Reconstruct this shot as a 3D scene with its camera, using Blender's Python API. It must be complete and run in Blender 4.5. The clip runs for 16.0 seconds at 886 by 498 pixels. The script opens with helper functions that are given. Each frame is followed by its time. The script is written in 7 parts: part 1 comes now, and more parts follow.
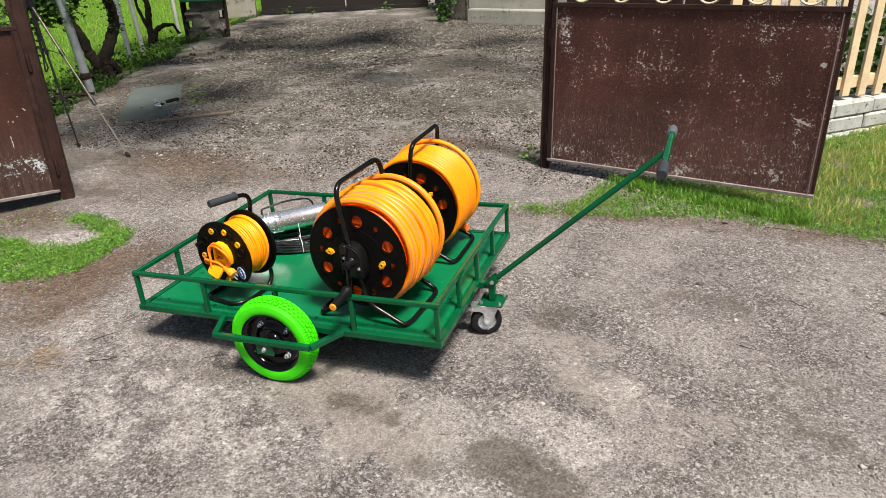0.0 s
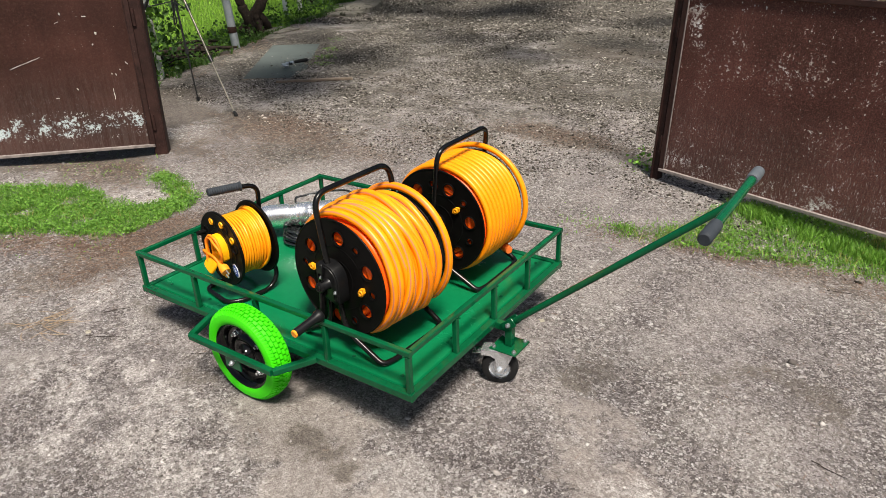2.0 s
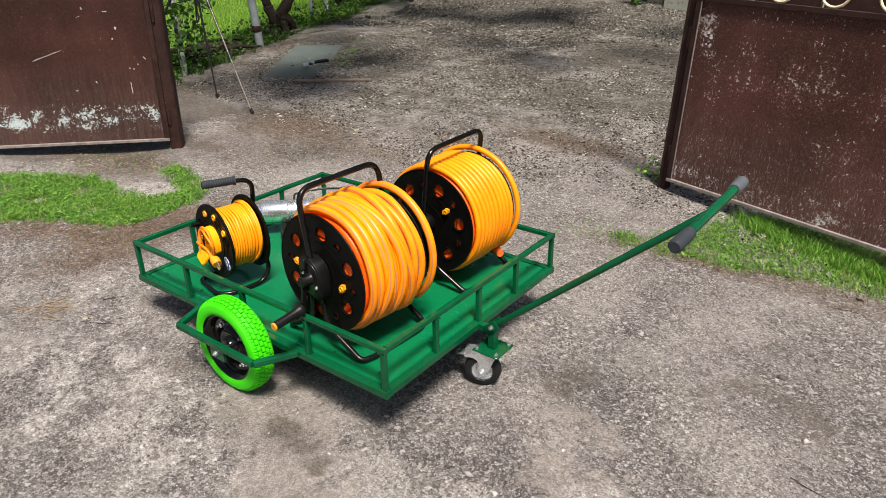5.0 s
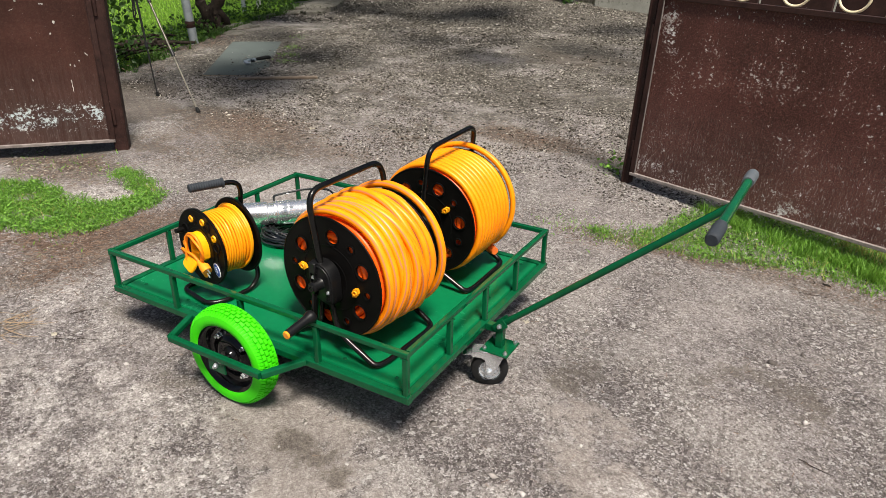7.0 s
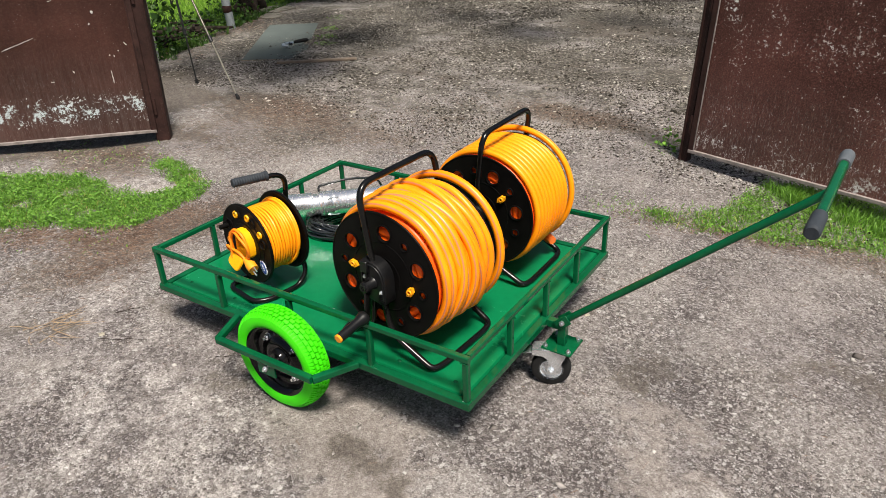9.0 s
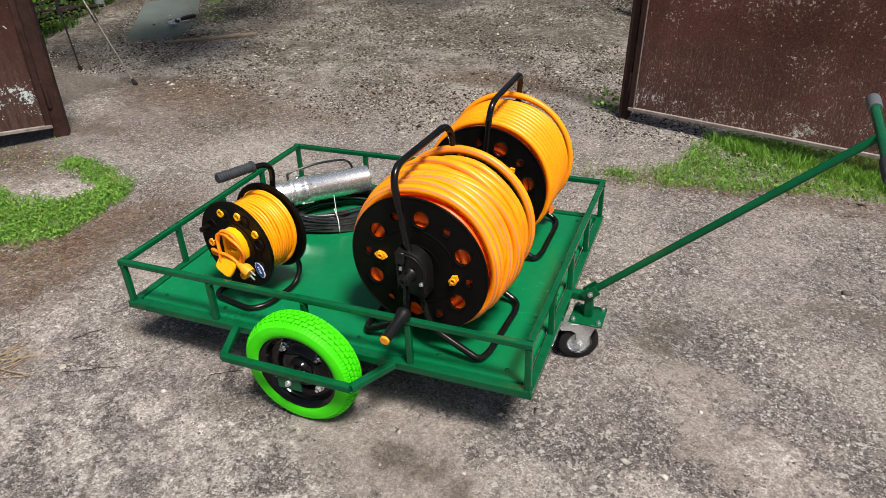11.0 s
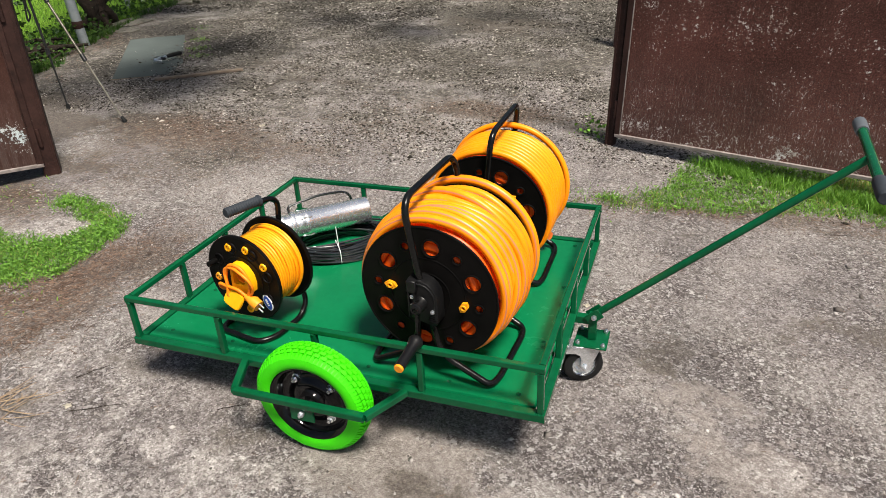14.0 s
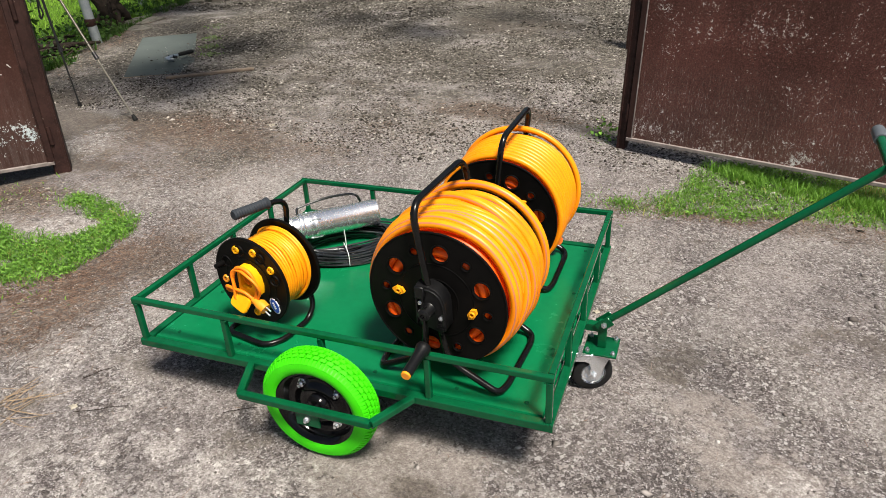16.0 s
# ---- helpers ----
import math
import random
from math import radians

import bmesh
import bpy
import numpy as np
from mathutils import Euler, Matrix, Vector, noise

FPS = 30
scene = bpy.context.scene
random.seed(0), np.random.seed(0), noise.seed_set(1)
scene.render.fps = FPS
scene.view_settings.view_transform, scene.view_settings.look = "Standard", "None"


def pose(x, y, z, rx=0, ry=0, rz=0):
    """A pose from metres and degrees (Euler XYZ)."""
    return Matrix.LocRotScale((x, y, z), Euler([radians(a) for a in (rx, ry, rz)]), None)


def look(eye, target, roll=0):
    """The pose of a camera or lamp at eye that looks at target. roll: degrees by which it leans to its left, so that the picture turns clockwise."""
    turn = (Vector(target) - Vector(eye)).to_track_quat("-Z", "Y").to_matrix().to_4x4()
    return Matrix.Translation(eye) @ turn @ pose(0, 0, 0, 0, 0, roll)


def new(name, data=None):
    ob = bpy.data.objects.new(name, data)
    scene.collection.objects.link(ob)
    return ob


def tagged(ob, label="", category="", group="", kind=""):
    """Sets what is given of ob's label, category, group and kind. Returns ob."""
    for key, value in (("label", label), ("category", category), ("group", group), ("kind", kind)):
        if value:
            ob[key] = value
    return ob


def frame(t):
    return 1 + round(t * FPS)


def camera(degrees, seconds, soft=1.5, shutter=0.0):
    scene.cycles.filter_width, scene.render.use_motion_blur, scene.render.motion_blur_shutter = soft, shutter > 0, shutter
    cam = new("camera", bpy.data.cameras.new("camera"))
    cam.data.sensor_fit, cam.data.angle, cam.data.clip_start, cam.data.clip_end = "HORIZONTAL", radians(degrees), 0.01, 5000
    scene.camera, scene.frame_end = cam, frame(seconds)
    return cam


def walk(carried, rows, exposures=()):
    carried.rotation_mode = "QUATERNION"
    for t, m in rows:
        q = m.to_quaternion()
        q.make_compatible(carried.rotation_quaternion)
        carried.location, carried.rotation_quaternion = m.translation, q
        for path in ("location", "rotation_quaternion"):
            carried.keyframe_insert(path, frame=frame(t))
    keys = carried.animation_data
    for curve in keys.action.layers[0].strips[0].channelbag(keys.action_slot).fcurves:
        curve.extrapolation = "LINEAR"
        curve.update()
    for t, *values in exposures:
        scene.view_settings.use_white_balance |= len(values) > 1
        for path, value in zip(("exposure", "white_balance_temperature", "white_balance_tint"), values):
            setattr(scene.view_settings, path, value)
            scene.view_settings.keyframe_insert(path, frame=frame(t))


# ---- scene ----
cam = camera(65.9, 16.0, soft=0.42)
# the cart stands a little nose-up on the yard: its own frame, and the world's true upright one
LEAN = 0.035
W = Matrix.Translation((0, 0, 0.047)) @ Matrix.Rotation(-LEAN, 4, "Y")
PATH = [
    (0, (0.728, -1.878, 1.406), (0.096, -0.159, 0.602), -3.7),
    (0.5, (0.822, -1.699, 1.397), (0.107, -0.026, 0.567), -1.9),
    (1, (0.937, -1.526, 1.402), (0.1, 0.068, 0.532), -1.4),
    (1.5, (0.942, -1.353, 1.4), (0.05, 0.227, 0.558), -1.1),
    (2, (0.997, -1.247, 1.401), (-0.032, 0.233, 0.535), -1.8),
    (2.5, (1.123, -1.163, 1.403), (0.04, 0.271, 0.526), -0.5),
    (3, (1.155, -1.141, 1.404), (0.001, 0.241, 0.533), -1.9),
    (3.5, (1.15, -1.135, 1.396), (0.057, 0.301, 0.533), -0.6),
    (4, (1.147, -1.135, 1.395), (0.026, 0.275, 0.525), -0.8),
    (4.2, (1.142, -1.136, 1.393), (0.026, 0.279, 0.525), -0.7),
    (6.3, (0.976, -1.287, 1.377), (-0.025, 0.218, 0.52), -0.2),
    (6.5, (0.941, -1.291, 1.372), (-0.015, 0.229, 0.492), 0.5),
    (7, (0.869, -1.297, 1.377), (-0.04, 0.264, 0.519), 0.6),
    (7.5, (0.832, -1.291, 1.375), (-0.093, 0.252, 0.501), 0.4),
    (8, (0.819, -1.237, 1.371), (-0.205, 0.236, 0.488), -0.8),
    (8.5, (0.819, -1.189, 1.371), (-0.22, 0.283, 0.504), -1.2),
    (9, (0.749, -1.203, 1.362), (-0.242, 0.274, 0.447), -2.1),
    (9.2, (0.696, -1.225, 1.351), (-0.242, 0.28, 0.427), -1.8),
    (11.3, (0.278, -1.283, 1.332), (-0.368, 0.325, 0.334), -2.8),
    (11.5, (0.257, -1.308, 1.341), (-0.372, 0.32, 0.363), -2.8),
    (12, (0.22, -1.329, 1.346), (-0.348, 0.334, 0.391), -2.3),
    (12.5, (0.256, -1.312, 1.347), (-0.345, 0.349, 0.409), -3.4),
    (13, (0.27, -1.313, 1.35), (-0.38, 0.34, 0.431), -3.1),
    (13.5, (0.266, -1.306, 1.351), (-0.316, 0.371, 0.431), -1.3),
    (14, (0.261, -1.317, 1.348), (-0.367, 0.341, 0.423), -3.0),
    (14.5, (0.253, -1.313, 1.343), (-0.362, 0.345, 0.409), -2.2),
    (15, (0.252, -1.312, 1.342), (-0.371, 0.35, 0.422), -2.9),
    (15.5, (0.25, -1.299, 1.348), (-0.383, 0.358, 0.424), -2.6),
    (16, (0.252, -1.293, 1.352), (-0.4, 0.356, 0.427), -2.7),
]
walk(cam, [(t, W @ look(eye, target, roll)) for t, eye, target, roll in PATH], [(0.0, 0.78, 6650, 10), (0.5, 0.73, 6650, 10), (9.0, 0.73, 6650, 10), (11.5, 0.61, 6650, 10), (13.0, 0.71, 6650, 10), (16.0, 0.75, 6650, 10)])

# ---- light ----
world = bpy.data.worlds.new("sky")
scene.world = world
world.use_nodes = True
wn = world.node_tree.nodes
sky = wn.new("ShaderNodeTexSky")
sky.sky_type = "NISHITA"
sky.sun_disc = False
sky.sun_elevation = radians(63)
sky.sun_rotation = radians(130)
sky.dust_density = 3.0
world.node_tree.links.new(sky.outputs[0], wn["Background"].inputs[0])
wn["Background"].inputs[1].default_value = 0.052
sun_data = bpy.data.lights.new("sun", "SUN")
sun_data.energy = 4.5
sun_data.angle = radians(13)
sun_data.color = (1.0, 0.95, 0.86)
sun = new("sun", sun_data)
sun.matrix_world = look((3.4, -2.9, 9), (0, 0, 0))

# ---- builders ----
def thing(name, m, label, category, group="", kind=""):
    """An empty at a thing's base that carries its parts."""
    ob = new(name)
    ob.empty_display_size = 0.05
    ob.matrix_world = m
    return tagged(ob, label, category, group, kind)


def finish(name, bm, material, smooth=True, fix=True):
    if fix:
        bmesh.ops.recalc_face_normals(bm, faces=bm.faces)
    me = bpy.data.meshes.new(name)
    bm.to_mesh(me)
    bm.free()
    if smooth:
        me.shade_smooth()
        me.set_sharp_from_angle(angle=radians(38))
    me.materials.append(material)
    return new(name, me)


def part(name, bm, material, parent, label="", smooth=True):
    ob = finish(name, bm, material, smooth)
    ob.parent = parent
    return tagged(ob, label)


def solo(name, bm, material, label, category, m=None, group="", kind="", smooth=True):
    ob = finish(name, bm, material, smooth)
    if m is not None:
        ob.matrix_world = m
    return tagged(ob, label, category, group, kind)


def raw(name, verts, faces, material, smooth=False):
    me = bpy.data.meshes.new(name)
    me.from_pydata(verts, [], faces)
    me.update()
    if smooth:
        me.shade_smooth()
    me.materials.append(material)
    return new(name, me)


def V(*a):
    return Vector(a)


def fillet(pts, rad, n=6, closed=False):
    """The polyline with its corners rounded."""
    pts = [Vector(p) for p in pts]
    out = []
    count = len(pts)
    for i, p in enumerate(pts):
        if not closed and i in (0, count - 1):
            out.append(p)
            continue
        a, b = pts[i - 1] - p, pts[(i + 1) % count] - p
        d = min(rad, a.length * 0.48, b.length * 0.48)
        s, e = p + a.normalized() * d, p + b.normalized() * d
        for k in range(n + 1):
            f = k / n
            out.append(s * (1 - f) ** 2 + p * 2 * f * (1 - f) + e * f * f)
    return out


def ring_profile(r, seg):
    return [(r * math.cos(2 * math.pi * i / seg), r * math.sin(2 * math.pi * i / seg)) for i in range(seg)]


def box_profile(w, h, c):
    """A box section with corners rounded to the radius c."""
    out = []
    for sx, sz, a in ((1, 1, 0), (-1, 1, 90), (-1, -1, 180), (1, -1, 270)):
        arc = [Vector((sx * (w / 2 - c) + c * math.cos(radians(a + k)), sz * (h / 2 - c) + c * math.sin(radians(a + k)))) for k in (0, 30, 60, 90)]
        # one more line of points just inside each flat keeps the flats flat
        first, last = Vector((math.sin(radians(a)), -math.cos(radians(a)))), Vector((math.cos(radians(a + 180)), math.sin(radians(a + 180))))
        out += [arc[0] + first * c * 0.15] + arc + [arc[3] + last * c * 0.15]
    return out


def sweep(bm, pts, profile, closed=False, up=(0, 0, 1), scales=None):
    """A profile drawn along a polyline, with its frame carried along."""
    pts = [Vector(p) for p in pts]
    n = len(pts)
    loops, u = [], None
    for i in range(n):
        if closed:
            t = pts[(i + 1) % n] - pts[i - 1]
        else:
            t = pts[min(i + 1, n - 1)] - pts[max(i - 1, 0)]
        t.normalize()
        if u is None:
            u = Vector(up) - t * t.dot(Vector(up))
            if u.length < 1e-3:
                u = Vector((1, 0, 0)) - t * t.x
        else:
            u = u - t * t.dot(u)
        u.normalize()
        v = t.cross(u)
        k = scales[i] if scales else 1.0
        loops.append([bm.verts.new(pts[i] + v * a * k + u * b * k) for a, b in profile])
    m = len(profile)
    for i in range(n if closed else n - 1):
        a, b = loops[i], loops[(i + 1) % n]
        for j in range(m):
            bm.faces.new((a[j], a[(j + 1) % m], b[(j + 1) % m], b[j]))
    if not closed:
        bm.faces.new(loops[0][::-1])
        bm.faces.new(loops[-1])
    return loops


def tube(bm, pts, r, seg=12, closed=False, scales=None):
    return sweep(bm, pts, ring_profile(r, seg), closed, scales=scales)


def beam(bm, a, b, w, h, c=0.0015, up=(0, 0, 1)):
    return sweep(bm, [a, b], box_profile(w, h, c), up=up)


def lathe(bm, profile, seg=48, centre=(0, 0, 0), closed=False):
    """Profile of (radius, y) turned round the y axis."""
    c = Vector(centre)
    loops = []
    for r, y in profile:
        if r < 1e-6:
            loops.append([bm.verts.new(c + Vector((0, y, 0)))])
        else:
            loops.append([bm.verts.new(c + Vector((r * math.cos(2 * math.pi * i / seg), y, r * math.sin(2 * math.pi * i / seg)))) for i in range(seg)])
    pairs = list(zip(loops, loops[1:])) + ([(loops[-1], loops[0])] if closed else [])
    for a, b in pairs:
        if len(a) == 1 and len(b) == 1:
            continue
        for i in range(seg):
            j = (i + 1) % seg
            if len(a) == 1:
                bm.faces.new((a[0], b[i], b[j]))
            elif len(b) == 1:
                bm.faces.new((a[i], a[j], b[0]))
            else:
                bm.faces.new((a[i], a[j], b[j], b[i]))


def block(bm, lo, hi, bevel=0.0, m=None, seg=1):
    lo, hi = Vector(lo), Vector(hi)
    made = bmesh.ops.create_cube(bm, size=1)["verts"]
    for v in made:
        v.co = Vector([(lo[k] + hi[k]) / 2 + v.co[k] * (hi[k] - lo[k]) for k in range(3)])
    if bevel:
        edges = list({e for v in made for e in v.link_edges})
        before = set(bm.verts) - set(made)
        bmesh.ops.bevel(bm, geom=edges, offset=bevel, segments=seg, profile=0.6, affect="EDGES")
        made = [v for v in bm.verts if v not in before]
    if m is not None:
        bmesh.ops.transform(bm, matrix=m, verts=made)
    return made


def pierced(bm, outline, holes, y0, y1):
    """A sheet in the xz plane with holes through it, from y0 to y1."""
    edges = []
    for loop in [outline] + holes:
        vs = [bm.verts.new((x, y0, z)) for x, z in loop]
        edges += [bm.edges.new((vs[i], vs[(i + 1) % len(vs)])) for i in range(len(vs))]
    faces = [f for f in bmesh.ops.triangle_fill(bm, use_beauty=True, use_dissolve=False, edges=edges)["geom"] if isinstance(f, bmesh.types.BMFace)]
    got = bmesh.ops.extrude_face_region(bm, geom=faces)["geom"]
    for g in got:
        if isinstance(g, bmesh.types.BMVert):
            g.co.y = y1


def circle(cx, cz, r, n):
    return [(cx + r * math.cos(2 * math.pi * i / n), cz + r * math.sin(2 * math.pi * i / n)) for i in range(n)]


def bolt(bm, at, axis, r, height):
    """A hexagon head with a short stud."""
    at, axis = Vector(at), Vector(axis).normalized()
    sweep(bm, [at, at + axis * height], ring_profile(r, 6), up=(0.3, 0.4, 0.86))
    sweep(bm, [at + axis * height, at + axis * height * 2.0], ring_profile(r * 0.5, 8), up=(0.3, 0.4, 0.86))


# ---- materials ----
def shader(name):
    m = bpy.data.materials.new(name)
    m.use_nodes = True
    return m, m.node_tree.nodes, m.node_tree.links, m.node_tree.nodes["Principled BSDF"]


def noise_node(nodes, links, coord, scale, detail=4.0, rough=0.6):
    n = nodes.new("ShaderNodeTexNoise")
    n.inputs["Scale"].default_value = scale
    n.inputs["Detail"].default_value = detail
    n.inputs["Roughness"].default_value = rough
    links.new(coord, n.inputs["Vector"])
    return n.outputs["Fac"]


def ramp(nodes, links, fac, stops):
    r = nodes.new("ShaderNodeValToRGB")
    while len(r.color_ramp.elements) < len(stops):
        r.color_ramp.elements.new(0.5)
    for e, (p, c) in zip(r.color_ramp.elements, stops):
        e.position = p
        e.color = (c, c, c, 1) if isinstance(c, (int, float)) else (*c, 1)
    links.new(fac, r.inputs[0])
    return r.outputs[0]


def mix(nodes, links, fac, a, b, how="MIX"):
    n = nodes.new("ShaderNodeMix")
    n.data_type = "RGBA"
    n.blend_type = how
    for key, value in ((0, fac), (6, a), (7, b)):
        if isinstance(value, (int, float)):
            n.inputs[key].default_value = value
        elif isinstance(value, tuple):
            n.inputs[key].default_value = (*value, 1)
        else:
            links.new(value, n.inputs[key])
    return n.outputs[2]


def calc(nodes, links, how, a, b=0.0, clamp=False):
    n = nodes.new("ShaderNodeMath")
    n.operation = how
    n.use_clamp = clamp
    for key, value in ((0, a), (1, b)):
        if isinstance(value, (int, float)):
            n.inputs[key].default_value = value
        else:
            links.new(value, n.inputs[key])
    return n.outputs[0]


def bumped(nodes, links, bsdf, height, strength, distance=0.002):
    b = nodes.new("ShaderNodeBump")
    b.inputs["Strength"].default_value = strength
    b.inputs["Distance"].default_value = distance
    links.new(height, b.inputs["Height"])
    links.new(b.outputs[0], bsdf.inputs["Normal"])


def surface(name, dark, light, scale=12, rough=(0.4, 0.6), metal=0.0, bump=0.15, fine=90, coat=0.0, spots=None, spec=0.5):
    """Two tones mixed at two sizes, uneven gloss and a fine relief; spots: a third tone in small worn places."""
    m, nodes, links, b = shader(name)
    co = nodes.new("ShaderNodeTexCoord").outputs["Object"]
    big = noise_node(nodes, links, co, scale)
    small = noise_node(nodes, links, co, fine, 3)
    both = calc(nodes, links, "ADD", calc(nodes, links, "MULTIPLY", big, 0.65), calc(nodes, links, "MULTIPLY", small, 0.35))
    col = ramp(nodes, links, both, [(0.32, dark), (0.68, light)])
    if spots:
        tone, size, amount = spots
        worn = ramp(nodes, links, noise_node(nodes, links, co, size, 6, 0.7), [(amount, 0.0), (amount + 0.04, 1.0)])
        col = mix(nodes, links, worn, col, tone)
    links.new(col, b.inputs["Base Color"])
    links.new(ramp(nodes, links, both, [(0.3, rough[0]), (0.7, rough[1])]), b.inputs["Roughness"])
    b.inputs["Metallic"].default_value = metal
    b.inputs["Coat Weight"].default_value = coat
    b.inputs["Specular IOR Level"].default_value = spec
    if bump:
        bumped(nodes, links, b, both, bump)
    return m


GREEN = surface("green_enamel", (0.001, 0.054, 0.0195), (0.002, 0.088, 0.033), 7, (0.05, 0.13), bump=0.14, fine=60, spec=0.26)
# the deck's green is nearly twice as light as the frame's
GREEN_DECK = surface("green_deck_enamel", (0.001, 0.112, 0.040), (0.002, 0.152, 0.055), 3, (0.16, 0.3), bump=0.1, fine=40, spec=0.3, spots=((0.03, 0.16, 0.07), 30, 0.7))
LIME = surface("lime_tyre", (0.034, 0.55, 0.003), (0.050, 0.66, 0.006), 9, (0.42, 0.6), bump=0.1, fine=120, spec=0.25)
BLACK_GLOSS = surface("black_gloss_paint", (0.002, 0.002, 0.0025), (0.006, 0.006, 0.0065), 14, (0.05, 0.11), bump=0.04, spec=0.27)
BLACK_TUBE = surface("black_powder_coat", (0.002, 0.002, 0.002), (0.006, 0.006, 0.006), 20, (0.14, 0.28), bump=0.1, spec=0.3)
BLACK_PLASTIC = surface("black_plastic", (0.002, 0.0018, 0.0018), (0.0045, 0.004, 0.0038), 25, (0.36, 0.55), bump=0.15, fine=220, spec=0.1)
GREY_RUBBER = surface("grey_foam_grip", (0.018, 0.022, 0.028), (0.036, 0.043, 0.052), 30, (0.6, 0.8), bump=0.3, fine=260, spec=0.25)
# the far grip's sunlight is put into its colour, a paler grey
SUNLIT_GRIP = surface("sunlit_grey_grip", (0.06, 0.07, 0.08), (0.095, 0.107, 0.12), 30, (0.5, 0.7), bump=0.2, fine=260)
RUBBER = surface("black_rubber", (0.007, 0.007, 0.0075), (0.016, 0.016, 0.016), 30, (0.6, 0.8), bump=0.2, fine=200, spec=0.2)
ZINC = surface("zinc_plate", (0.5, 0.53, 0.56), (0.76, 0.79, 0.82), 25, (0.22, 0.4), metal=0.9, bump=0.08)
BRIGHT_ZINC = surface("bright_zinc_plate", (0.66, 0.70, 0.73), (0.9, 0.92, 0.94), 25, (0.1, 0.24), metal=0.85, bump=0.06)
STEEL = surface("polished_stainless", (0.88, 0.89, 0.9), (0.97, 0.97, 0.97), 30, (0.22, 0.3), metal=0.92, bump=0.02, fine=160)
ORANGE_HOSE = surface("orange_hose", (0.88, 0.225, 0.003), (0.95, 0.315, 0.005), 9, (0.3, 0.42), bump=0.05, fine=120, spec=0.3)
# the redder look of hose in shade, put into the inner turns' colour
INNER_HOSE = surface("shaded_orange_hose", (0.90, 0.085, 0.004), (0.95, 0.125, 0.006), 9, (0.34, 0.46), bump=0.05, fine=120, spec=0.3)
LEAD = surface("orange_lead", (0.84, 0.19, 0.006), (0.9, 0.25, 0.01), 14, (0.36, 0.5), spec=0.3)
HOSE_END = surface("hose_coupling", (0.72, 0.13, 0.02), (0.82, 0.18, 0.03), 20, (0.35, 0.5))
ORANGE_CABLE = surface("orange_cable", (0.84, 0.27, 0.004), (0.92, 0.36, 0.008), 14, (0.36, 0.5), bump=0.05, spec=0.3)
YELLOW = surface("yellow_plastic", (0.78, 0.33, 0.003), (0.86, 0.42, 0.006), 14, (0.35, 0.5), spec=0.3)
ORANGE_CAP = surface("orange_plastic", (0.78, 0.25, 0.01), (0.85, 0.32, 0.015), 14, (0.4, 0.5))
CLIP = surface("amber_clip", (0.78, 0.28, 0.006), (0.86, 0.36, 0.01), 14, (0.35, 0.5), spec=0.3)
HOUSING = surface("moulded_housing", (0.003, 0.003, 0.0035), (0.007, 0.007, 0.0075), 25, (0.3, 0.45), bump=0.15, fine=220, spec=0.28)
BLUE_LABEL = surface("blue_label", (0.01, 0.05, 0.28), (0.015, 0.07, 0.34), 14, (0.3, 0.4))
WHITE_LABEL = surface("white_plastic", (0.7, 0.71, 0.72), (0.8, 0.8, 0.8), 14, (0.35, 0.5))
CABLE_BLACK = surface("black_cable", (0.010, 0.011, 0.012), (0.024, 0.026, 0.028), 20, (0.1, 0.24), bump=0.05, spec=0.9)
WOOD_OLD = surface("weathered_wood", (0.12, 0.085, 0.06), (0.27, 0.21, 0.16), 18, (0.7, 0.9), bump=0.4, fine=140)
STRAW = surface("dry_straw", (0.19, 0.13, 0.085), (0.42, 0.31, 0.20), 40, (0.6, 0.8), bump=0.2, fine=200, spec=0.2)
WOOD_NEW = surface("raw_pine", (0.55, 0.41, 0.25), (0.72, 0.58, 0.39), 8, (0.5, 0.7), bump=0.2, fine=70, spec=0.25)
BOARD = surface("grey_green_board", (0.066, 0.079, 0.077), (0.10, 0.116, 0.112), 6, (0.65, 0.8), bump=0.15, spec=0.12, spots=((0.16, 0.17, 0.155), 14, 0.66))
BARK = surface("bark", (0.008, 0.006, 0.005), (0.042, 0.031, 0.024), 30, (0.8, 0.95), bump=1.0, fine=120, spec=0.15)
PIPE = surface("galvanised_pipe", (0.24, 0.27, 0.29), (0.40, 0.43, 0.45), 10, (0.4, 0.6), metal=0.3, bump=0.1, spots=((0.10, 0.05, 0.03), 20, 0.66))
WHITE_PIPE = surface("whitewashed_pole", (0.30, 0.31, 0.29), (0.46, 0.46, 0.43), 14, (0.6, 0.8), bump=0.2, spots=((0.15, 0.12, 0.09), 24, 0.62))
STONE = surface("field_stone", (0.075, 0.069, 0.058), (0.21, 0.196, 0.170), 9, (0.8, 0.95), bump=0.8, fine=60, spec=0.2, spots=((0.045, 0.045, 0.028), 12, 0.56))
PIER_STONE = surface("dark_pier_stone", (0.055, 0.050, 0.045), (0.20, 0.185, 0.165), 9, (0.8, 0.95), bump=0.8, fine=60, spec=0.2, spots=((0.30, 0.29, 0.27), 14, 0.62))
BLOCKS = surface("whitewashed_block", (0.28, 0.285, 0.275), (0.50, 0.50, 0.48), 9, (0.8, 0.95), bump=0.6, fine=60, spec=0.2, spots=((0.13, 0.12, 0.10), 16, 0.58))
PLASTER = surface("old_plaster", (0.22, 0.205, 0.17), (0.36, 0.335, 0.28), 3, (0.8, 0.95), bump=0.4, fine=40, spots=((0.12, 0.11, 0.09), 5, 0.58))
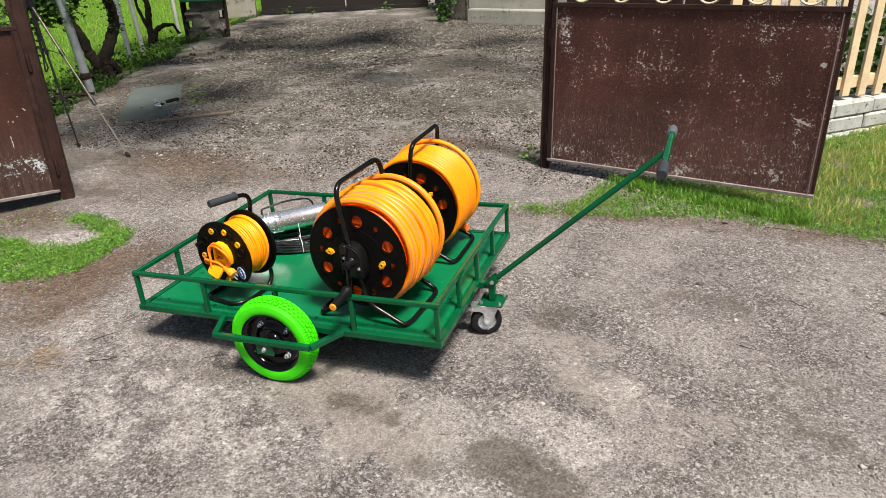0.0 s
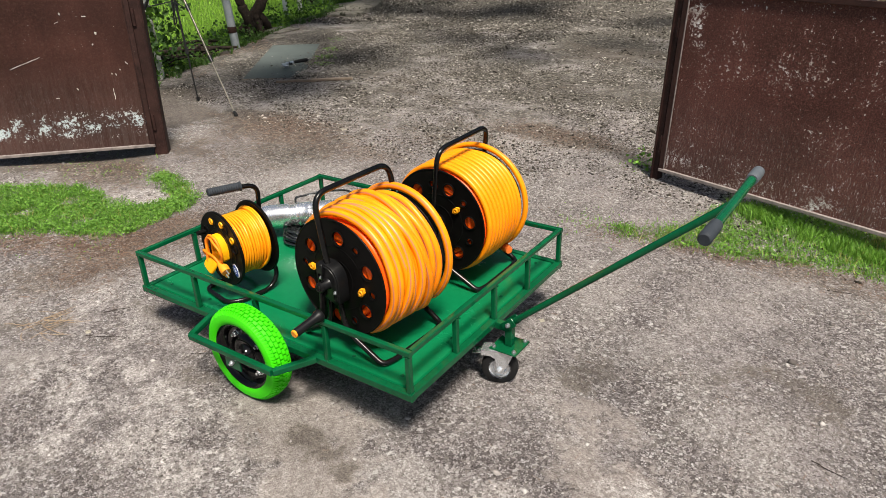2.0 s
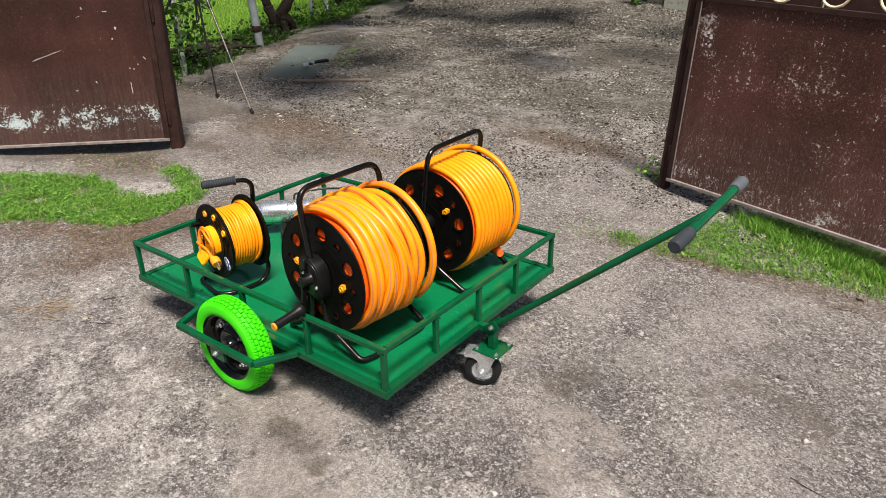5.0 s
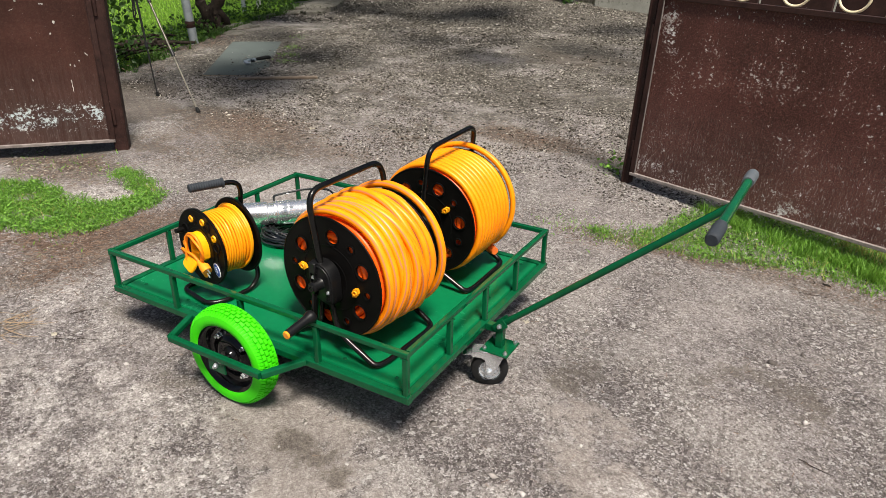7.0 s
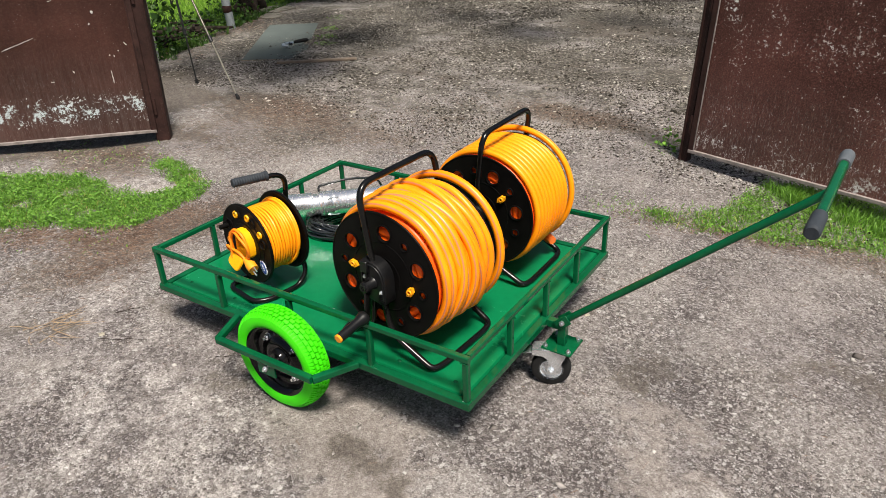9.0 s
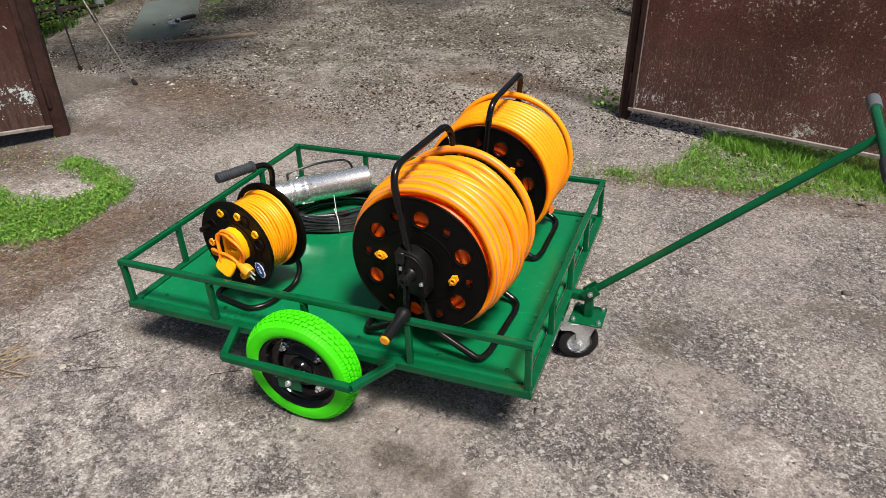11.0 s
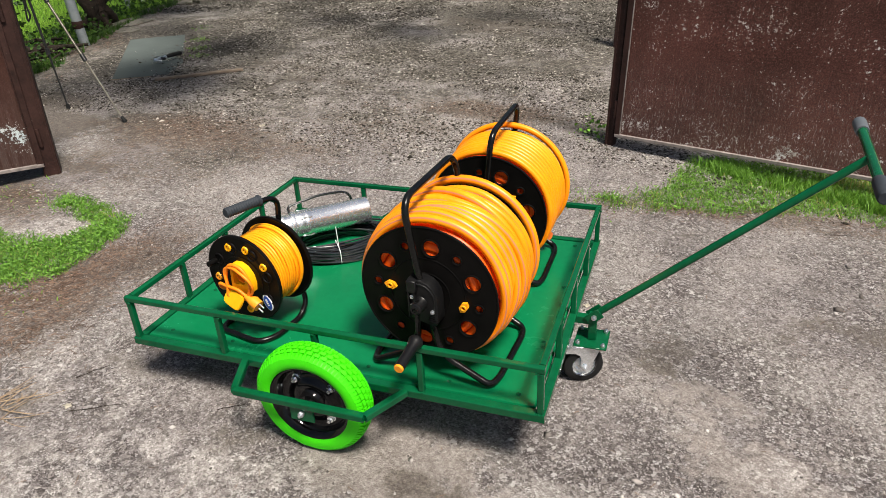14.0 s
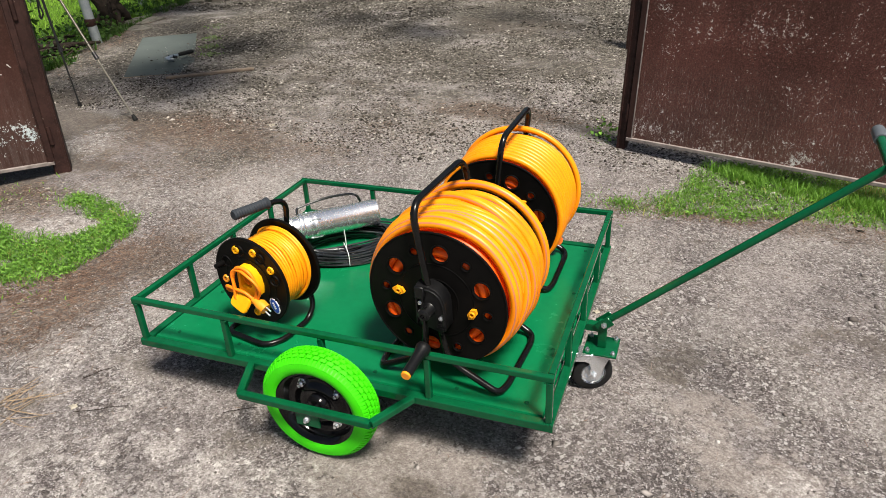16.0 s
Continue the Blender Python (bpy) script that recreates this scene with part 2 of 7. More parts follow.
CONCRETE = surface("pale_concrete", (0.20, 0.20, 0.175), (0.36, 0.355, 0.315), 4, (0.8, 0.95), bump=0.4, fine=50, spots=((0.15, 0.148, 0.125), 9, 0.58))
DARK_BROWN = surface("dark_brown_enamel", (0.006, 0.0032, 0.0028), (0.012, 0.0065, 0.0055), 2, (0.5, 0.7), bump=0.1)
CREAM = surface("cream_paint", (0.62, 0.52, 0.34), (0.75, 0.66, 0.46), 20, (0.4, 0.6))
GREEN_TARP = surface("green_cloth", (0.01, 0.14, 0.06), (0.02, 0.2, 0.09), 12, (0.7, 0.9), bump=0.4)
TRIPOD_BLACK = surface("black_anodised", (0.01, 0.01, 0.011), (0.02, 0.02, 0.021), 20, (0.35, 0.5))
TRIPOD_BRONZE = surface("bronze_anodised_tube", (0.13, 0.115, 0.095), (0.20, 0.18, 0.15), 20, (0.3, 0.45), metal=0.6)


def gate_paint(name, low_wear, lit_gain):
    """Brown enamel on sheet steel, streaked by rain, with flaked places that show the pale undercoat."""
    m, nodes, links, b = shader(name)
    tc = nodes.new("ShaderNodeTexCoord").outputs["Object"]
    sep = nodes.new("ShaderNodeSeparateXYZ")
    links.new(tc, sep.inputs[0])
    z = sep.outputs["Z"]

    def upright(across, along, detail):
        st = nodes.new("ShaderNodeMapping")
        st.inputs["Scale"].default_value = (across, across, along)
        links.new(tc, st.inputs[0])
        return noise_node(nodes, links, st.outputs[0], 1.0, detail, 0.7)

    cool = 1.0 if low_wear else 1.06
    cloud = noise_node(nodes, links, tc, 1.8, 6, 0.62)
    grain = noise_node(nodes, links, tc, 60, 5, 0.75)
    drip = upright(70, 3.5, 4)
    tone = calc(nodes, links, "ADD", calc(nodes, links, "MULTIPLY", cloud, 0.84), calc(nodes, links, "MULTIPLY", drip, 0.16))
    base = ramp(nodes, links, tone, [(0.36, (0.043 * lit_gain, 0.0168 * lit_gain, 0.0122 * lit_gain * cool)), (0.5, (0.072 * lit_gain, 0.0275 * lit_gain, 0.0205 * lit_gain * cool)), (0.64, (0.112 * lit_gain, 0.043 * lit_gain, 0.032 * lit_gain * cool))])
    base = mix(nodes, links, ramp(nodes, links, grain, [(0.5, 0.0), (0.72, 0.5)]), base, (0.16 * lit_gain, 0.085 * lit_gain, 0.066 * lit_gain))
    mottle = noise_node(nodes, links, tc, 150, 3, 0.8)
    base = mix(nodes, links, 1.0, base, ramp(nodes, links, mottle, [(0.40, (0.8, 0.8, 0.8)), (0.52, (1.0, 1.0, 1.0)), (0.64, (1.2, 1.2, 1.2))] if low_wear else [(0.40, (0.5, 0.5, 0.53)), (0.52, (1.0, 1.0, 1.0)), (0.64, (1.6, 1.65, 1.75))]), "MULTIPLY")
    # dusty lower part with fine upright scratches of grey
    low = ramp(nodes, links, z, [(0.0, 1.0), (0.62, 0.0)])
    base = mix(nodes, links, calc(nodes, links, "MULTIPLY", low, ramp(nodes, links, drip, [(0.4, 0.12), (0.7, 0.6)])), base, (0.115, 0.088, 0.080))
    dash = calc(nodes, links, "MULTIPLY", ramp(nodes, links, upright(150, 26, 4), [(0.56, 0.0), (0.66, 1.0)]), calc(nodes, links, "MULTIPLY", low, 0.8))
    # flakes: fine specks gathered in loose clusters
    where = noise_node(nodes, links, tc, 3.6, 4, 0.6)
    speck = noise_node(nodes, links, tc, 66, 5, 0.8)
    bias = calc(nodes, links, "MULTIPLY", calc(nodes, links, "SUBTRACT", where, 0.5), 0.55)
    if low_wear:
        band = ramp(nodes, links, z, [(0.10, 0.0), (0.17, 1.0), (0.25, 1.0), (0.36, 0.0)])
        patchy = ramp(nodes, links, noise_node(nodes, links, tc, 9, 4, 0.6), [(0.40, 0.02), (0.64, 0.15)])
        bias = calc(nodes, links, "ADD", calc(nodes, links, "SUBTRACT", calc(nodes, links, "MULTIPLY", bias, 0.35), 0.035), calc(nodes, links, "MULTIPLY", band, calc(nodes, links, "ADD", patchy, 0.035)))
        speck = calc(nodes, links, "ADD", calc(nodes, links, "MULTIPLY", speck, 0.68), calc(nodes, links, "MULTIPLY", noise_node(nodes, links, tc, 26, 4, 0.65), 0.32))
    else:
        worn = nodes.new("ShaderNodeAttribute")
        worn.attribute_name = "wear"
        speck = calc(nodes, links, "ADD", calc(nodes, links, "MULTIPLY", speck, 0.6), calc(nodes, links, "MULTIPLY", noise_node(nodes, links, tc, 31, 5, 0.75), 0.4))
        bias = calc(nodes, links, "ADD", calc(nodes, links, "MULTIPLY", bias, 0.62), calc(nodes, links, "MULTIPLY", worn.outputs["Fac"], 0.13))
    chips = ramp(nodes, links, calc(nodes, links, "ADD", speck, bias), [(0.612, 0.0), (0.622, 1.0)] if low_wear else [(0.600, 0.0), (0.610, 1.0)])
    chips = calc(nodes, links, "MAXIMUM", chips, dash if not low_wear else calc(nodes, links, "MULTIPLY", dash, 0.2))
    # single small chips, each of its own size
    cell = nodes.new("ShaderNodeTexVoronoi")
    cell.inputs["Scale"].default_value = 60
    bent = nodes.new("ShaderNodeVectorMath")
    bent.operation = "MULTIPLY_ADD"
    bent.inputs[1].default_value = (0.022, 0.022, 0.022)
    wobble = nodes.new("ShaderNodeTexNoise")
    wobble.inputs["Scale"].default_value = 150
    links.new(tc, wobble.inputs["Vector"])
    links.new(wobble.outputs["Color"], bent.inputs[0])
    links.new(tc, bent.inputs[2])
    links.new(bent.outputs[0], cell.inputs["Vector"])
    rgb = nodes.new("ShaderNodeSeparateColor")
    links.new(cell.outputs["Color"], rgb.inputs[0])
    reach = calc(nodes, links, "MULTIPLY", calc(nodes, links, "SUBTRACT", calc(nodes, links, "ADD", rgb.outputs[0], calc(nodes, links, "MULTIPLY", where, 0.5)), 1.12 if low_wear else 0.93), 0.62 if low_wear else 0.72)
    chips = calc(nodes, links, "MAXIMUM", chips, calc(nodes, links, "LESS_THAN", cell.outputs["Distance"], reach))
    pale = ramp(nodes, links, noise_node(nodes, links, tc, 14, 3), [(0.38, (0.27, 0.22, 0.19)), (0.5, (0.50, 0.46, 0.43)), (0.62, (0.70, 0.71, 0.70))])
    if low_wear:
        pale = mix(nodes, links, calc(nodes, links, "MULTIPLY", band, 0.8), pale, (0.44, 0.53, 0.56))
    links.new(mix(nodes, links, chips, base, pale), b.inputs["Base Color"])
    links.new(ramp(nodes, links, cloud, [(0.3, 0.5), (0.7, 0.68)]), b.inputs["Roughness"])
    b.inputs["Specular IOR Level"].default_value = 0.2
    bumped(nodes, links, b, calc(nodes, links, "SUBTRACT", grain, chips), 0.3, 0.0015)
    return m


# the last factor puts each leaf's light or shade into its brown
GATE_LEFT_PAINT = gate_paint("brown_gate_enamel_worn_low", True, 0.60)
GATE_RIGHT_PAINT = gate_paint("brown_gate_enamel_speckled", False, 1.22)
GATE_FRAME = surface("brown_frame_enamel", (0.014, 0.007, 0.0062), (0.050, 0.023, 0.019), 14, (0.5, 0.7), bump=0.3, spec=0.2, spots=((0.15, 0.11, 0.095), 30, 0.66))
PRIMER = surface("bare_primer", (0.30, 0.27, 0.25), (0.56, 0.54, 0.51), 30, (0.6, 0.8), bump=0.2)
GATE_LIP = surface("worn_bottom_bar", (0.115, 0.095, 0.086), (0.29, 0.25, 0.235), 22, (0.6, 0.8), bump=0.3)


def leafy(name, dark, light, through_light=0.25):
    m, nodes, links, b = shader(name)
    geo = nodes.new("ShaderNodeNewGeometry")
    links.new(ramp(nodes, links, geo.outputs["Random Per Island"], [(0.0, dark), (1.0, light)]), b.inputs["Base Color"])
    b.inputs["Roughness"].default_value = 0.55
    b.inputs["Specular IOR Level"].default_value = 0.3
    tr = nodes.new("ShaderNodeBsdfTranslucent")
    tr.inputs[0].default_value = (light[0] * 1.2, light[1] * 1.2, light[2], 1)
    ms = nodes.new("ShaderNodeMixShader")
    ms.inputs[0].default_value = through_light
    links.new(b.outputs[0], ms.inputs[1])
    links.new(tr.outputs[0], ms.inputs[2])
    links.new(ms.outputs[0], nodes["Material Output"].inputs["Surface"])
    return m


GRASS = leafy("short_grass", (0.03, 0.085, 0.008), (0.20, 0.40, 0.055))
GRASS_DRY = leafy("yellowing_grass", (0.17, 0.20, 0.04), (0.46, 0.44, 0.15))
GRASS_FIELD = leafy("meadow_grass", (0.10, 0.24, 0.02), (0.34, 0.56, 0.08), 0.35)
LEAF_SMALL = leafy("clover_leaf", (0.025, 0.075, 0.012), (0.21, 0.42, 0.065))
LEAF = leafy("vine_leaf", (0.012, 0.038, 0.007), (0.075, 0.155, 0.025))
RED_LITTER = leafy("red_brown_needles", (0.042, 0.023, 0.015), (0.22, 0.14, 0.10), 0.03)
LITTER = leafy("dry_needles", (0.030, 0.018, 0.013), (0.24, 0.155, 0.11), 0.03)
PALE_LEAF = surface("pale_dry_leaf", (0.24, 0.21, 0.16), (0.42, 0.39, 0.32), 30, (0.7, 0.9))


def grit_material(name, stops):
    """Loose stones, each of its own grey."""
    m, nodes, links, b = shader(name)
    geo = nodes.new("ShaderNodeNewGeometry")
    links.new(ramp(nodes, links, geo.outputs["Random Per Island"], stops), b.inputs["Base Color"])
    b.inputs["Roughness"].default_value = 0.9
    b.inputs["Specular IOR Level"].default_value = 0.2
    return m


PEBBLE = grit_material("loose_grit", [(0.0, (0.085, 0.074, 0.068)), (0.4, (0.18, 0.160, 0.149)), (0.75, (0.31, 0.28, 0.264)), (0.94, (0.40, 0.37, 0.35)), (1.0, (0.47, 0.44, 0.42))])
# darker far grit, matched to the moss and painted shade it lies on
MOSSY_PEBBLE = grit_material("mossy_grit", [(0.0, (0.010, 0.0085, 0.006)), (0.5, (0.048, 0.042, 0.033)), (0.76, (0.13, 0.116, 0.098)), (0.92, (0.36, 0.33, 0.295)), (1.0, (0.62, 0.58, 0.53))])


def yard_material():
    m, nodes, links, b = shader("old_asphalt_yard")
    co = nodes.new("ShaderNodeTexCoord").outputs["Object"]

    def zone(name):
        a = nodes.new("ShaderNodeAttribute")
        a.attribute_name = name
        return a.outputs["Fac"]

    cloud = noise_node(nodes, links, co, 1.3, 6, 0.62)
    patch = noise_node(nodes, links, co, 5.5, 6, 0.66)
    grit = noise_node(nodes, links, co, 115, 5, 0.85)
    dust = noise_node(nodes, links, co, 420, 2, 0.6)
    coarse = noise_node(nodes, links, co, 38, 4, 0.75)
    tone = calc(nodes, links, "ADD", calc(nodes, links, "MULTIPLY", cloud, 0.6), calc(nodes, links, "MULTIPLY", patch, 0.4))
    speckle = calc(nodes, links, "ADD", calc(nodes, links, "MULTIPLY", grit, 0.7), calc(nodes, links, "MULTIPLY", coarse, 0.3))
    wn3 = nodes.new("ShaderNodeTexNoise")
    wn3.inputs["Scale"].default_value = 120
    wn3.inputs["Detail"].default_value = 3
    links.new(co, wn3.inputs["Vector"])
    vm = nodes.new("ShaderNodeVectorMath")
    vm.operation = "MULTIPLY_ADD"
    vm.inputs[1].default_value = (0.016, 0.016, 0.016)
    links.new(wn3.outputs["Color"], vm.inputs[0])
    links.new(co, vm.inputs[2])
    warped = vm.outputs[0]

    def stones(scale):
        """Packed angular stones: a grey of its own for each, a second random number, and the distance from its edge."""
        out = []
        for feature in ("F1", "DISTANCE_TO_EDGE"):
            v = nodes.new("ShaderNodeTexVoronoi")
            v.feature = feature
            v.inputs["Scale"].default_value = scale
            links.new(warped, v.inputs["Vector"])
            out.append(v)
        rgb = nodes.new("ShaderNodeSeparateColor")
        links.new(out[0].outputs["Color"], rgb.inputs[0])
        return rgb.outputs[0], rgb.outputs[1], out[1].outputs["Distance"]

    g1, k1, e1 = stones(60)
    g2, k2, e2 = stones(112)
    g3 = stones(205)[0]
    # stony ground: packed grit of many greys with dark gaps that also paint in the stones' shadow edges, and a few
    # larger pale stones
    big = calc(nodes, links, "MULTIPLY", calc(nodes, links, "GREATER_THAN", k1, 0.76), calc(nodes, links, "GREATER_THAN", e1, 0.12))
    stops = [(0.0, (0.11, 0.096, 0.090)), (0.3, (0.25, 0.222, 0.210)), (0.55, (0.44, 0.397, 0.380)), (0.8, (0.70, 0.65, 0.63)), (1.0, (1.0, 0.97, 0.95))]
    grey2 = ramp(nodes, links, g2, [(0.0, (0.165, 0.146, 0.138)), (0.3, (0.275, 0.246, 0.233)), (0.55, (0.42, 0.382, 0.366)), (0.8, (0.60, 0.557, 0.538)), (1.0, (0.88, 0.85, 0.83))])
    grey1 = ramp(nodes, links, g1, [(0.0, (0.34, 0.305, 0.285)), (0.6, (0.56, 0.52, 0.49)), (1.0, (0.9, 0.87, 0.84))])
    fine = ramp(nodes, links, g3, stops)
    stony = mix(nodes, links, calc(nodes, links, "GREATER_THAN", k2, 0.35), fine, grey2)
    stony = mix(nodes, links, big, stony, grey1)
    gap = calc(nodes, links, "MULTIPLY", ramp(nodes, links, e2, [(0.02, 0.85), (0.13, 0.0)]), calc(nodes, links, "SUBTRACT", 1.0, big))
    stony = mix(nodes, links, gap, stony, (0.075, 0.064, 0.060))
    # trodden earth: smoother, browner, with fine grit in it
    earth = ramp(nodes, links, speckle, [(0.40, (0.075, 0.063, 0.058)), (0.46, (0.27, 0.238, 0.224)), (0.535, (0.46, 0.413, 0.393)), (0.60, (0.90, 0.86, 0.83))])
    earth = mix(nodes, links, 0.5, earth, fine)
    field = noise_node(nodes, links, co, 2.3, 5, 0.6)
    bare = calc(nodes, links, "ADD", calc(nodes, links, "MULTIPLY", field, 0.62), calc(nodes, links, "ADD", calc(nodes, links, "MULTIPLY", patch, 0.2), calc(nodes, links, "MULTIPLY", coarse, 0.18)))
    bare = ramp(nodes, links, bare, [(0.45, 1.0), (0.58, 0.18)])
    col = mix(nodes, links, bare, earth, stony)
    shade = ramp(nodes, links, tone, [(0.38, (0.46, 0.452, 0.46)), (0.46, (0.58, 0.57, 0.58)), (0.54, (0.656, 0.654, 0.65)), (0.62, (0.714, 0.713, 0.708))])
    col = mix(nodes, links, 1.0, col, shade, "MULTIPLY")
    chalky = ramp(nodes, links, cloud, [(0.53, 0.0), (0.66, 0.4)])
    col = mix(nodes, links, calc(nodes, links, "MULTIPLY", chalky, ramp(nodes, links, speckle, [(0.4, 0.1), (0.6, 1.0)])), col, (0.40, 0.368, 0.355))
    s1 = calc(nodes, links, "MULTIPLY", ramp(nodes, links, e2, [(0.0, 0.0), (0.25, 1.0)]), bare)
    ragged = calc(nodes, links, "ADD", calc(nodes, links, "MULTIPLY", patch, 0.7), calc(nodes, links, "MULTIPLY", coarse, 0.3))
    streak = calc(nodes, links, "ADD", calc(nodes, links, "MULTIPLY", noise_node(nodes, links, co, 1.9, 8, 0.72), 0.6), calc(nodes, links, "MULTIPLY", speckle, 0.4))

    def spread(name, strength, tone_colour, colour, by=ragged, swing=2.0, lo=0.32, hi=0.6):
        """Lays a tone over the zone of that name, with an uneven, ragged border."""
        z = zone(name)
        f = calc(nodes, links, "MULTIPLY", calc(nodes, links, "MULTIPLY", calc(nodes, links, "SUBTRACT", by, 0.5), swing), calc(nodes, links, "MULTIPLY", z, 4.0, True))
        f = ramp(nodes, links, calc(nodes, links, "ADD", z, f), [(lo, 0.0), (hi, 1.0)])
        return mix(nodes, links, calc(nodes, links, "MULTIPLY", f, strength), colour, tone_colour)

    col = spread("sand", 0.8, ramp(nodes, links, speckle, [(0.40, (0.19, 0.163, 0.147)), (0.5, (0.285, 0.25, 0.228)), (0.6, (0.45, 0.405, 0.375))]), col, ragged, 3.0)
    col = spread("pale", 0.78, mix(nodes, links, 0.45, ramp(nodes, links, speckle, [(0.39, (0.17, 0.154, 0.142)), (0.50, (0.41, 0.375, 0.357)), (0.61, (0.78, 0.735, 0.71))]), stony), col, ragged, 3.4)
    rubble = calc(nodes, links, "ADD", calc(nodes, links, "MULTIPLY", coarse, 0.6), calc(nodes, links, "MULTIPLY", grit, 0.4))
    # tone for moss and for the tree shade painted over the far yard
    mossy = ramp(nodes, links, rubble, [(0.41, (0.010, 0.0085, 0.006)), (0.48, (0.040, 0.036, 0.028)), (0.54, (0.105, 0.094, 0.076)), (0.61, (0.42, 0.385, 0.33))])
    col = spread("moss_shade", 0.86, mossy, col, streak, 4.4, 0.28, 0.66)
    # wet spots and the shade painted round the gates share this dark tone
    col = spread("damp_shade", 0.74, ramp(nodes, links, speckle, [(0.37, (0.030, 0.024, 0.019)), (0.63, (0.17, 0.142, 0.118))]), col, ragged, 3.0)
    col = spread("litter", 0.68, ramp(nodes, links, speckle, [(0.41, (0.022, 0.014, 0.010)), (0.49, (0.082, 0.063, 0.049)), (0.54, (0.155, 0.124, 0.10)), (0.61, (0.42, 0.35, 0.30))]), col, ragged, 2.6)
    col = spread("turf", 1.0, mix(nodes, links, noise_node(nodes, links, co, 9, 5), (0.05, 0.075, 0.015), (0.09, 0.17, 0.025)), col)
    links.new(col, b.inputs["Base Color"])
    b.inputs["Roughness"].default_value = 0.92
    b.inputs["Specular IOR Level"].default_value = 0.2
    relief = calc(nodes, links, "ADD", calc(nodes, links, "MULTIPLY", grit, 1.1), calc(nodes, links, "MULTIPLY", dust, 0.4))
    relief = calc(nodes, links, "ADD", relief, calc(nodes, links, "MULTIPLY", s1, 0.5))
    bumped(nodes, links, b, relief, 0.8, 0.010)
    return m


YARD = yard_material()


# ---- the yard ----
EDGE = [(-3.9, 0.6), (-4.45, 2.1), (-4.73, 2.75), (-5.14, 3.76), (-5.53, 4.69), (-5.9, 6.2), (-6.4, 7.2), (-7.0, 9.6), (-7.3, 14.0)]


def edge_x(y):
    """The yard's border with the meadow, at y."""
    if y <= EDGE[0][1]:
        return EDGE[0][0] - (EDGE[0][1] - y) * 0.9
    for (x0, y0), (x1, y1) in zip(EDGE, EDGE[1:]):
        if y <= y1:
            return x0 + (x1 - x0) * (y - y0) / (y1 - y0)
    return EDGE[-1][0]


def height(x, y):
    s = (y - 2.5) * 2
    rise = 0.015 * (math.log1p(math.exp(s)) if s < 30 else s)
    rise = min(rise, 0.9)
    out = edge_x(y) - x
    if out > 0 and y > 0:
        rise -= 0.05 * min(out * 3, 1.0) * min(y, 1.0)
    n = noise.noise(Vector((x * 0.9, y * 0.9, 3.1))) * 0.010 + noise.noise(Vector((x * 4, y * 4, 1.7))) * 0.003
    along, across = (x + 3.4) * -0.714 + (y - 0.93) * -0.700, (x + 3.4) * -0.700 + (y - 0.93) * 0.714
    rise -= 0.045 * math.exp(-((along - 0.15) / 0.6) ** 4 - ((across - 0.06) / 0.20) ** 2)
    flat = max(abs(x + 0.55) - 0.9, abs(y - 0.45) - 0.8, 0.0)
    return rise + 0.006 + n * min(flat * 1.5, 1.0)


# stains, cover and painted shade on the yard: (x, y, half width, half depth, amount), by the cart and farther off
PALE_NEAR = [(0.42, -0.06, 0.12, 0.1, 1.0), (0.34, 0.0, 0.1, 0.05, 0.9), (0.52, -0.16, 0.1, 0.08, 0.9), (-0.9, -0.38, 0.7, 0.28, 0.5),
             (-1.5, -0.05, 0.5, 0.2, 0.45), (0.62, 0.2, 0.2, 0.12, 0.5), (0.15, -0.4, 0.5, 0.16, 0.35), (-2.45, 0.78, 0.25, 0.14, 0.8)]
PALE_MIDDLE = [(-4.45, 3.0, 0.25, 0.2, 0.7), (-0.2, 3.6, 0.5, 0.4, 0.35)]
PALE_FAR = [(-3.97, 4.75, 0.5, 0.25, 0.8), (-3.1, 6.9, 0.9, 0.7, 0.6), (-2.7, 5.5, 0.8, 0.5, 0.5), (-1.3, 7.5, 0.8, 0.8, 0.5), (-5.4, 5.2, 0.25, 0.9, 0.9)]
# wet spots, and shade painted under and behind the left gate leaf
DAMP_SHADE_NEAR = [(-3.35, 1.0, 0.6, 0.14, 0.8), (-3.4, 1.15, 0.5, 0.3, 1.0), (-3.8, 0.75, 0.5, 0.3, 1.0), (-0.26, -0.14, 0.15, 0.08, 0.8), (-0.12, -0.18, 0.06, 0.04, 0.9), (0.3, -0.27, 0.17, 0.1, 0.95),
             (0.44, -0.34, 0.14, 0.1, 0.8), (0.05, -0.36, 0.14, 0.08, 0.5), (1.25, 0.2, 0.3, 0.3, 0.42), (0.3, 0.65, 0.2, 0.16, 0.45),
             (-0.9, -0.1, 0.22, 0.12, 0.42), (-1.3, 0.1, 0.3, 0.15, 0.4), (0.9, 0.9, 0.35, 0.2, 0.4), (-1.6, -0.3, 0.35, 0.3, 0.3), (-0.45, 0.25, 0.5, 0.2, 0.3)]
# wet spots, and shade painted by the left post and behind the right leaf
DAMP_SHADE_MIDDLE = [(-3.8, 1.98, 0.5, 0.3, 1.1), (-4.2, 2.35, 0.4, 0.3, 1.0), (-3.0, 3.75, 0.55, 0.22, 0.55), (-2.4, 3.42, 0.5, 0.1, 0.6), (-0.2, 2.95, 0.35, 0.2, 0.8), (-3.0, 1.45, 0.3, 0.12, 0.7), (0.45, 1.5, 0.4, 0.25, 0.25)]
DAMP_SHADE_FAR = [(-0.9, 4.3, 0.9, 0.3, 0.35), (-1.66, 5.65, 1.1, 0.5, 0.5)]
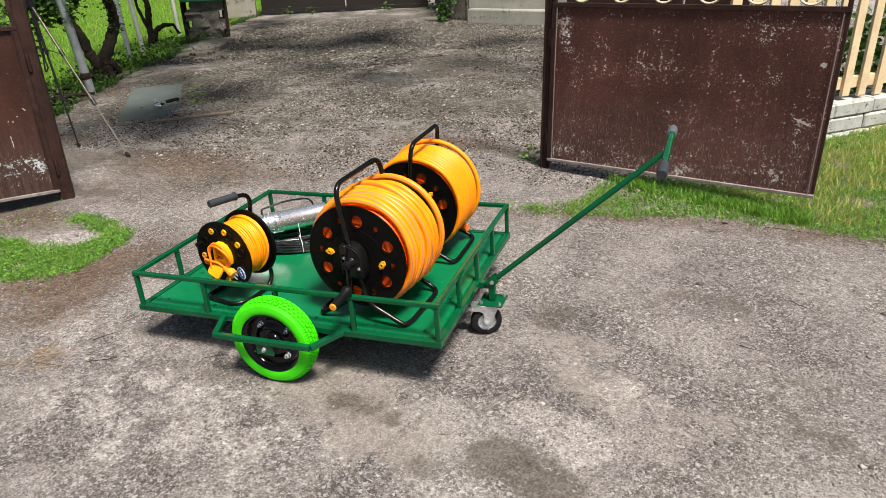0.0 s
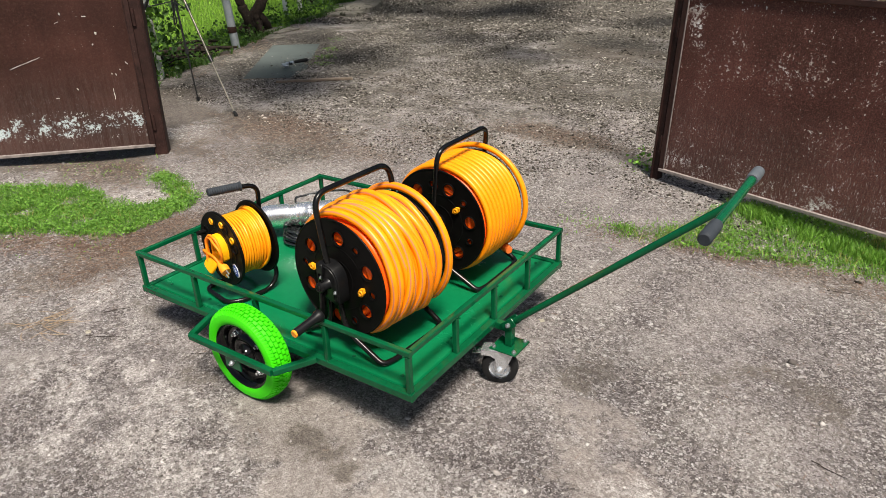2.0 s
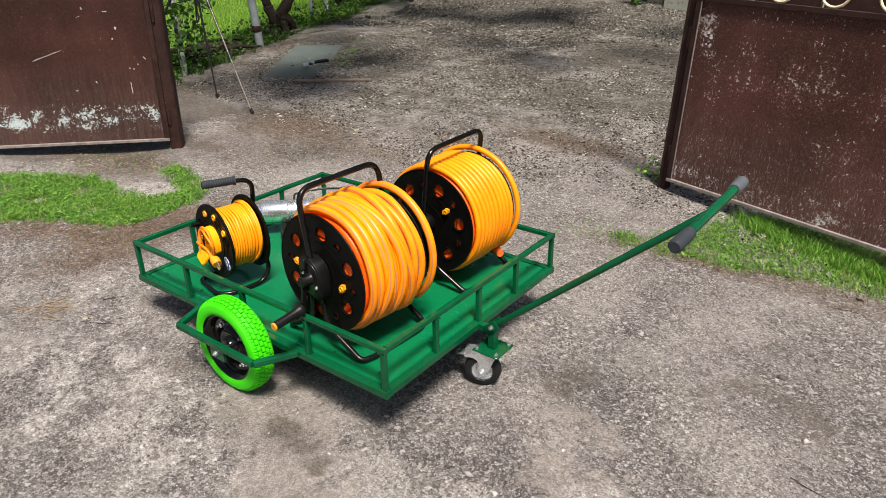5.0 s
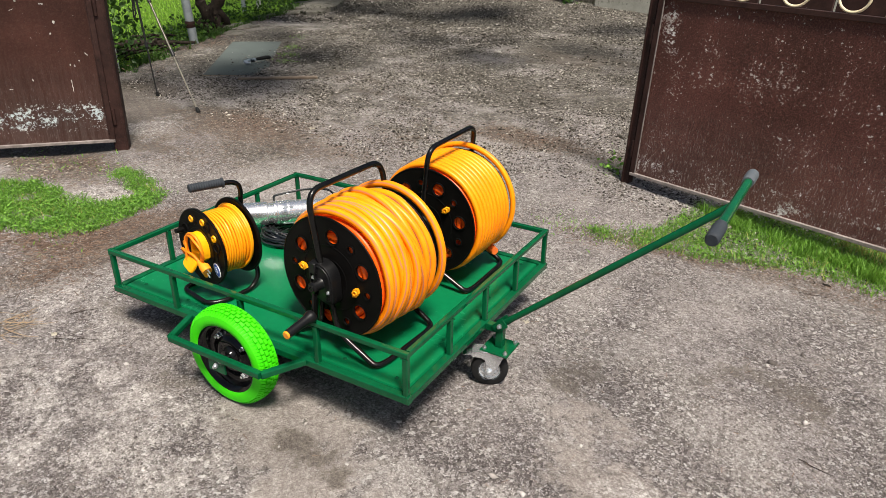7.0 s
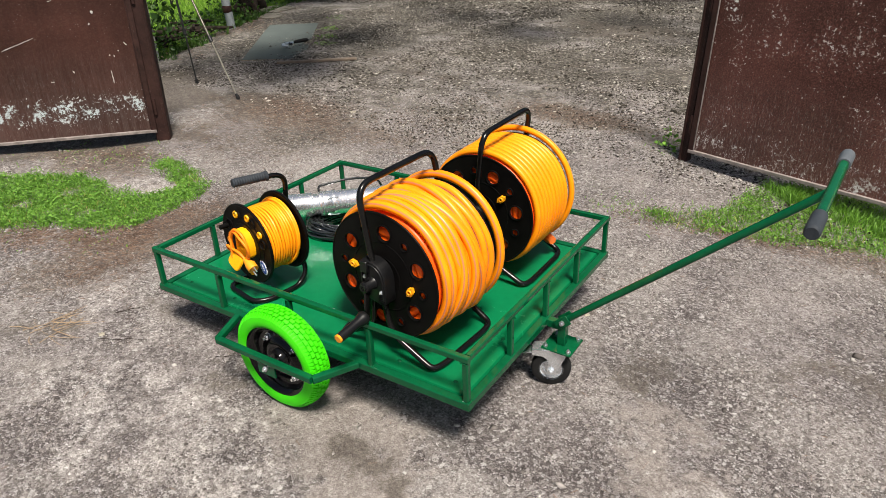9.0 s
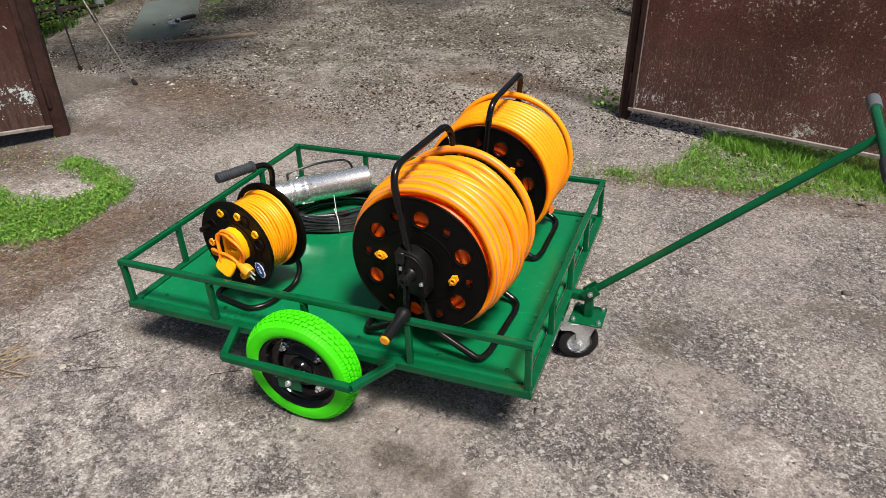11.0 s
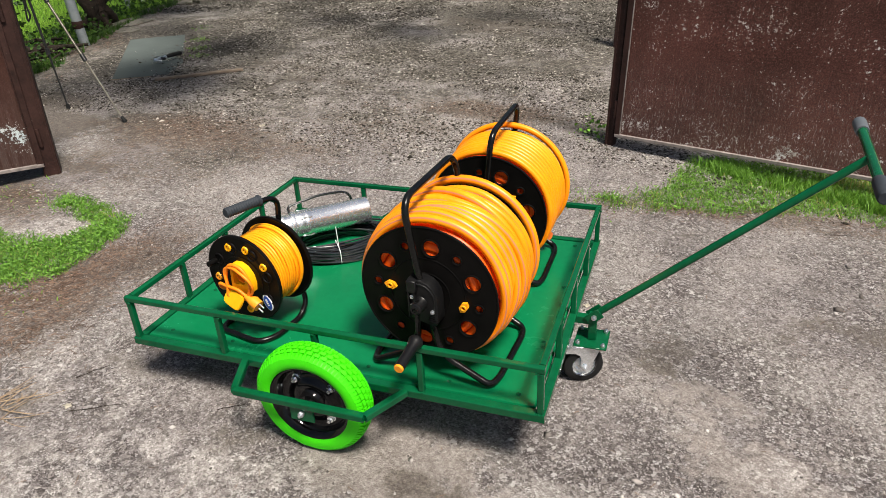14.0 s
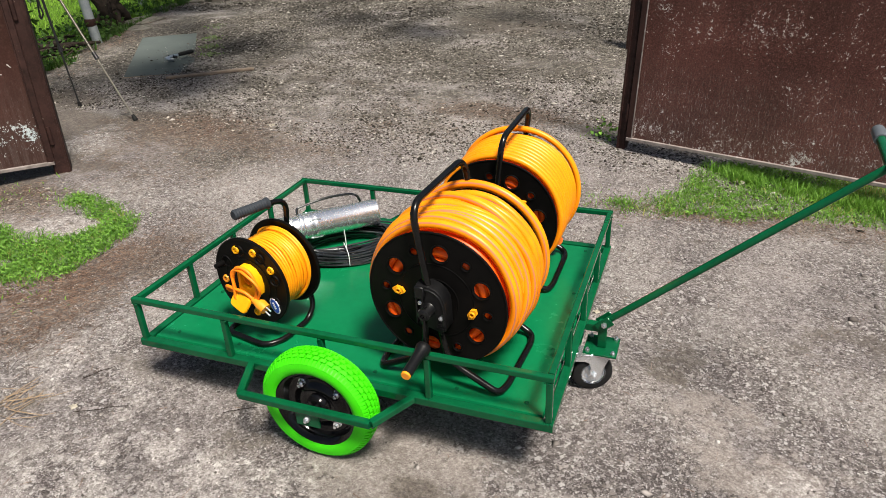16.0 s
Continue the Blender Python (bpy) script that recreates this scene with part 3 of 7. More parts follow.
# moss mixed with painted tree shade, from the yard's middle to its end
MOSS_SHADE_MIDDLE = [(-3.5, 2.8, 1.1, 0.9, 0.3), (-2.7, 2.0, 1.0, 0.7, 0.5), (-2.5, 3.0, 2.5, 0.7, 0.5), (-4.5, 2.6, 0.8, 0.9, 0.45), (-5.0, 3.0, 0.5, 0.6, 0.7)]
MOSS_SHADE_FAR = [(-3.0, 8.2, 6.5, 3.6, 0.85), (-1.0, 6.2, 4.5, 2.4, 0.7), (-4.4, 4.4, 1.6, 1.7, 0.8), (-1.6, 4.4, 2.6, 1.2, 0.68), (-4.6, 5.75, 0.6, 0.5, 0.7),
            (-3.3, 7.6, 1.2, 0.5, 0.7), (-5.2, 8.8, 1.2, 0.6, 0.8), (-4.4, 10.4, 1.6, 0.5, 0.8), (-1.6, 7.6, 1.0, 0.4, 0.6), (-4.4, 4.0, 0.2, 0.9, 0.5)]
LITTER_NEAR = [(-1.95, 0.3, 0.25, 0.5, 0.9), (-1.85, 0.7, 0.2, 0.35, 0.7), (-3.2, 0.9, 0.7, 0.3, 0.8)]
LITTER_MIDDLE = [(-2.5, 1.5, 0.6, 0.35, 0.4), (-2.9, 1.75, 0.4, 0.3, 0.45), (-2.8, 2.15, 0.7, 0.35, 0.9), (-2.0, 2.0, 0.5, 0.25, 0.6), (-1.0, 3.05, 0.5, 0.2, 0.9),
                 (0.6, 1.85, 0.9, 0.12, 0.6), (-5.6, 3.3, 0.5, 0.7, 1.0), (1.5, 1.9, 0.4, 0.2, 0.6), (1.9, 2.2, 0.4, 0.3, 0.6), (-1.6, 2.5, 0.8, 0.4, 0.35)]
SAND = [(-0.36, -0.12, 0.30, 0.20, 0.95), (-0.12, -0.28, 0.26, 0.16, 0.85), (-0.58, 0.0, 0.2, 0.12, 0.7), (0.55, 0.2, 0.24, 0.16, 0.75), (0.42, 0.45, 0.18, 0.13, 0.65), (0.85, 0.05, 0.2, 0.2, 0.5)]
BLOBS = {"sand": SAND, "pale": PALE_NEAR + PALE_MIDDLE + PALE_FAR, "damp_shade": DAMP_SHADE_NEAR + DAMP_SHADE_MIDDLE + DAMP_SHADE_FAR, "moss_shade": MOSS_SHADE_MIDDLE + MOSS_SHADE_FAR, "litter": LITTER_NEAR + LITTER_MIDDLE}
LAWN_LEFT = [(-2.70, 1.0), (-2.68, 1.09), (-2.45, 1.05), (-2.20, 0.93), (-2.09, 0.76), (-2.08, 0.44), (-2.2, 0.34), (-2.42, 0.24), (-2.63, 0.05), (-3.1, -0.35), (-3.9, -0.6),
             (-3.9, 0.0), (-3.3, 0.33), (-3.08, 0.56), (-2.90, 0.67), (-2.70, 0.65), (-2.35, 0.65), (-2.28, 0.86), (-2.5, 0.93)]
LAWN_RIGHT = [(-0.12, 1.84), (0.0, 1.95), (0.2, 2.1), (0.28, 2.35), (0.5, 2.56), (1.0, 2.6), (1.35, 3.4), (1.6, 3.75), (2.6, 4.6), (4.2, 4.6), (3.6, 2.6), (2.3, 1.85), (1.76, 1.84), (1.5, 1.93),
              (0.95, 1.98), (0.55, 1.88), (0.2, 1.8), (0.0, 1.75)]


def inside(poly, x, y):
    hit = False
    for (x0, y0), (x1, y1) in zip(poly, poly[1:] + poly[:1]):
        if (y0 > y) != (y1 > y) and x < x0 + (x1 - x0) * (y - y0) / (y1 - y0):
            hit = not hit
    return hit


def spaced(lo, hi, step, reach):
    mid = list(np.arange(lo, hi + 1e-6, step))
    d, a, b, left, right = step, lo, hi, [], []
    while b < reach:
        d *= 1.35
        a, b = a - d, b + d
        left.append(a)
        right.append(b)
    return left[::-1] + mid + right


def build_ground():
    xs, ys = spaced(-7.6, 2.8, 0.05, 420), spaced(-1.2, 8.0, 0.05, 420)
    verts = [(x, y, height(x, y)) for y in ys for x in xs]
    nx = len(xs)
    faces = [(j * nx + i, j * nx + i + 1, (j + 1) * nx + i + 1, (j + 1) * nx + i) for j in range(len(ys) - 1) for i in range(nx - 1)]
    ob = raw("ground", verts, faces, YARD, smooth=True)
    xy = np.array(verts)[:, :2]
    for name, blobs in BLOBS.items():
        f = np.zeros(len(verts))
        for x, y, rx, ry, a in blobs:
            f = np.maximum(f, a * np.exp(-(((xy[:, 0] - x) / rx) ** 2 + ((xy[:, 1] - y) / ry) ** 2) ** 1.3))
        ob.data.attributes.new(name, "FLOAT", "POINT").data.foreach_set("value", f.astype(np.float32))
    turf = np.zeros(len(verts))
    for k, (x, y, _) in enumerate(verts):
        meadow = min(max((edge_x(y) - 0.35 - x) / 0.3, 0), 1) if y > -2 else min(max(-4.6 - x, 0), 1)
        turf[k] = max(meadow, 0.45 * (inside(LAWN_LEFT, x, y) if -4 < x < -2 and -1 < y < 1.3 else 0), 0.45 * (inside(LAWN_RIGHT, x, y) if -0.2 < x < 4.3 and 1.7 < y < 4.7 else 0),
                      1.0 if x > 5 and y > 2 else 0)
    ob.data.attributes.new("turf", "FLOAT", "POINT").data.foreach_set("value", turf.astype(np.float32))
    return tagged(ob, "worn grey asphalt yard with grit, wet stains, painted shade and pine litter", "ground", kind="structure")


build_ground()

# ---- the hand cart ----
L, D = 1.25, 0.976          # length along -x, depth along y
RAIL_Z, BASE_Z, DECK_Z = 0.315, 0.168, 0.180
cart = thing("hand_cart", W, "dark green welded steel hand cart with low railing on asphalt", "cart")


def cart_beam(name, a, b, w=0.0175, h=0.0175):
    bm = bmesh.new()
    beam(bm, a, b, w, h, 0.0034)
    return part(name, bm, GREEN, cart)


FX = (-L, -0.9375, -0.625, -0.3175, 0.0)
SY = (0.0, 0.242, 0.478, 0.716, D)
for y in (0.0, D):
    cart_beam("top_rail", (-L - 0.01, y, RAIL_Z), (0.01, y, RAIL_Z))
    cart_beam("bottom_rail", (-L - 0.0125, y, BASE_Z), (0.0125, y, BASE_Z), 0.025, 0.025)
for x in (-L, 0.0):
    cart_beam("top_rail", (x, 0.01, RAIL_Z), (x, D - 0.01, RAIL_Z))
    cart_beam("bottom_rail", (x, 0.0125, BASE_Z), (x, D - 0.0125, BASE_Z), 0.025, 0.025)
for x in FX:
    for y in (0.0, D):
        cart_beam("post", (x, y, BASE_Z + 0.0125), (x, y, RAIL_Z - 0.01), 0.017, 0.017)
for y in SY[1:-1]:
    for x in (-L, 0.0):
        cart_beam("post", (x, y, BASE_Z + 0.0125), (x, y, RAIL_Z - 0.01), 0.017, 0.017)
for x in (-0.88, -0.625, -0.32):
    cart_beam("cross_member", (x, 0.0125, BASE_Z - 0.002), (x, D - 0.0125, BASE_Z - 0.002), 0.02, 0.02)

bm = bmesh.new()
nx, ny = 24, 20
for j in range(ny + 1):
    for i in range(nx + 1):
        x, y = -L + 0.017 + (L - 0.034) * min(max((i - 0.93) / (nx - 1.86), 0.0), 1.0), 0.017 + (D - 0.034) * min(max((j - 0.93) / (ny - 1.86), 0.0), 1.0)
        rim = i in (0, nx) or j in (0, ny)
        bm.verts.new((x, y, DECK_Z - (0.009 if rim else 0.001) + 0.0016 * noise.noise(Vector((x * 5, y * 5, 0)))))
bm.verts.ensure_lookup_table()
for j in range(ny):
    for i in range(nx):
        a = j * (nx + 1) + i
        bm.faces.new([bm.verts[k] for k in (a, a + 1, a + nx + 2, a + nx + 1)])
got = bmesh.ops.extrude_face_region(bm, geom=list(bm.faces))["geom"]
for g in got:
    if isinstance(g, bmesh.types.BMVert):
        g.co.z -= 0.003
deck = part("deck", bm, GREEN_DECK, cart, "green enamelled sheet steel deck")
# rivets along the deck's rim
for x, y in [(x, y) for x in (-1.17, -0.95, -0.72, -0.5, -0.26, -0.07) for y in (0.055, D - 0.055)] + [(x, y) for x in (-1.19, -0.055) for y in (0.3, 0.62)]:
    bm = bmesh.new()
    lathe(bm, [(0.0, 0.0025), (0.004, 0.002), (0.0065, 0.0)], 12)
    bmesh.ops.transform(bm, matrix=Matrix.Translation((x, y, DECK_Z)) @ Matrix.Rotation(radians(90), 4, "X"), verts=bm.verts)
    part("rivet", bm, GREEN, deck)

# lumps of weld where rails and posts meet
rng = random.Random(5)
bm = bmesh.new()
for x in FX:
    for y in (0.0, D):
        for z in (BASE_Z + 0.012, RAIL_Z - 0.010):
            for k in range(5):
                c = Vector((x + rng.uniform(-0.012, 0.012), y + rng.choice((-1, 1)) * rng.uniform(0.006, 0.010), z + rng.uniform(-0.002, 0.002)))
                bmesh.ops.create_icosphere(bm, subdivisions=1, radius=rng.uniform(0.0022, 0.0042), matrix=Matrix.Translation(c))
for y in SY[1:-1]:
    for x in (-L, 0.0):
        for z in (BASE_Z + 0.012, RAIL_Z - 0.010):
            for k in range(4):
                c = Vector((x + rng.choice((-1, 1)) * rng.uniform(0.006, 0.010), y + rng.uniform(-0.012, 0.012), z + rng.uniform(-0.002, 0.002)))
                bmesh.ops.create_icosphere(bm, subdivisions=1, radius=rng.uniform(0.0022, 0.0042), matrix=Matrix.Translation(c))
tagged(part("weld_beads", bm, GREEN, cart), "painted lumps of weld", kind="stuff")


def wheel_guard(y0, side):
    g = None
    z = 0.172
    pts = [(-0.862, y0), (-0.815, y0 + side * 0.122), (-0.425, y0 + side * 0.122), (-0.362, y0)]
    for k, (a, b) in enumerate(zip(pts, pts[1:])):
        bm = bmesh.new()
        beam(bm, (*a, z), (*b, z), 0.021, 0.021, 0.004)
        if k != 1:
            part("guard_arm", bm, GREEN, cart)
        else:
            g = part("guard_bar", bm, GREEN, cart)
    bm = bmesh.new()
    y = y0 + side * 0.122
    block(bm, (-0.645, y - 0.003, 0.118), (-0.575, y + 0.003, 0.164), 0.001)
    part("axle_plate", bm, GREEN, g)
    bm = bmesh.new()
    bolt(bm, (-0.61, y + side * 0.003, 0.142), (0, side, 0), 0.0085, 0.007)
    part("axle_nut", bm, ZINC, g, "zinc-plated axle nut")
    return g


def wheel(x, y, z, side):
    r = 0.187
    bm = bmesh.new()
    prof = [(0.113, -0.030), (0.118, -0.037), (0.127, -0.0405), (0.140, -0.0408), (0.151, -0.0378), (0.1565, -0.030), (0.1585, -0.018), (0.1600, 0.0),
            (0.1585, 0.018), (0.1565, 0.030), (0.151, 0.0378), (0.140, 0.0408), (0.127, 0.0405), (0.118, 0.037), (0.113, 0.030)]
    lathe(bm, prof, 96, closed=True)
    bmesh.ops.translate(bm, vec=(x, y, z), verts=bm.verts)
    wh = thing("wheel", Matrix.Identity(4), "", "")
    wh.parent = cart
    wh["label"] = "bright lime-green foam tyre on a glossy black rim"
    tyre = part("tyre", bm, LIME, wh, "bright lime-green foam tyre with block tread")
    # small staggered blocks over the crown, thin ribs that run down both shoulders
    bm = bmesh.new()
    rows = ((-0.0195, 0.1612, 12, 0.0102, 50, 0.0072), (-0.0065, 0.1632, 4, 0.0102, 50, 0.0072), (0.0065, 0.1632, -4, 0.0102, 50, 0.0072), (0.0195, 0.1612, -12, 0.0102, 50, 0.0072),
            (-0.0318, 0.1554, 50, 0.0165, 88, 0.0036), (0.0318, 0.1554, -50, 0.0165, 88, 0.0036))
    for row, (yy, rr, tilt, w, n, half) in enumerate(rows):
        for k in range(n):
            a = 2 * math.pi * (k + 0.5 * (row % 2)) / n
            m = Matrix.Translation((x, y, z)) @ Matrix.Rotation(a, 4, "Y") @ Matrix.Translation((0, yy, rr)) @ Matrix.Rotation(radians(tilt), 4, "X")
            block(bm, (-half, -w / 2, -0.006), (half, w / 2, 0.0046 if row < 4 else 0.0022), 0, m)
    part("tread", bm, LIME, tyre, smooth=False)
    # pressed steel rim with a dished centre
    bm = bmesh.new()
    lathe(bm, [(0.112, 0.034), (0.119, 0.036), (0.120, 0.030), (0.108, 0.020), (0.104, -0.020), (0.120, -0.030), (0.119, -0.037), (0.112, -0.035), (0.101, -0.022), (0.096, -0.006),
               (0.084, -0.002), (0.070, -0.003), (0.064, -0.008), (0.057, -0.015), (0.049, -0.018), (0.041, -0.016), (0.034, -0.014), (0.030, -0.018), (0.026, -0.030), (0.012, -0.032), (0.0, -0.032)], 64)
    if side > 0:
        bmesh.ops.scale(bm, vec=(1, -1, 1), verts=bm.verts)
    bmesh.ops.translate(bm, vec=(x, y, z), verts=bm.verts)
    rim = part("rim", bm, BLACK_GLOSS, wh, "glossy black pressed steel rim")
    bm = bmesh.new()
    tube(bm, [(x, y - 0.075, z), (x, y + 0.075, z)], 0.008, 12)
    part("axle", bm, ZINC, wh, "zinc-plated axle")
    for k in range(4):
        a = radians(38 + 90 * k)
        bm = bmesh.new()
        bolt(bm, (x + 0.075 * math.cos(a), y + side * 0.004, z + 0.075 * math.sin(a)), (0, side, 0), 0.0098, 0.010)
        tube(bm, [(x + 0.075 * math.cos(a), y + side * 0.002, z + 0.075 * math.sin(a)), (x + 0.075 * math.cos(a), y + side * 0.0045, z + 0.075 * math.sin(a))], 0.0125, 16)
        part("rim_bolt", bm, BRIGHT_ZINC, rim, "zinc-plated bolt")
    return wh


wheel_guard(-0.0125, -1)
wheel(-0.608, -0.068, 0.145, -1)
wheel_guard(D + 0.0125, 1)
wheel(-0.608, D + 0.068, 0.145, 1)

# hitch, castor and tow bar
HX, HY = 0.062, 0.476
bm = bmesh.new()
beam(bm, (0.0125, HY, 0.165), (HX, HY, 0.165), 0.025, 0.025, 0.002)
sweep(bm, [(HX, HY, 0.100), (HX, HY, 0.186)], box_profile(0.026, 0.026, 0.002), up=(1, 0, 0))
hitch = part("hitch", bm, GREEN, cart)
bm = bmesh.new()
block(bm, (HX - 0.05, HY - 0.052, 0.092), (HX + 0.05, HY + 0.052, 0.098), 0.001)
part("mounting_plate", bm, GREEN, hitch)
for dx in (-0.038, 0.038):
    for dy in (-0.04, 0.04):
        bm = bmesh.new()
        bolt(bm, (HX + dx, HY + dy, 0.098), (0, 0, 1), 0.0075, 0.006)
        part("plate_bolt", bm, ZINC, hitch, "zinc-plated bolt")
castor = thing("castor", Matrix.Identity(4), "zinc-plated swivel castor with a black rubber wheel", "")
castor.parent = cart
CX, CY, CZ, CR = 0.040, 0.450, 0.018, 0.064
SW = Matrix.Translation((CX, CY, CZ)) @ Matrix.Rotation(radians(24), 4, "Z")
bm = bmesh.new()
lathe(bm, [(0.036, -0.018), (0.053, -0.0195), (0.061, -0.015), (CR, 0.0), (0.061, 0.015), (0.053, 0.0195), (0.036, 0.018)], 48, closed=True)
bmesh.ops.transform(bm, matrix=SW, verts=bm.verts)
part("castor_tyre", bm, RUBBER, castor, "black rubber tyre")
bm = bmesh.new()
for s in (-1, 1):
    lathe(bm, [(0.040, s * 0.0165), (0.0385, s * 0.0185), (0.0365, s * 0.017), (0.033, s * 0.009), (0.029, s * 0.0075), (0.027, s * 0.010), (0.024, s * 0.010), (0.021, s * 0.006), (0.014, s * 0.006), (0.012, s * 0.020), (0.0, s * 0.020)], 40)
lathe(bm, [(0.039, -0.015), (0.039, 0.015)], 40)
bmesh.ops.transform(bm, matrix=SW, verts=bm.verts)
part("castor_rim", bm, BRIGHT_ZINC, castor)
bm = bmesh.new()
outline = [(-0.012, -0.010), (0.010, -0.012), (0.020, 0.004), (0.034, 0.034), (0.046, 0.062), (0.046, 0.074), (-0.058, 0.074), (-0.064, 0.066), (-0.060, 0.056), (-0.030, 0.053), (-0.016, 0.044), (-0.011, 0.028), (-0.013, 0.004)]
for y0, y1 in ((-0.0255, -0.0225), (0.0225, 0.0255)):
    pierced(bm, outline, [], y0, y1)
block(bm, (-0.062, -0.0255, 0.071), (0.050, 0.0255, 0.076), 0.001)
bmesh.ops.transform(bm, matrix=SW, verts=bm.verts)
part("fork", bm, BRIGHT_ZINC, castor)
bm = bmesh.new()
lathe(bm, [(0.0, -0.008), (0.034, -0.008), (0.040, -0.003), (0.040, 0.003), (0.034, 0.006), (0.0, 0.006)], 32)
bmesh.ops.transform(bm, matrix=Matrix.Translation((HX - 0.012, HY - 0.004, 0.083)) @ Matrix.Rotation(radians(90), 4, "X"), verts=bm.verts)
part("swivel_race", bm, BRIGHT_ZINC, castor)
bm = bmesh.new()
bolt(bm, SW @ V(0, -0.0255, 0), SW.to_3x3() @ V(0, -1, 0), 0.0095, 0.008)
part("castor_axle", bm, BRIGHT_ZINC, castor)
bm = bmesh.new()
block(bm, (-0.085, -0.02, 0.066), (-0.03, 0.02, 0.073), 0.003, SW @ Matrix.Rotation(radians(-8), 4, "Y"))
part("brake_pedal", bm, BRIGHT_ZINC, castor)

tow = thing("tow_bar", Matrix.Identity(4), "green steel tow bar with a cross handle and grey grips", "")
tow.parent = cart
P0, P1 = V(0.062, 0.476, 0.182), V(0.690, 0.484, 0.736)
bm = bmesh.new()
tube(bm, [P0, P1], 0.0108, 20)
part("bar", bm, GREEN, tow)
bm = bmesh.new()
for s in (-1, 1):
    block(bm, (-0.022, s * 0.0165 - 0.002, -0.016), (0.03, s * 0.0165 + 0.002, 0.016), 0.001, Matrix.Translation(P0) @ Matrix.Rotation(radians(-42), 4, "Y"))
part("pivot_fork", bm, GREEN, tow)
bm = bmesh.new()
bolt(bm, P0 + V(0.004, -0.0185, 0.004), (0, -1, 0), 0.0085, 0.007)
part("pivot_bolt", bm, ZINC, tow, "zinc-plated bolt")
along = V(0.018, 0.50, 0.026).normalized()
bm = bmesh.new()
tube(bm, [P1 - along * 0.226, P1 + along * 0.236], 0.0124, 20)
cross = part("cross_handle", bm, GREEN, tow)
for s, mat_, ln, reach in ((-1, GREY_RUBBER, 0.092, 0.230), (1, SUNLIT_GRIP, 0.075, 0.246)):
    end = P1 + along * (s * reach)
    bm = bmesh.new()
    pts = [end - along * s * ln, end - along * s * ln * 0.8, end - along * s * 0.012, end - along * s * 0.003, end]
    tube(bm, pts, 0.0172, 20, scales=[0.93, 1.0, 1.02, 0.96, 0.8])
    part("grip", bm, mat_, cross, "dark grey foam grip" if s < 0 else "grey foam grip in a sunlit tone")


# ---- hose reels ----
def hose_path(width, radius, turns, y0, seed, lump, sway=0.004, tuck=0.0):
    """A hose wound side by side, uneven as hand-wound hose is; both ends tuck inwards on the underside."""
    pts, n = [], 64
    total = int(turns * n)
    for k in range(total + 1):
        a = 2 * math.pi * k / n - 1.75
        u = k / total
        wob = noise.noise(Vector((math.cos(a) * 0.8 + seed, math.sin(a) * 0.8, u * turns * 0.9)))
        end = max(0.0, 1 - k / 14, 1 - (total - k) / 14)
        r = radius + lump * wob - tuck * end
        y = y0 + width * u + sway * noise.noise(Vector((math.cos(a) * 1.1, math.sin(a) * 1.1 + seed, u * turns * 0.55 + 9)))
        pts.append(Vector((r * math.cos(a), y, r * math.sin(a))))
    return pts


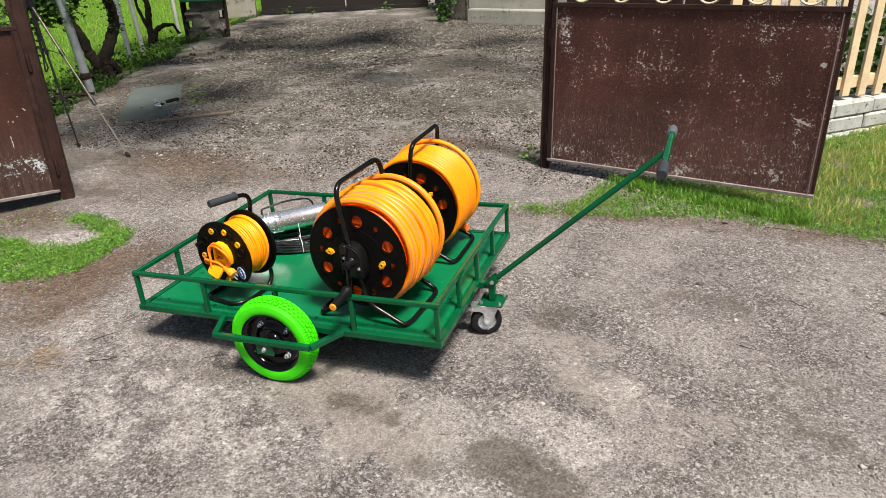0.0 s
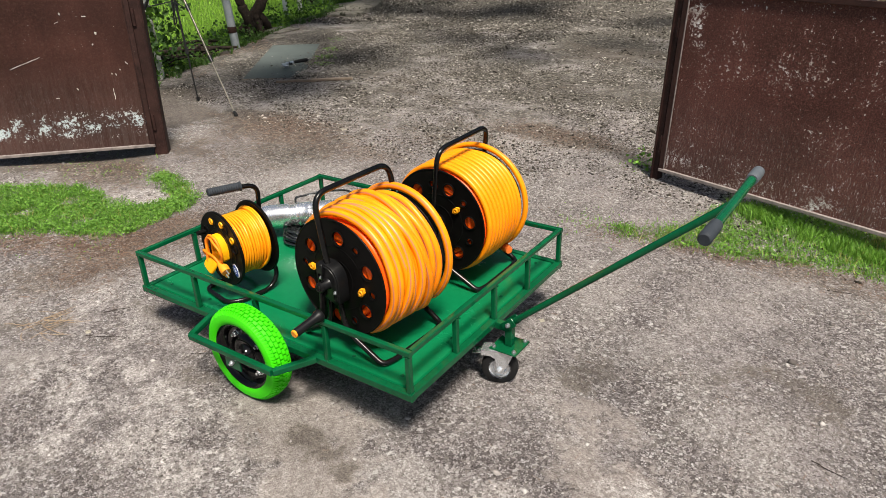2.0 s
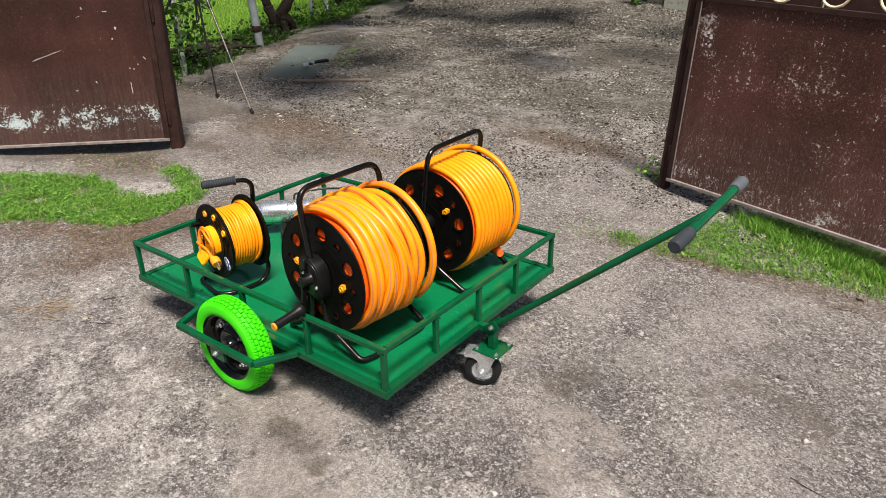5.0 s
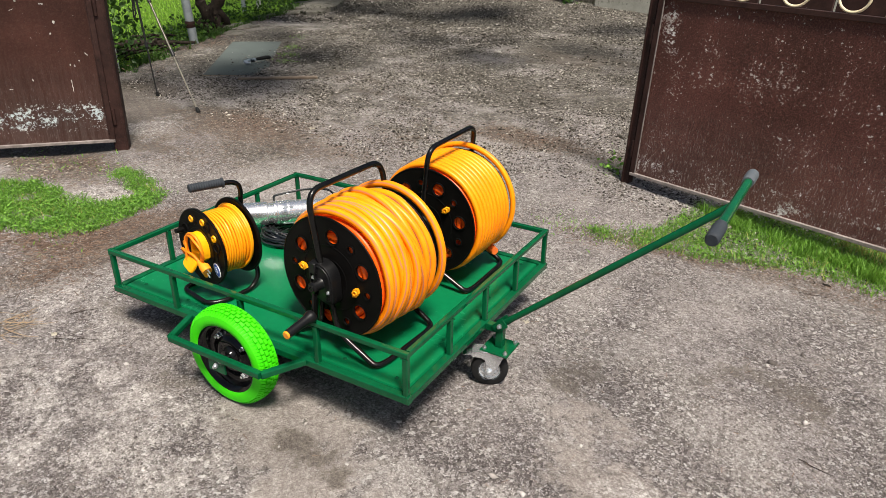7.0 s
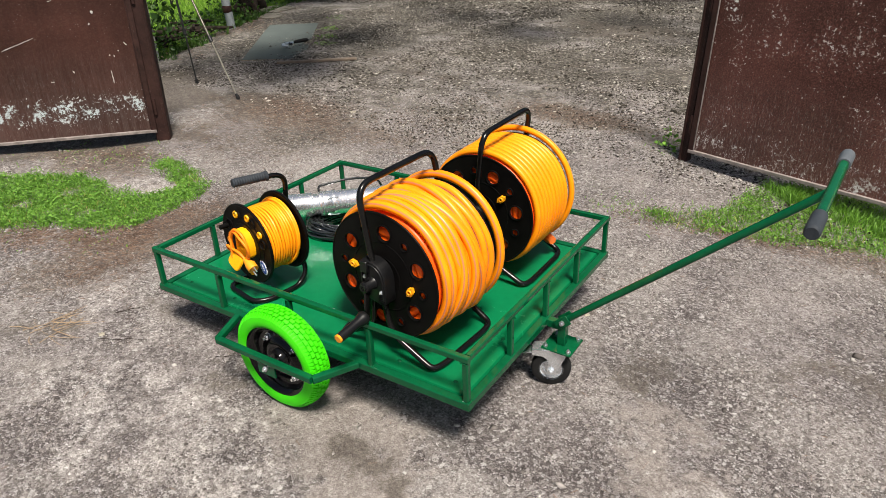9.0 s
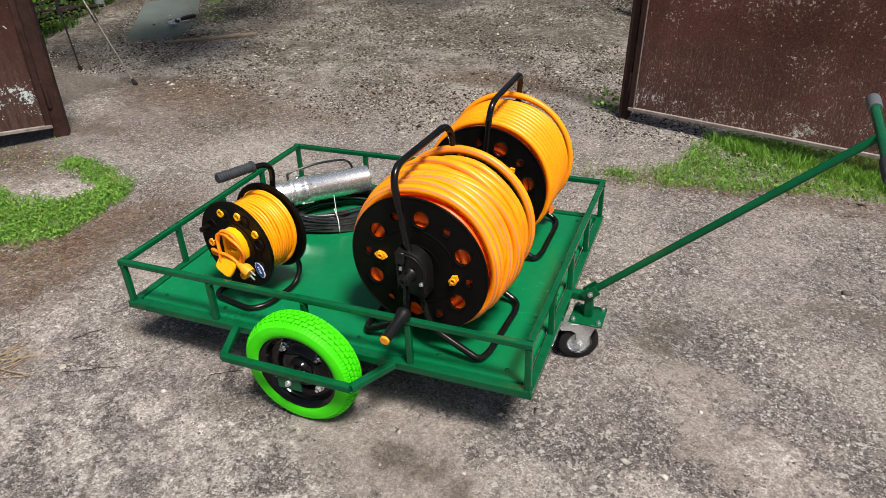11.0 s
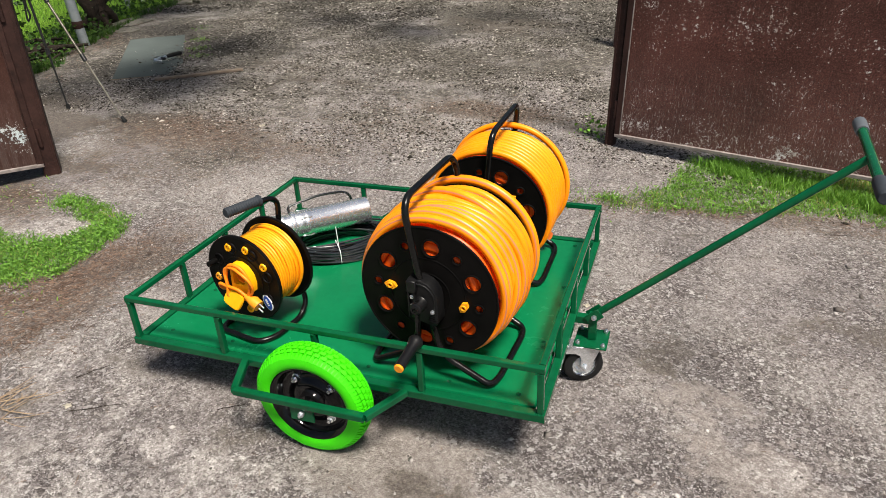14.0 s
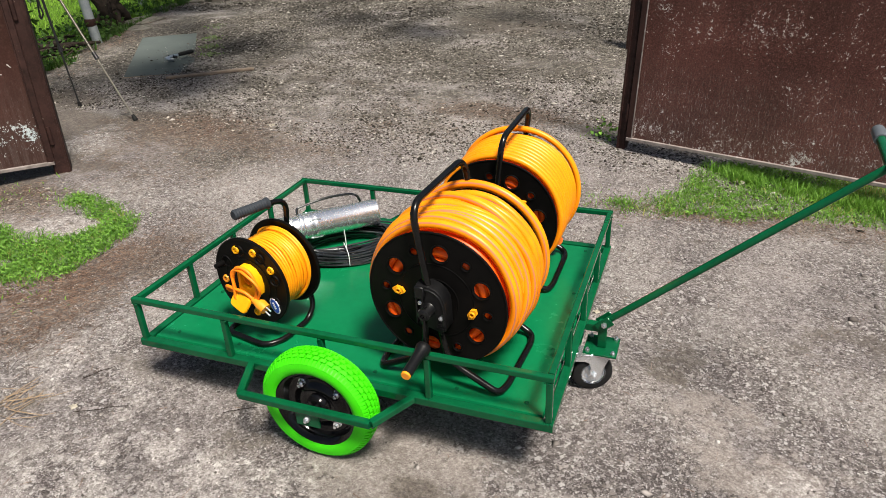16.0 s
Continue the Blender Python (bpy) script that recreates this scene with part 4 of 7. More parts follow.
def hose_reel(m, seed, hose_r, label, housing, flange_turn, y_back, striped, crank, fr, H, shift, lift):
    """A two-flange reel on a bent-tube stand; its axis lies along y and its origin under the axle on the deck. shift, lift: how the handle is bent."""
    reel = thing("hose_reel", m, label, "hose reel", "hose reels on the cart")
    C = V(0, 0, H)
    for y, front in ((0.0, True), (y_back, False)):
        bm = bmesh.new()
        holes = [circle(0.136 * math.cos(radians(a + flange_turn)), 0.136 * math.sin(radians(a + flange_turn)), 0.0215, 20) for a in range(0, 360, 60)]
        holes += [circle(0.142 * math.cos(radians(a + flange_turn)), 0.142 * math.sin(radians(a + flange_turn)), 0.0105, 14) for a in range(30, 390, 60)]
        pierced(bm, circle(0, 0, fr, 72), holes, y - 0.0015, y + 0.0015)
        # rolled rim and raised lips over the holes
        rim = [Vector((fr * math.cos(2 * math.pi * i / 72), y, fr * math.sin(2 * math.pi * i / 72))) for i in range(72)]
        tube(bm, rim, 0.0032, 8, closed=True)
        if front:
            for k, hole in enumerate(holes):
                cx, cz = sum(p[0] for p in hole) / len(hole), sum(p[1] for p in hole) / len(hole)
                rr = 0.0245 if k < 6 else 0.0125
                arc = [Vector((cx + rr * math.cos(radians(t)), y - 0.003, cz + rr * math.sin(radians(t)))) for t in range(0, 360, 20)]
                tube(bm, arc, 0.0022, 6, closed=True)
            for rr in (0.062, 0.105):
                arc = [Vector((rr * math.cos(radians(t)), y - 0.0015, rr * math.sin(radians(t)))) for t in range(0, 360, 8)]
                tube(bm, arc, 0.0018, 6, closed=True)
        bmesh.ops.translate(bm, vec=C, verts=bm.verts)
        part("flange", bm, BLACK_PLASTIC, reel, "black pressed flange with round holes")
    # hub drum
    bm = bmesh.new()
    lathe(bm, [(0.0, 0.002), (0.085, 0.002), (0.085, y_back - 0.002), (0.0, y_back - 0.002)], 40)
    bmesh.ops.translate(bm, vec=C, verts=bm.verts)
    part("drum", bm, BLACK_PLASTIC, reel)
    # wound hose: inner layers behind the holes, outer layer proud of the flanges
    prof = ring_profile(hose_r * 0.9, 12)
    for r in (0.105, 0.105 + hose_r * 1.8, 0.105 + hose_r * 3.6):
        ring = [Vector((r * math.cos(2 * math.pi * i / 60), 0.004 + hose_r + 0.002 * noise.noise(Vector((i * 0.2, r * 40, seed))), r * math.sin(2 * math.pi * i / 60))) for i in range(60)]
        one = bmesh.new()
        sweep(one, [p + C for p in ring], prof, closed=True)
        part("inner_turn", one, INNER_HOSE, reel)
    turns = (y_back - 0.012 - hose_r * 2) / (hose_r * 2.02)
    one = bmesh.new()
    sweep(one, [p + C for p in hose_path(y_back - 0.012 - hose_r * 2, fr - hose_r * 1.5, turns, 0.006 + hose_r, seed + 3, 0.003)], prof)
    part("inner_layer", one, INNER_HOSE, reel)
    bm = bmesh.new()
    sweep(bm, hose_path(y_back - 0.016 - hose_r * 2, fr + hose_r * 0.62, turns * 0.97, 0.006 + hose_r, seed, 0.006 if striped else 0.003, 0.009 if striped else 0.004, hose_r * 1.6), prof)
    bmesh.ops.translate(bm, vec=C, verts=bm.verts)
    hose = part("hose", bm, STRIPED_HOSE if striped else ORANGE_HOSE, reel, "orange garden hose wound in layers")
    if striped:
        # slack turns laid crosswise over the others
        for y0, swing, ph in ((0.070, 0.034, 0.6), (0.105, 0.040, 1.3), (0.140, 0.044, 2.2), (0.175, 0.034, 3.0), (0.2, 0.026, 4.0)):
            pts = []
            for k in range(58):
                a = 2 * math.pi * k / 64 - 1.5
                end = max(0.0, 1 - k / 9, 1 - (57 - k) / 9)
                r = fr + hose_r * (1.15 + 0.4 * math.sin(a * 2 + ph)) - hose_r * 2.2 * end
                pts.append(C + Vector((r * math.cos(a), y0 + swing * math.sin(a + ph), r * math.sin(a))))
            bm = bmesh.new()
            sweep(bm, pts, prof)
            part("slack_turn", bm, STRIPED_HOSE, hose)
    # the last turn has slipped outside the rear flange
    bm = bmesh.new()
    loop = []
    for k in range(0, 73):
        a = radians(-100 - k * 4.8)
        u = math.sin(k / 72 * math.pi)
        r = fr + hose_r * ((0.6 if striped else 1.1) + 0.4 * u) - hose_r * 2.4 * max(0.0, 1 - k / 8, 1 - (72 - k) / 8)
        loop.append(Vector((r * math.cos(a), y_back + (0.006 if striped else -0.006) + hose_r * (0.7 + 0.5 * u), r * math.sin(a))))
    sweep(bm, loop, prof)
    bmesh.ops.translate(bm, vec=C, verts=bm.verts)
    part("loose_turn", bm, STRIPED_HOSE if striped else ORANGE_HOSE, hose)
    # stand: one bent tube over the top and down both sides, two feet
    tr = 0.0094
    yf, yb = -0.032, y_back + 0.026
    bm = bmesh.new()
    tube(bm, fillet([(0.0, yf, H + 0.02), (shift, yf, H + 0.258 + lift), (shift + 0.002, yb, H + 0.266 + lift), (0.0, yb, H + 0.02)], 0.055, 8), tr, 14)
    part("carry_handle", bm, BLACK_TUBE, reel, "black bent-tube carrying handle")
    for s in (-1, 1):
        bm = bmesh.new()
        pts = [(s * 0.012, yf + 0.006, H - 0.02), (s * 0.035, yf + 0.012, 0.085), (s * 0.172, yf + 0.018, tr), (s * 0.183, yf + 0.06, tr), (s * 0.183, yb - 0.06, tr), (s * 0.172, yb - 0.018, tr),
               (s * 0.035, yb - 0.012, 0.085), (s * 0.012, yb - 0.006, H - 0.02)]
        tube(bm, fillet(pts, 0.045, 7), tr, 14)
        part("foot_tube", bm, BLACK_TUBE, reel, "black bent-tube foot")
    if housing:
        bm = bmesh.new()
        shape = [(-0.034, -0.046), (-0.022, -0.052), (0.026, -0.064), (0.040, -0.062), (0.047, -0.052), (0.046, 0.012), (0.042, 0.030), (0.033, 0.046), (0.020, 0.057), (0.004, 0.063), (-0.034, 0.064)]
        pierced(bm, shape, [], -0.047, -0.006)
        bmesh.ops.bevel(bm, geom=[e for e in bm.edges if all(abs(v.co.y + 0.047) < 1e-4 for v in e.verts) and len(e.link_faces) == 2 and e.calc_face_angle(0) > 1], offset=0.006, segments=2, profile=0.6, affect="EDGES")
        for k in range(6):
            z = -0.05 + k * 0.006
            block(bm, (0.022 + k * 0.001, -0.050, z), (0.044, -0.046, z + 0.003), 0, None)
        # raised lip along the outer edge, bracket ribs beside the upright
        tube(bm, [(q[0] * 0.86, -0.048, q[1] * 0.86) for q in shape[4:]], 0.0024, 8)
        for dx in (-0.030, -0.014):
            block(bm, (dx - 0.002, -0.055, -0.044), (dx + 0.002, -0.046, 0.060), 0.0008)
        block(bm, (-0.034, -0.056, 0.030), (-0.008, -0.046, 0.064), 0.002)
        bmesh.ops.translate(bm, vec=C, verts=bm.verts)
        box = part("axle_housing", bm, HOUSING, reel, "moulded black axle housing")
        for dx, dz in ((-0.022, 0.016), (-0.022, -0.010), (0.033, -0.02)):
            bm = bmesh.new()
            bolt(bm, C + V(dx, -0.047, dz), (0, -1, 0), 0.0062, 0.004)
            part("housing_screw", bm, ZINC, box)
        bm = bmesh.new()
        lathe(bm, [(0.0, -0.082), (0.012, -0.082), (0.016, -0.079), (0.016, -0.052), (0.020, -0.046), (0.0, -0.046)], 24)
        lathe(bm, [(0.0065, -0.086), (0.0105, -0.086), (0.0105, -0.080), (0.0065, -0.080)], 20, closed=True)
        for a in (45, 135):
            block(bm, (-0.010, -0.0845, -0.0012), (0.010, -0.081, 0.0012), 0, Matrix.Rotation(radians(a), 4, "Y"))
        bmesh.ops.translate(bm, vec=C, verts=bm.verts)
        part("axle_stub", bm, HOUSING, reel)
    if crank:
        bm = bmesh.new()
        beam(bm, C + V(0.0, -0.068, 0.018), C + V(0.002, -0.082, -0.098), 0.008, 0.016, 0.002, up=(0, 1, 0))
        arm = part("crank_arm", bm, BLACK_TUBE, reel)
        bm = bmesh.new()
        base = C + V(0.002, -0.088, -0.086)
        way = V(0.0, -1, -0.12).normalized()
        tube(bm, [base, base + way * 0.006, base + way * 0.014, base + way * 0.03, base + way * 0.104], 0.0145, 20, scales=[1.25, 1.42, 1.3, 1.0, 0.92])
        grip = part("crank_grip", bm, HOUSING, arm)
        bm = bmesh.new()
        tube(bm, [base + way * 0.104, base + way * 0.108, base + way * 0.110], 0.0125, 18, scales=[1, 1, 0.85])
        part("grip_cap", bm, ORANGE_CAP, arm, "orange end cap")
    # two wing clips
    for a in ((172, 351) if housing else (36,)):
        bm = bmesh.new()
        c = C + V(0.103 * math.cos(radians(a)), -0.006, 0.103 * math.sin(radians(a)))
        pierced(bm, [(-0.018, 0.0), (-0.008, 0.010), (0.008, 0.010), (0.018, 0.0), (0.008, -0.010), (-0.008, -0.010)], [circle(0, 0, 0.0042, 12)], -0.006, 0.003)
        lathe(bm, [(0.0042, -0.006), (0.005, -0.009), (0.0075, -0.009), (0.0085, -0.006)], 16)
        bmesh.ops.transform(bm, matrix=Matrix.Translation(c) @ Matrix.Rotation(radians(10 if a == 172 else -58 if housing else -38), 4, "Y"), verts=bm.verts)
        part("wing_clip", bm, CLIP, reel, "orange-yellow wing clip")
    if not housing:
        bm = bmesh.new()
        lathe(bm, [(0.0, -0.040), (0.030, -0.040), (0.034, -0.034), (0.034, -0.004), (0.0, -0.004)], 28)
        bmesh.ops.translate(bm, vec=C, verts=bm.verts)
        part("axle_cap", bm, BLACK_PLASTIC, reel)
        # free hose end with its coupling
        bm = bmesh.new()
        p = C + V(0.106, y_back + 0.004, -0.176)
        tube(bm, [p + V(-0.05, -0.035, -0.012), p, p + V(0.02, -0.012, 0.0)], hose_r, 14)
        part("hose_end", bm, ORANGE_HOSE, hose)
        bm = bmesh.new()
        q = p + V(0.012, -0.006, 0.0)
        tube(bm, [q, q + V(0.008, -0.006, 0), q + V(0.03, -0.022, 0.0), q + V(0.045, -0.03, 0)], 0.017, 16, scales=[0.95, 1.1, 1.0, 0.85])
        part("coupling", bm, HOSE_END, hose, "orange hose coupling")
    return reel


def striped_hose():
    """Orange hose with paler dusty stripes along it."""
    m, nodes, links, b = shader("striped_orange_hose")
    co = nodes.new("ShaderNodeTexCoord").outputs["Object"]
    big = noise_node(nodes, links, co, 8, 4)
    base = ramp(nodes, links, big, [(0.35, (0.88, 0.222, 0.003)), (0.65, (0.95, 0.310, 0.005))])
    at = nodes.new("ShaderNodeAttribute")
    at.attribute_name = "stripe"
    col = mix(nodes, links, calc(nodes, links, "MULTIPLY", ramp(nodes, links, at.outputs["Fac"], [(0.58, 0.0), (0.74, 1.0)]), 0.85), base, (0.44, 0.155, 0.095))
    links.new(col, b.inputs["Base Color"])
    b.inputs["Roughness"].default_value = 0.36
    b.inputs["Specular IOR Level"].default_value = 0.3
    return m


STRIPED_HOSE = striped_hose()


def mark_stripe(ob, picks):
    """Marks the lengthwise stripes of a hose whose section has twelve points."""
    n = len(ob.data.vertices)
    ring = np.arange(n) // 12
    slow = np.array([round(1.3 * noise.noise(Vector((r * 0.012, 3.3, 0)))) for r in range(n // 12 + 1)])
    f = np.zeros(n, np.float32)
    for k in picks:
        f[(np.arange(n) % 12) == (k + slow[ring]) % 12] = 1.0
    ob.data.attributes.new("stripe", "FLOAT", "POINT").data.foreach_set("value", f)


reel_front = hose_reel(W @ pose(-0.316, 0.081, DECK_Z, 0, 0, -3.5), 1.3, 0.0142, "black hose reel wound with striped orange hose on the cart deck", True, 23, 0.268, True, True, 0.190, 0.251, -0.038, 0.012)
hose_reel(W @ pose(-0.312, 0.612, DECK_Z, 0, 0, 0), 7.7, 0.0116, "black hose reel wound with plain orange hose on the cart deck", False, 9, 0.268, False, False, 0.193, 0.242, 0.028, 0.019)
for ob in reel_front.children_recursive:
    if ob.name.startswith(("hose", "loose_turn", "slack_turn")) and ob.type == "MESH":
        mark_stripe(ob, (7, 11, 3))


# ---- cable reel ----
def cable_reel(m):
    H, fr, yb = 0.190, 0.138, 0.140
    reel = thing("cable_reel", m, "black extension cable reel wound with orange cable on the deck", "cable reel")
    C = V(0, 0, H)
    for y, front in ((0.0, True), (yb, False)):
        bm = bmesh.new()
        lathe(bm, [(0.0, y - 0.004), (fr - 0.009, y - 0.004), (fr - 0.003, y - 0.006), (fr, y - 0.004), (fr, y + 0.003), (fr - 0.009, y + 0.004), (0.0, y + 0.004)], 64)
        if front:
            for rr in (0.072, 0.095):
                arc = [Vector((rr * math.cos(radians(t)), y - 0.004, rr * math.sin(radians(t)))) for t in range(0, 360, 8)]
                tube(bm, arc, 0.0018, 6, closed=True)
            for a in range(15, 375, 45):
                lathe(bm, [(0.014, y - 0.004), (0.0165, y - 0.007), (0.019, y - 0.004)], 18, (0.098 * math.cos(radians(a)), 0, 0.098 * math.sin(radians(a))))
        bmesh.ops.translate(bm, vec=C, verts=bm.verts)
        fl = part("flange", bm, BLACK_PLASTIC, reel, "black plastic flange")
        if front:
            face = fl
    bm = bmesh.new()
    lathe(bm, [(0.07, 0.004), (0.07, yb - 0.004)], 32)
    bmesh.ops.translate(bm, vec=C, verts=bm.verts)
    part("drum", bm, BLACK_PLASTIC, reel)
    bm = bmesh.new()
    r = 0.0051
    turns = (yb - 0.012 - 2 * r) / (2.0 * r)
    for radius, lump in ((0.097, 0.001), (0.1075, 0.0012)):
        sweep(bm, hose_path(yb - 0.012 - 2 * r, radius, turns, 0.006 + r, radius * 70, lump), ring_profile(r * 0.86, 8))
    bmesh.ops.translate(bm, vec=C, verts=bm.verts)
    part("cable", bm, ORANGE_CABLE, reel, "orange mains cable wound side by side")
    # two turns that have slipped across the others towards their tucked end
    for y0, y1, t0, t1 in ((yb - 0.012, yb - 0.056, 150, -78), (yb - 0.022, yb - 0.034, 120, -60)):
        bm = bmesh.new()
        pts = []
        for k in range(41):
            u = k / 40
            a = radians(t0 + (t1 - t0) * u)
            rr = 0.1145 + 0.002 * math.sin(u * math.pi) - 0.010 * max(0.0, 1 - k / 4, 1 - (40 - k) / 4)
            pts.append(C + V(rr * math.cos(a), y0 + (y1 - y0) * u ** 4, rr * math.sin(a)))
        tube(bm, pts, r * 0.92, 8)
        part("slipped_turn", bm, ORANGE_CABLE, reel)
    # yellow caps on the face
    for a in (112, 74, 33, 188, 272):
        bm = bmesh.new()
        c = C + V(0.103 * math.cos(radians(a)), 0, 0.103 * math.sin(radians(a)))
        lathe(bm, [(0.0062, -0.0045), (0.0062, -0.0085), (0.0112, -0.0085), (0.0128, -0.004)], 20, c)
        lathe(bm, [(0.0, -0.0078), (0.0034, -0.0072), (0.0038, -0.004)], 12, c)
        part("face_cap", bm, ORANGE_CAP if a == 188 else YELLOW, face, "orange cap" if a == 188 else "yellow cap")
    # small crank knob
    bm = bmesh.new()
    tube(bm, [C + V(-0.102, -0.004, 0.038), C + V(-0.102, -0.034, 0.040)], 0.008, 14, scales=[1.2, 1.0])
    part("knob", bm, BLACK_PLASTIC, face)
    # socket block with its open flap, lead and plug
    bm = bmesh.new()
    shape = [(-0.050, -0.030), (-0.046, 0.050), (-0.036, 0.062), (-0.006, 0.064), (0.020, 0.052), (0.040, 0.026), (0.046, -0.006), (0.040, -0.034), (0.020, -0.050), (-0.030, -0.048)]
    hollow = [(-0.036, -0.012), (-0.034, 0.046), (-0.006, 0.048), (0.016, 0.030), (0.020, 0.004), (0.004, -0.016)]
    shape, hollow = [(x * 0.8 + 0.014, z * 0.86 + 0.004) for x, z in shape], [(x * 0.8 + 0.014, z * 0.86 + 0.004) for x, z in hollow]
    pierced(bm, shape, [hollow], -0.029, -0.004)
    bmesh.ops.bevel(bm, geom=[e for e in bm.edges if len(e.link_faces) == 2 and e.calc_face_angle(0) > 1.2 and all(v.co.y < -0.028 for v in e.verts)], offset=0.003, segments=2, profile=0.6, affect="EDGES")
    bmesh.ops.translate(bm, vec=C, verts=bm.verts)
    sock = part("socket_block", bm, YELLOW, reel, "yellow socket block")
    bm = bmesh.new()
    lathe(bm, [(0.0, -0.010), (0.019, -0.010), (0.019, -0.018), (0.0225, -0.018), (0.0225, -0.005)], 28, C + V(0.008, 0, 0.018))
    part("socket", bm, ORANGE_CAP, sock)
    bm = bmesh.new()
    flap = [(0.034 * math.copysign(abs(math.cos(radians(t))) ** 0.5, math.cos(radians(t))), 0.025 * math.copysign(abs(math.sin(radians(t))) ** 0.5, math.sin(radians(t)))) for t in range(0, 360, 15)]
    pierced(bm, flap, [], -0.006, 0.004)
    bmesh.ops.bevel(bm, geom=[e for e in bm.edges if len(e.link_faces) == 2 and e.calc_face_angle(0) > 1], offset=0.002, segments=2, affect="EDGES")
    bmesh.ops.transform(bm, matrix=Matrix.Translation(C + V(-0.006, -0.050, -0.046)) @ Matrix.Rotation(radians(-28), 4, "X") @ Matrix.Rotation(radians(18), 4, "Y"), verts=bm.verts)
    part("flap", bm, YELLOW, sock, "yellow hinged socket flap, open")
    bm = bmesh.new()
    p = C + V(0.060, -0.040, -0.043)
    tube(bm, [p + V(-0.028, 0.0, 0.012), p + V(-0.006, -0.002, 0.004), p, p + V(0.020, -0.002, -0.010)], 0.014, 16, scales=[0.5, 0.95, 1.25, 1.2])
    plug = part("plug", bm, ORANGE_CAP, reel, "orange mains plug")
    for s in (-1, 1):
        bm = bmesh.new()
        a = p + V(0.020 + s * 0.003, -0.002, -0.010 + s * 0.008)
        tube(bm, [a, a + V(0.017, -0.002, -0.008)], 0.0024, 8)
        part("plug_pin", bm, ZINC, plug, "bright plug pin")
    bm = bmesh.new()
    lead = [p + V(-0.026, 0.0, 0.011), p + V(-0.05, -0.004, 0.03), C + V(-0.03, -0.046, -0.01), C + V(-0.066, -0.040, -0.010), C + V(-0.068, -0.034, -0.03), C + V(-0.04, -0.03, -0.03)]
    tube(bm, fillet(lead, 0.02, 6), r, 10)
    lead = [C + V(-0.035, -0.034, -0.045), C + V(-0.038, -0.038, 0.02), C + V(-0.012, -0.038, 0.066), C + V(0.036, -0.038, 0.06), C + V(0.060, -0.036, 0.01), p + V(-0.02, 0.0, 0.009)]
    tube(bm, fillet(lead, 0.028, 6), r, 10)
    part("lead", bm, LEAD, reel, "orange lead looped round the socket block")
    bm = bmesh.new()
    loop = [C + V((0.050 + 0.010 * math.sin(3 * t + 1)) * math.cos(t) + 0.012, -0.044 - 0.006 * math.sin(2 * t), (0.058 + 0.008 * math.cos(2 * t)) * math.sin(t) + 0.004) for t in [i * 0.1745 for i in range(-9, 25)]]
    tube(bm, loop, r * 0.85, 10)
    part("lead_loop", bm, LEAD, reel, "slack loop of orange lead hung on the socket block")
    # oval maker's sticker: plain blue oval with a white rim and bars
    bm = bmesh.new()
    lathe(bm, [(0.0, -0.0062), (1.0, -0.0062), (1.0, -0.004)], 28)
    bmesh.ops.scale(bm, vec=(0.0155, 1, 0.026), verts=bm.verts)
    place = Matrix.Translation(C + V(0.080, 0, -0.062)) @ Matrix.Rotation(radians(-22), 4, "Y")
    bmesh.ops.transform(bm, matrix=place, verts=bm.verts)
    st = part("sticker", bm, WHITE_LABEL, reel, "white-edged blue oval sticker")
    bm = bmesh.new()
    lathe(bm, [(0.0, -0.0072), (1.0, -0.0072), (1.0, -0.0062)], 28)
    bmesh.ops.scale(bm, vec=(0.0125, 1, 0.0228), verts=bm.verts)
    bmesh.ops.transform(bm, matrix=place, verts=bm.verts)
    part("sticker_field", bm, BLUE_LABEL, st)
    bm = bmesh.new()
    for dz in (-0.008, -0.002, 0.004, 0.010):
        block(bm, (-0.0035, -0.0080, dz - 0.0018), (0.0035, -0.0072, dz + 0.0018), 0, place)
    part("sticker_bars", bm, WHITE_LABEL, st)
    # stand: foot loop, rear upright and handle in one bent tube
    tr = 0.0085
    bm = bmesh.new()
    tube(bm, fillet([(-0.03, yb + 0.018, 0.16), (-0.105, yb + 0.018, 0.05), (-0.11, yb - 0.02, tr), (-0.105, -0.040, tr), (0.055, -0.048, tr), (0.086, 0.0, tr), (0.082, yb - 0.02, tr), (0.080, yb + 0.018, 0.05),
                     (0.03, yb + 0.018, 0.16)], 0.035, 8), tr, 14)
    part("foot_loop", bm, BLACK_TUBE, reel, "black bent-tube foot")
    bm = bmesh.new()
    tube(bm, fillet([(0.0, yb + 0.018, H), (0.026, yb + 0.022, H + 0.203), (-0.012, -0.005, H + 0.210)], 0.045, 9), tr, 14)
    part("handle_tube", bm, BLACK_TUBE, reel)
    bm = bmesh.new()
    a, b = V(0.008, yb - 0.035, H + 0.207), V(-0.014, -0.010, H + 0.211)
    pts, sc = [], []
    for k in range(29):
        pts.append(a.lerp(b, k / 28))
        sc.append(1.22 if k in (0, 1) else 0.85 if k == 28 else (1.06 if k % 2 else 0.94))
    tube(bm, pts, 0.0145, 16, scales=sc)
    part("grip", bm, GREY_RUBBER, reel, "ribbed dark grey rubber grip")
    return reel


cable_reel(W @ pose(-0.909, 0.118, DECK_Z, 0, 0, -9))


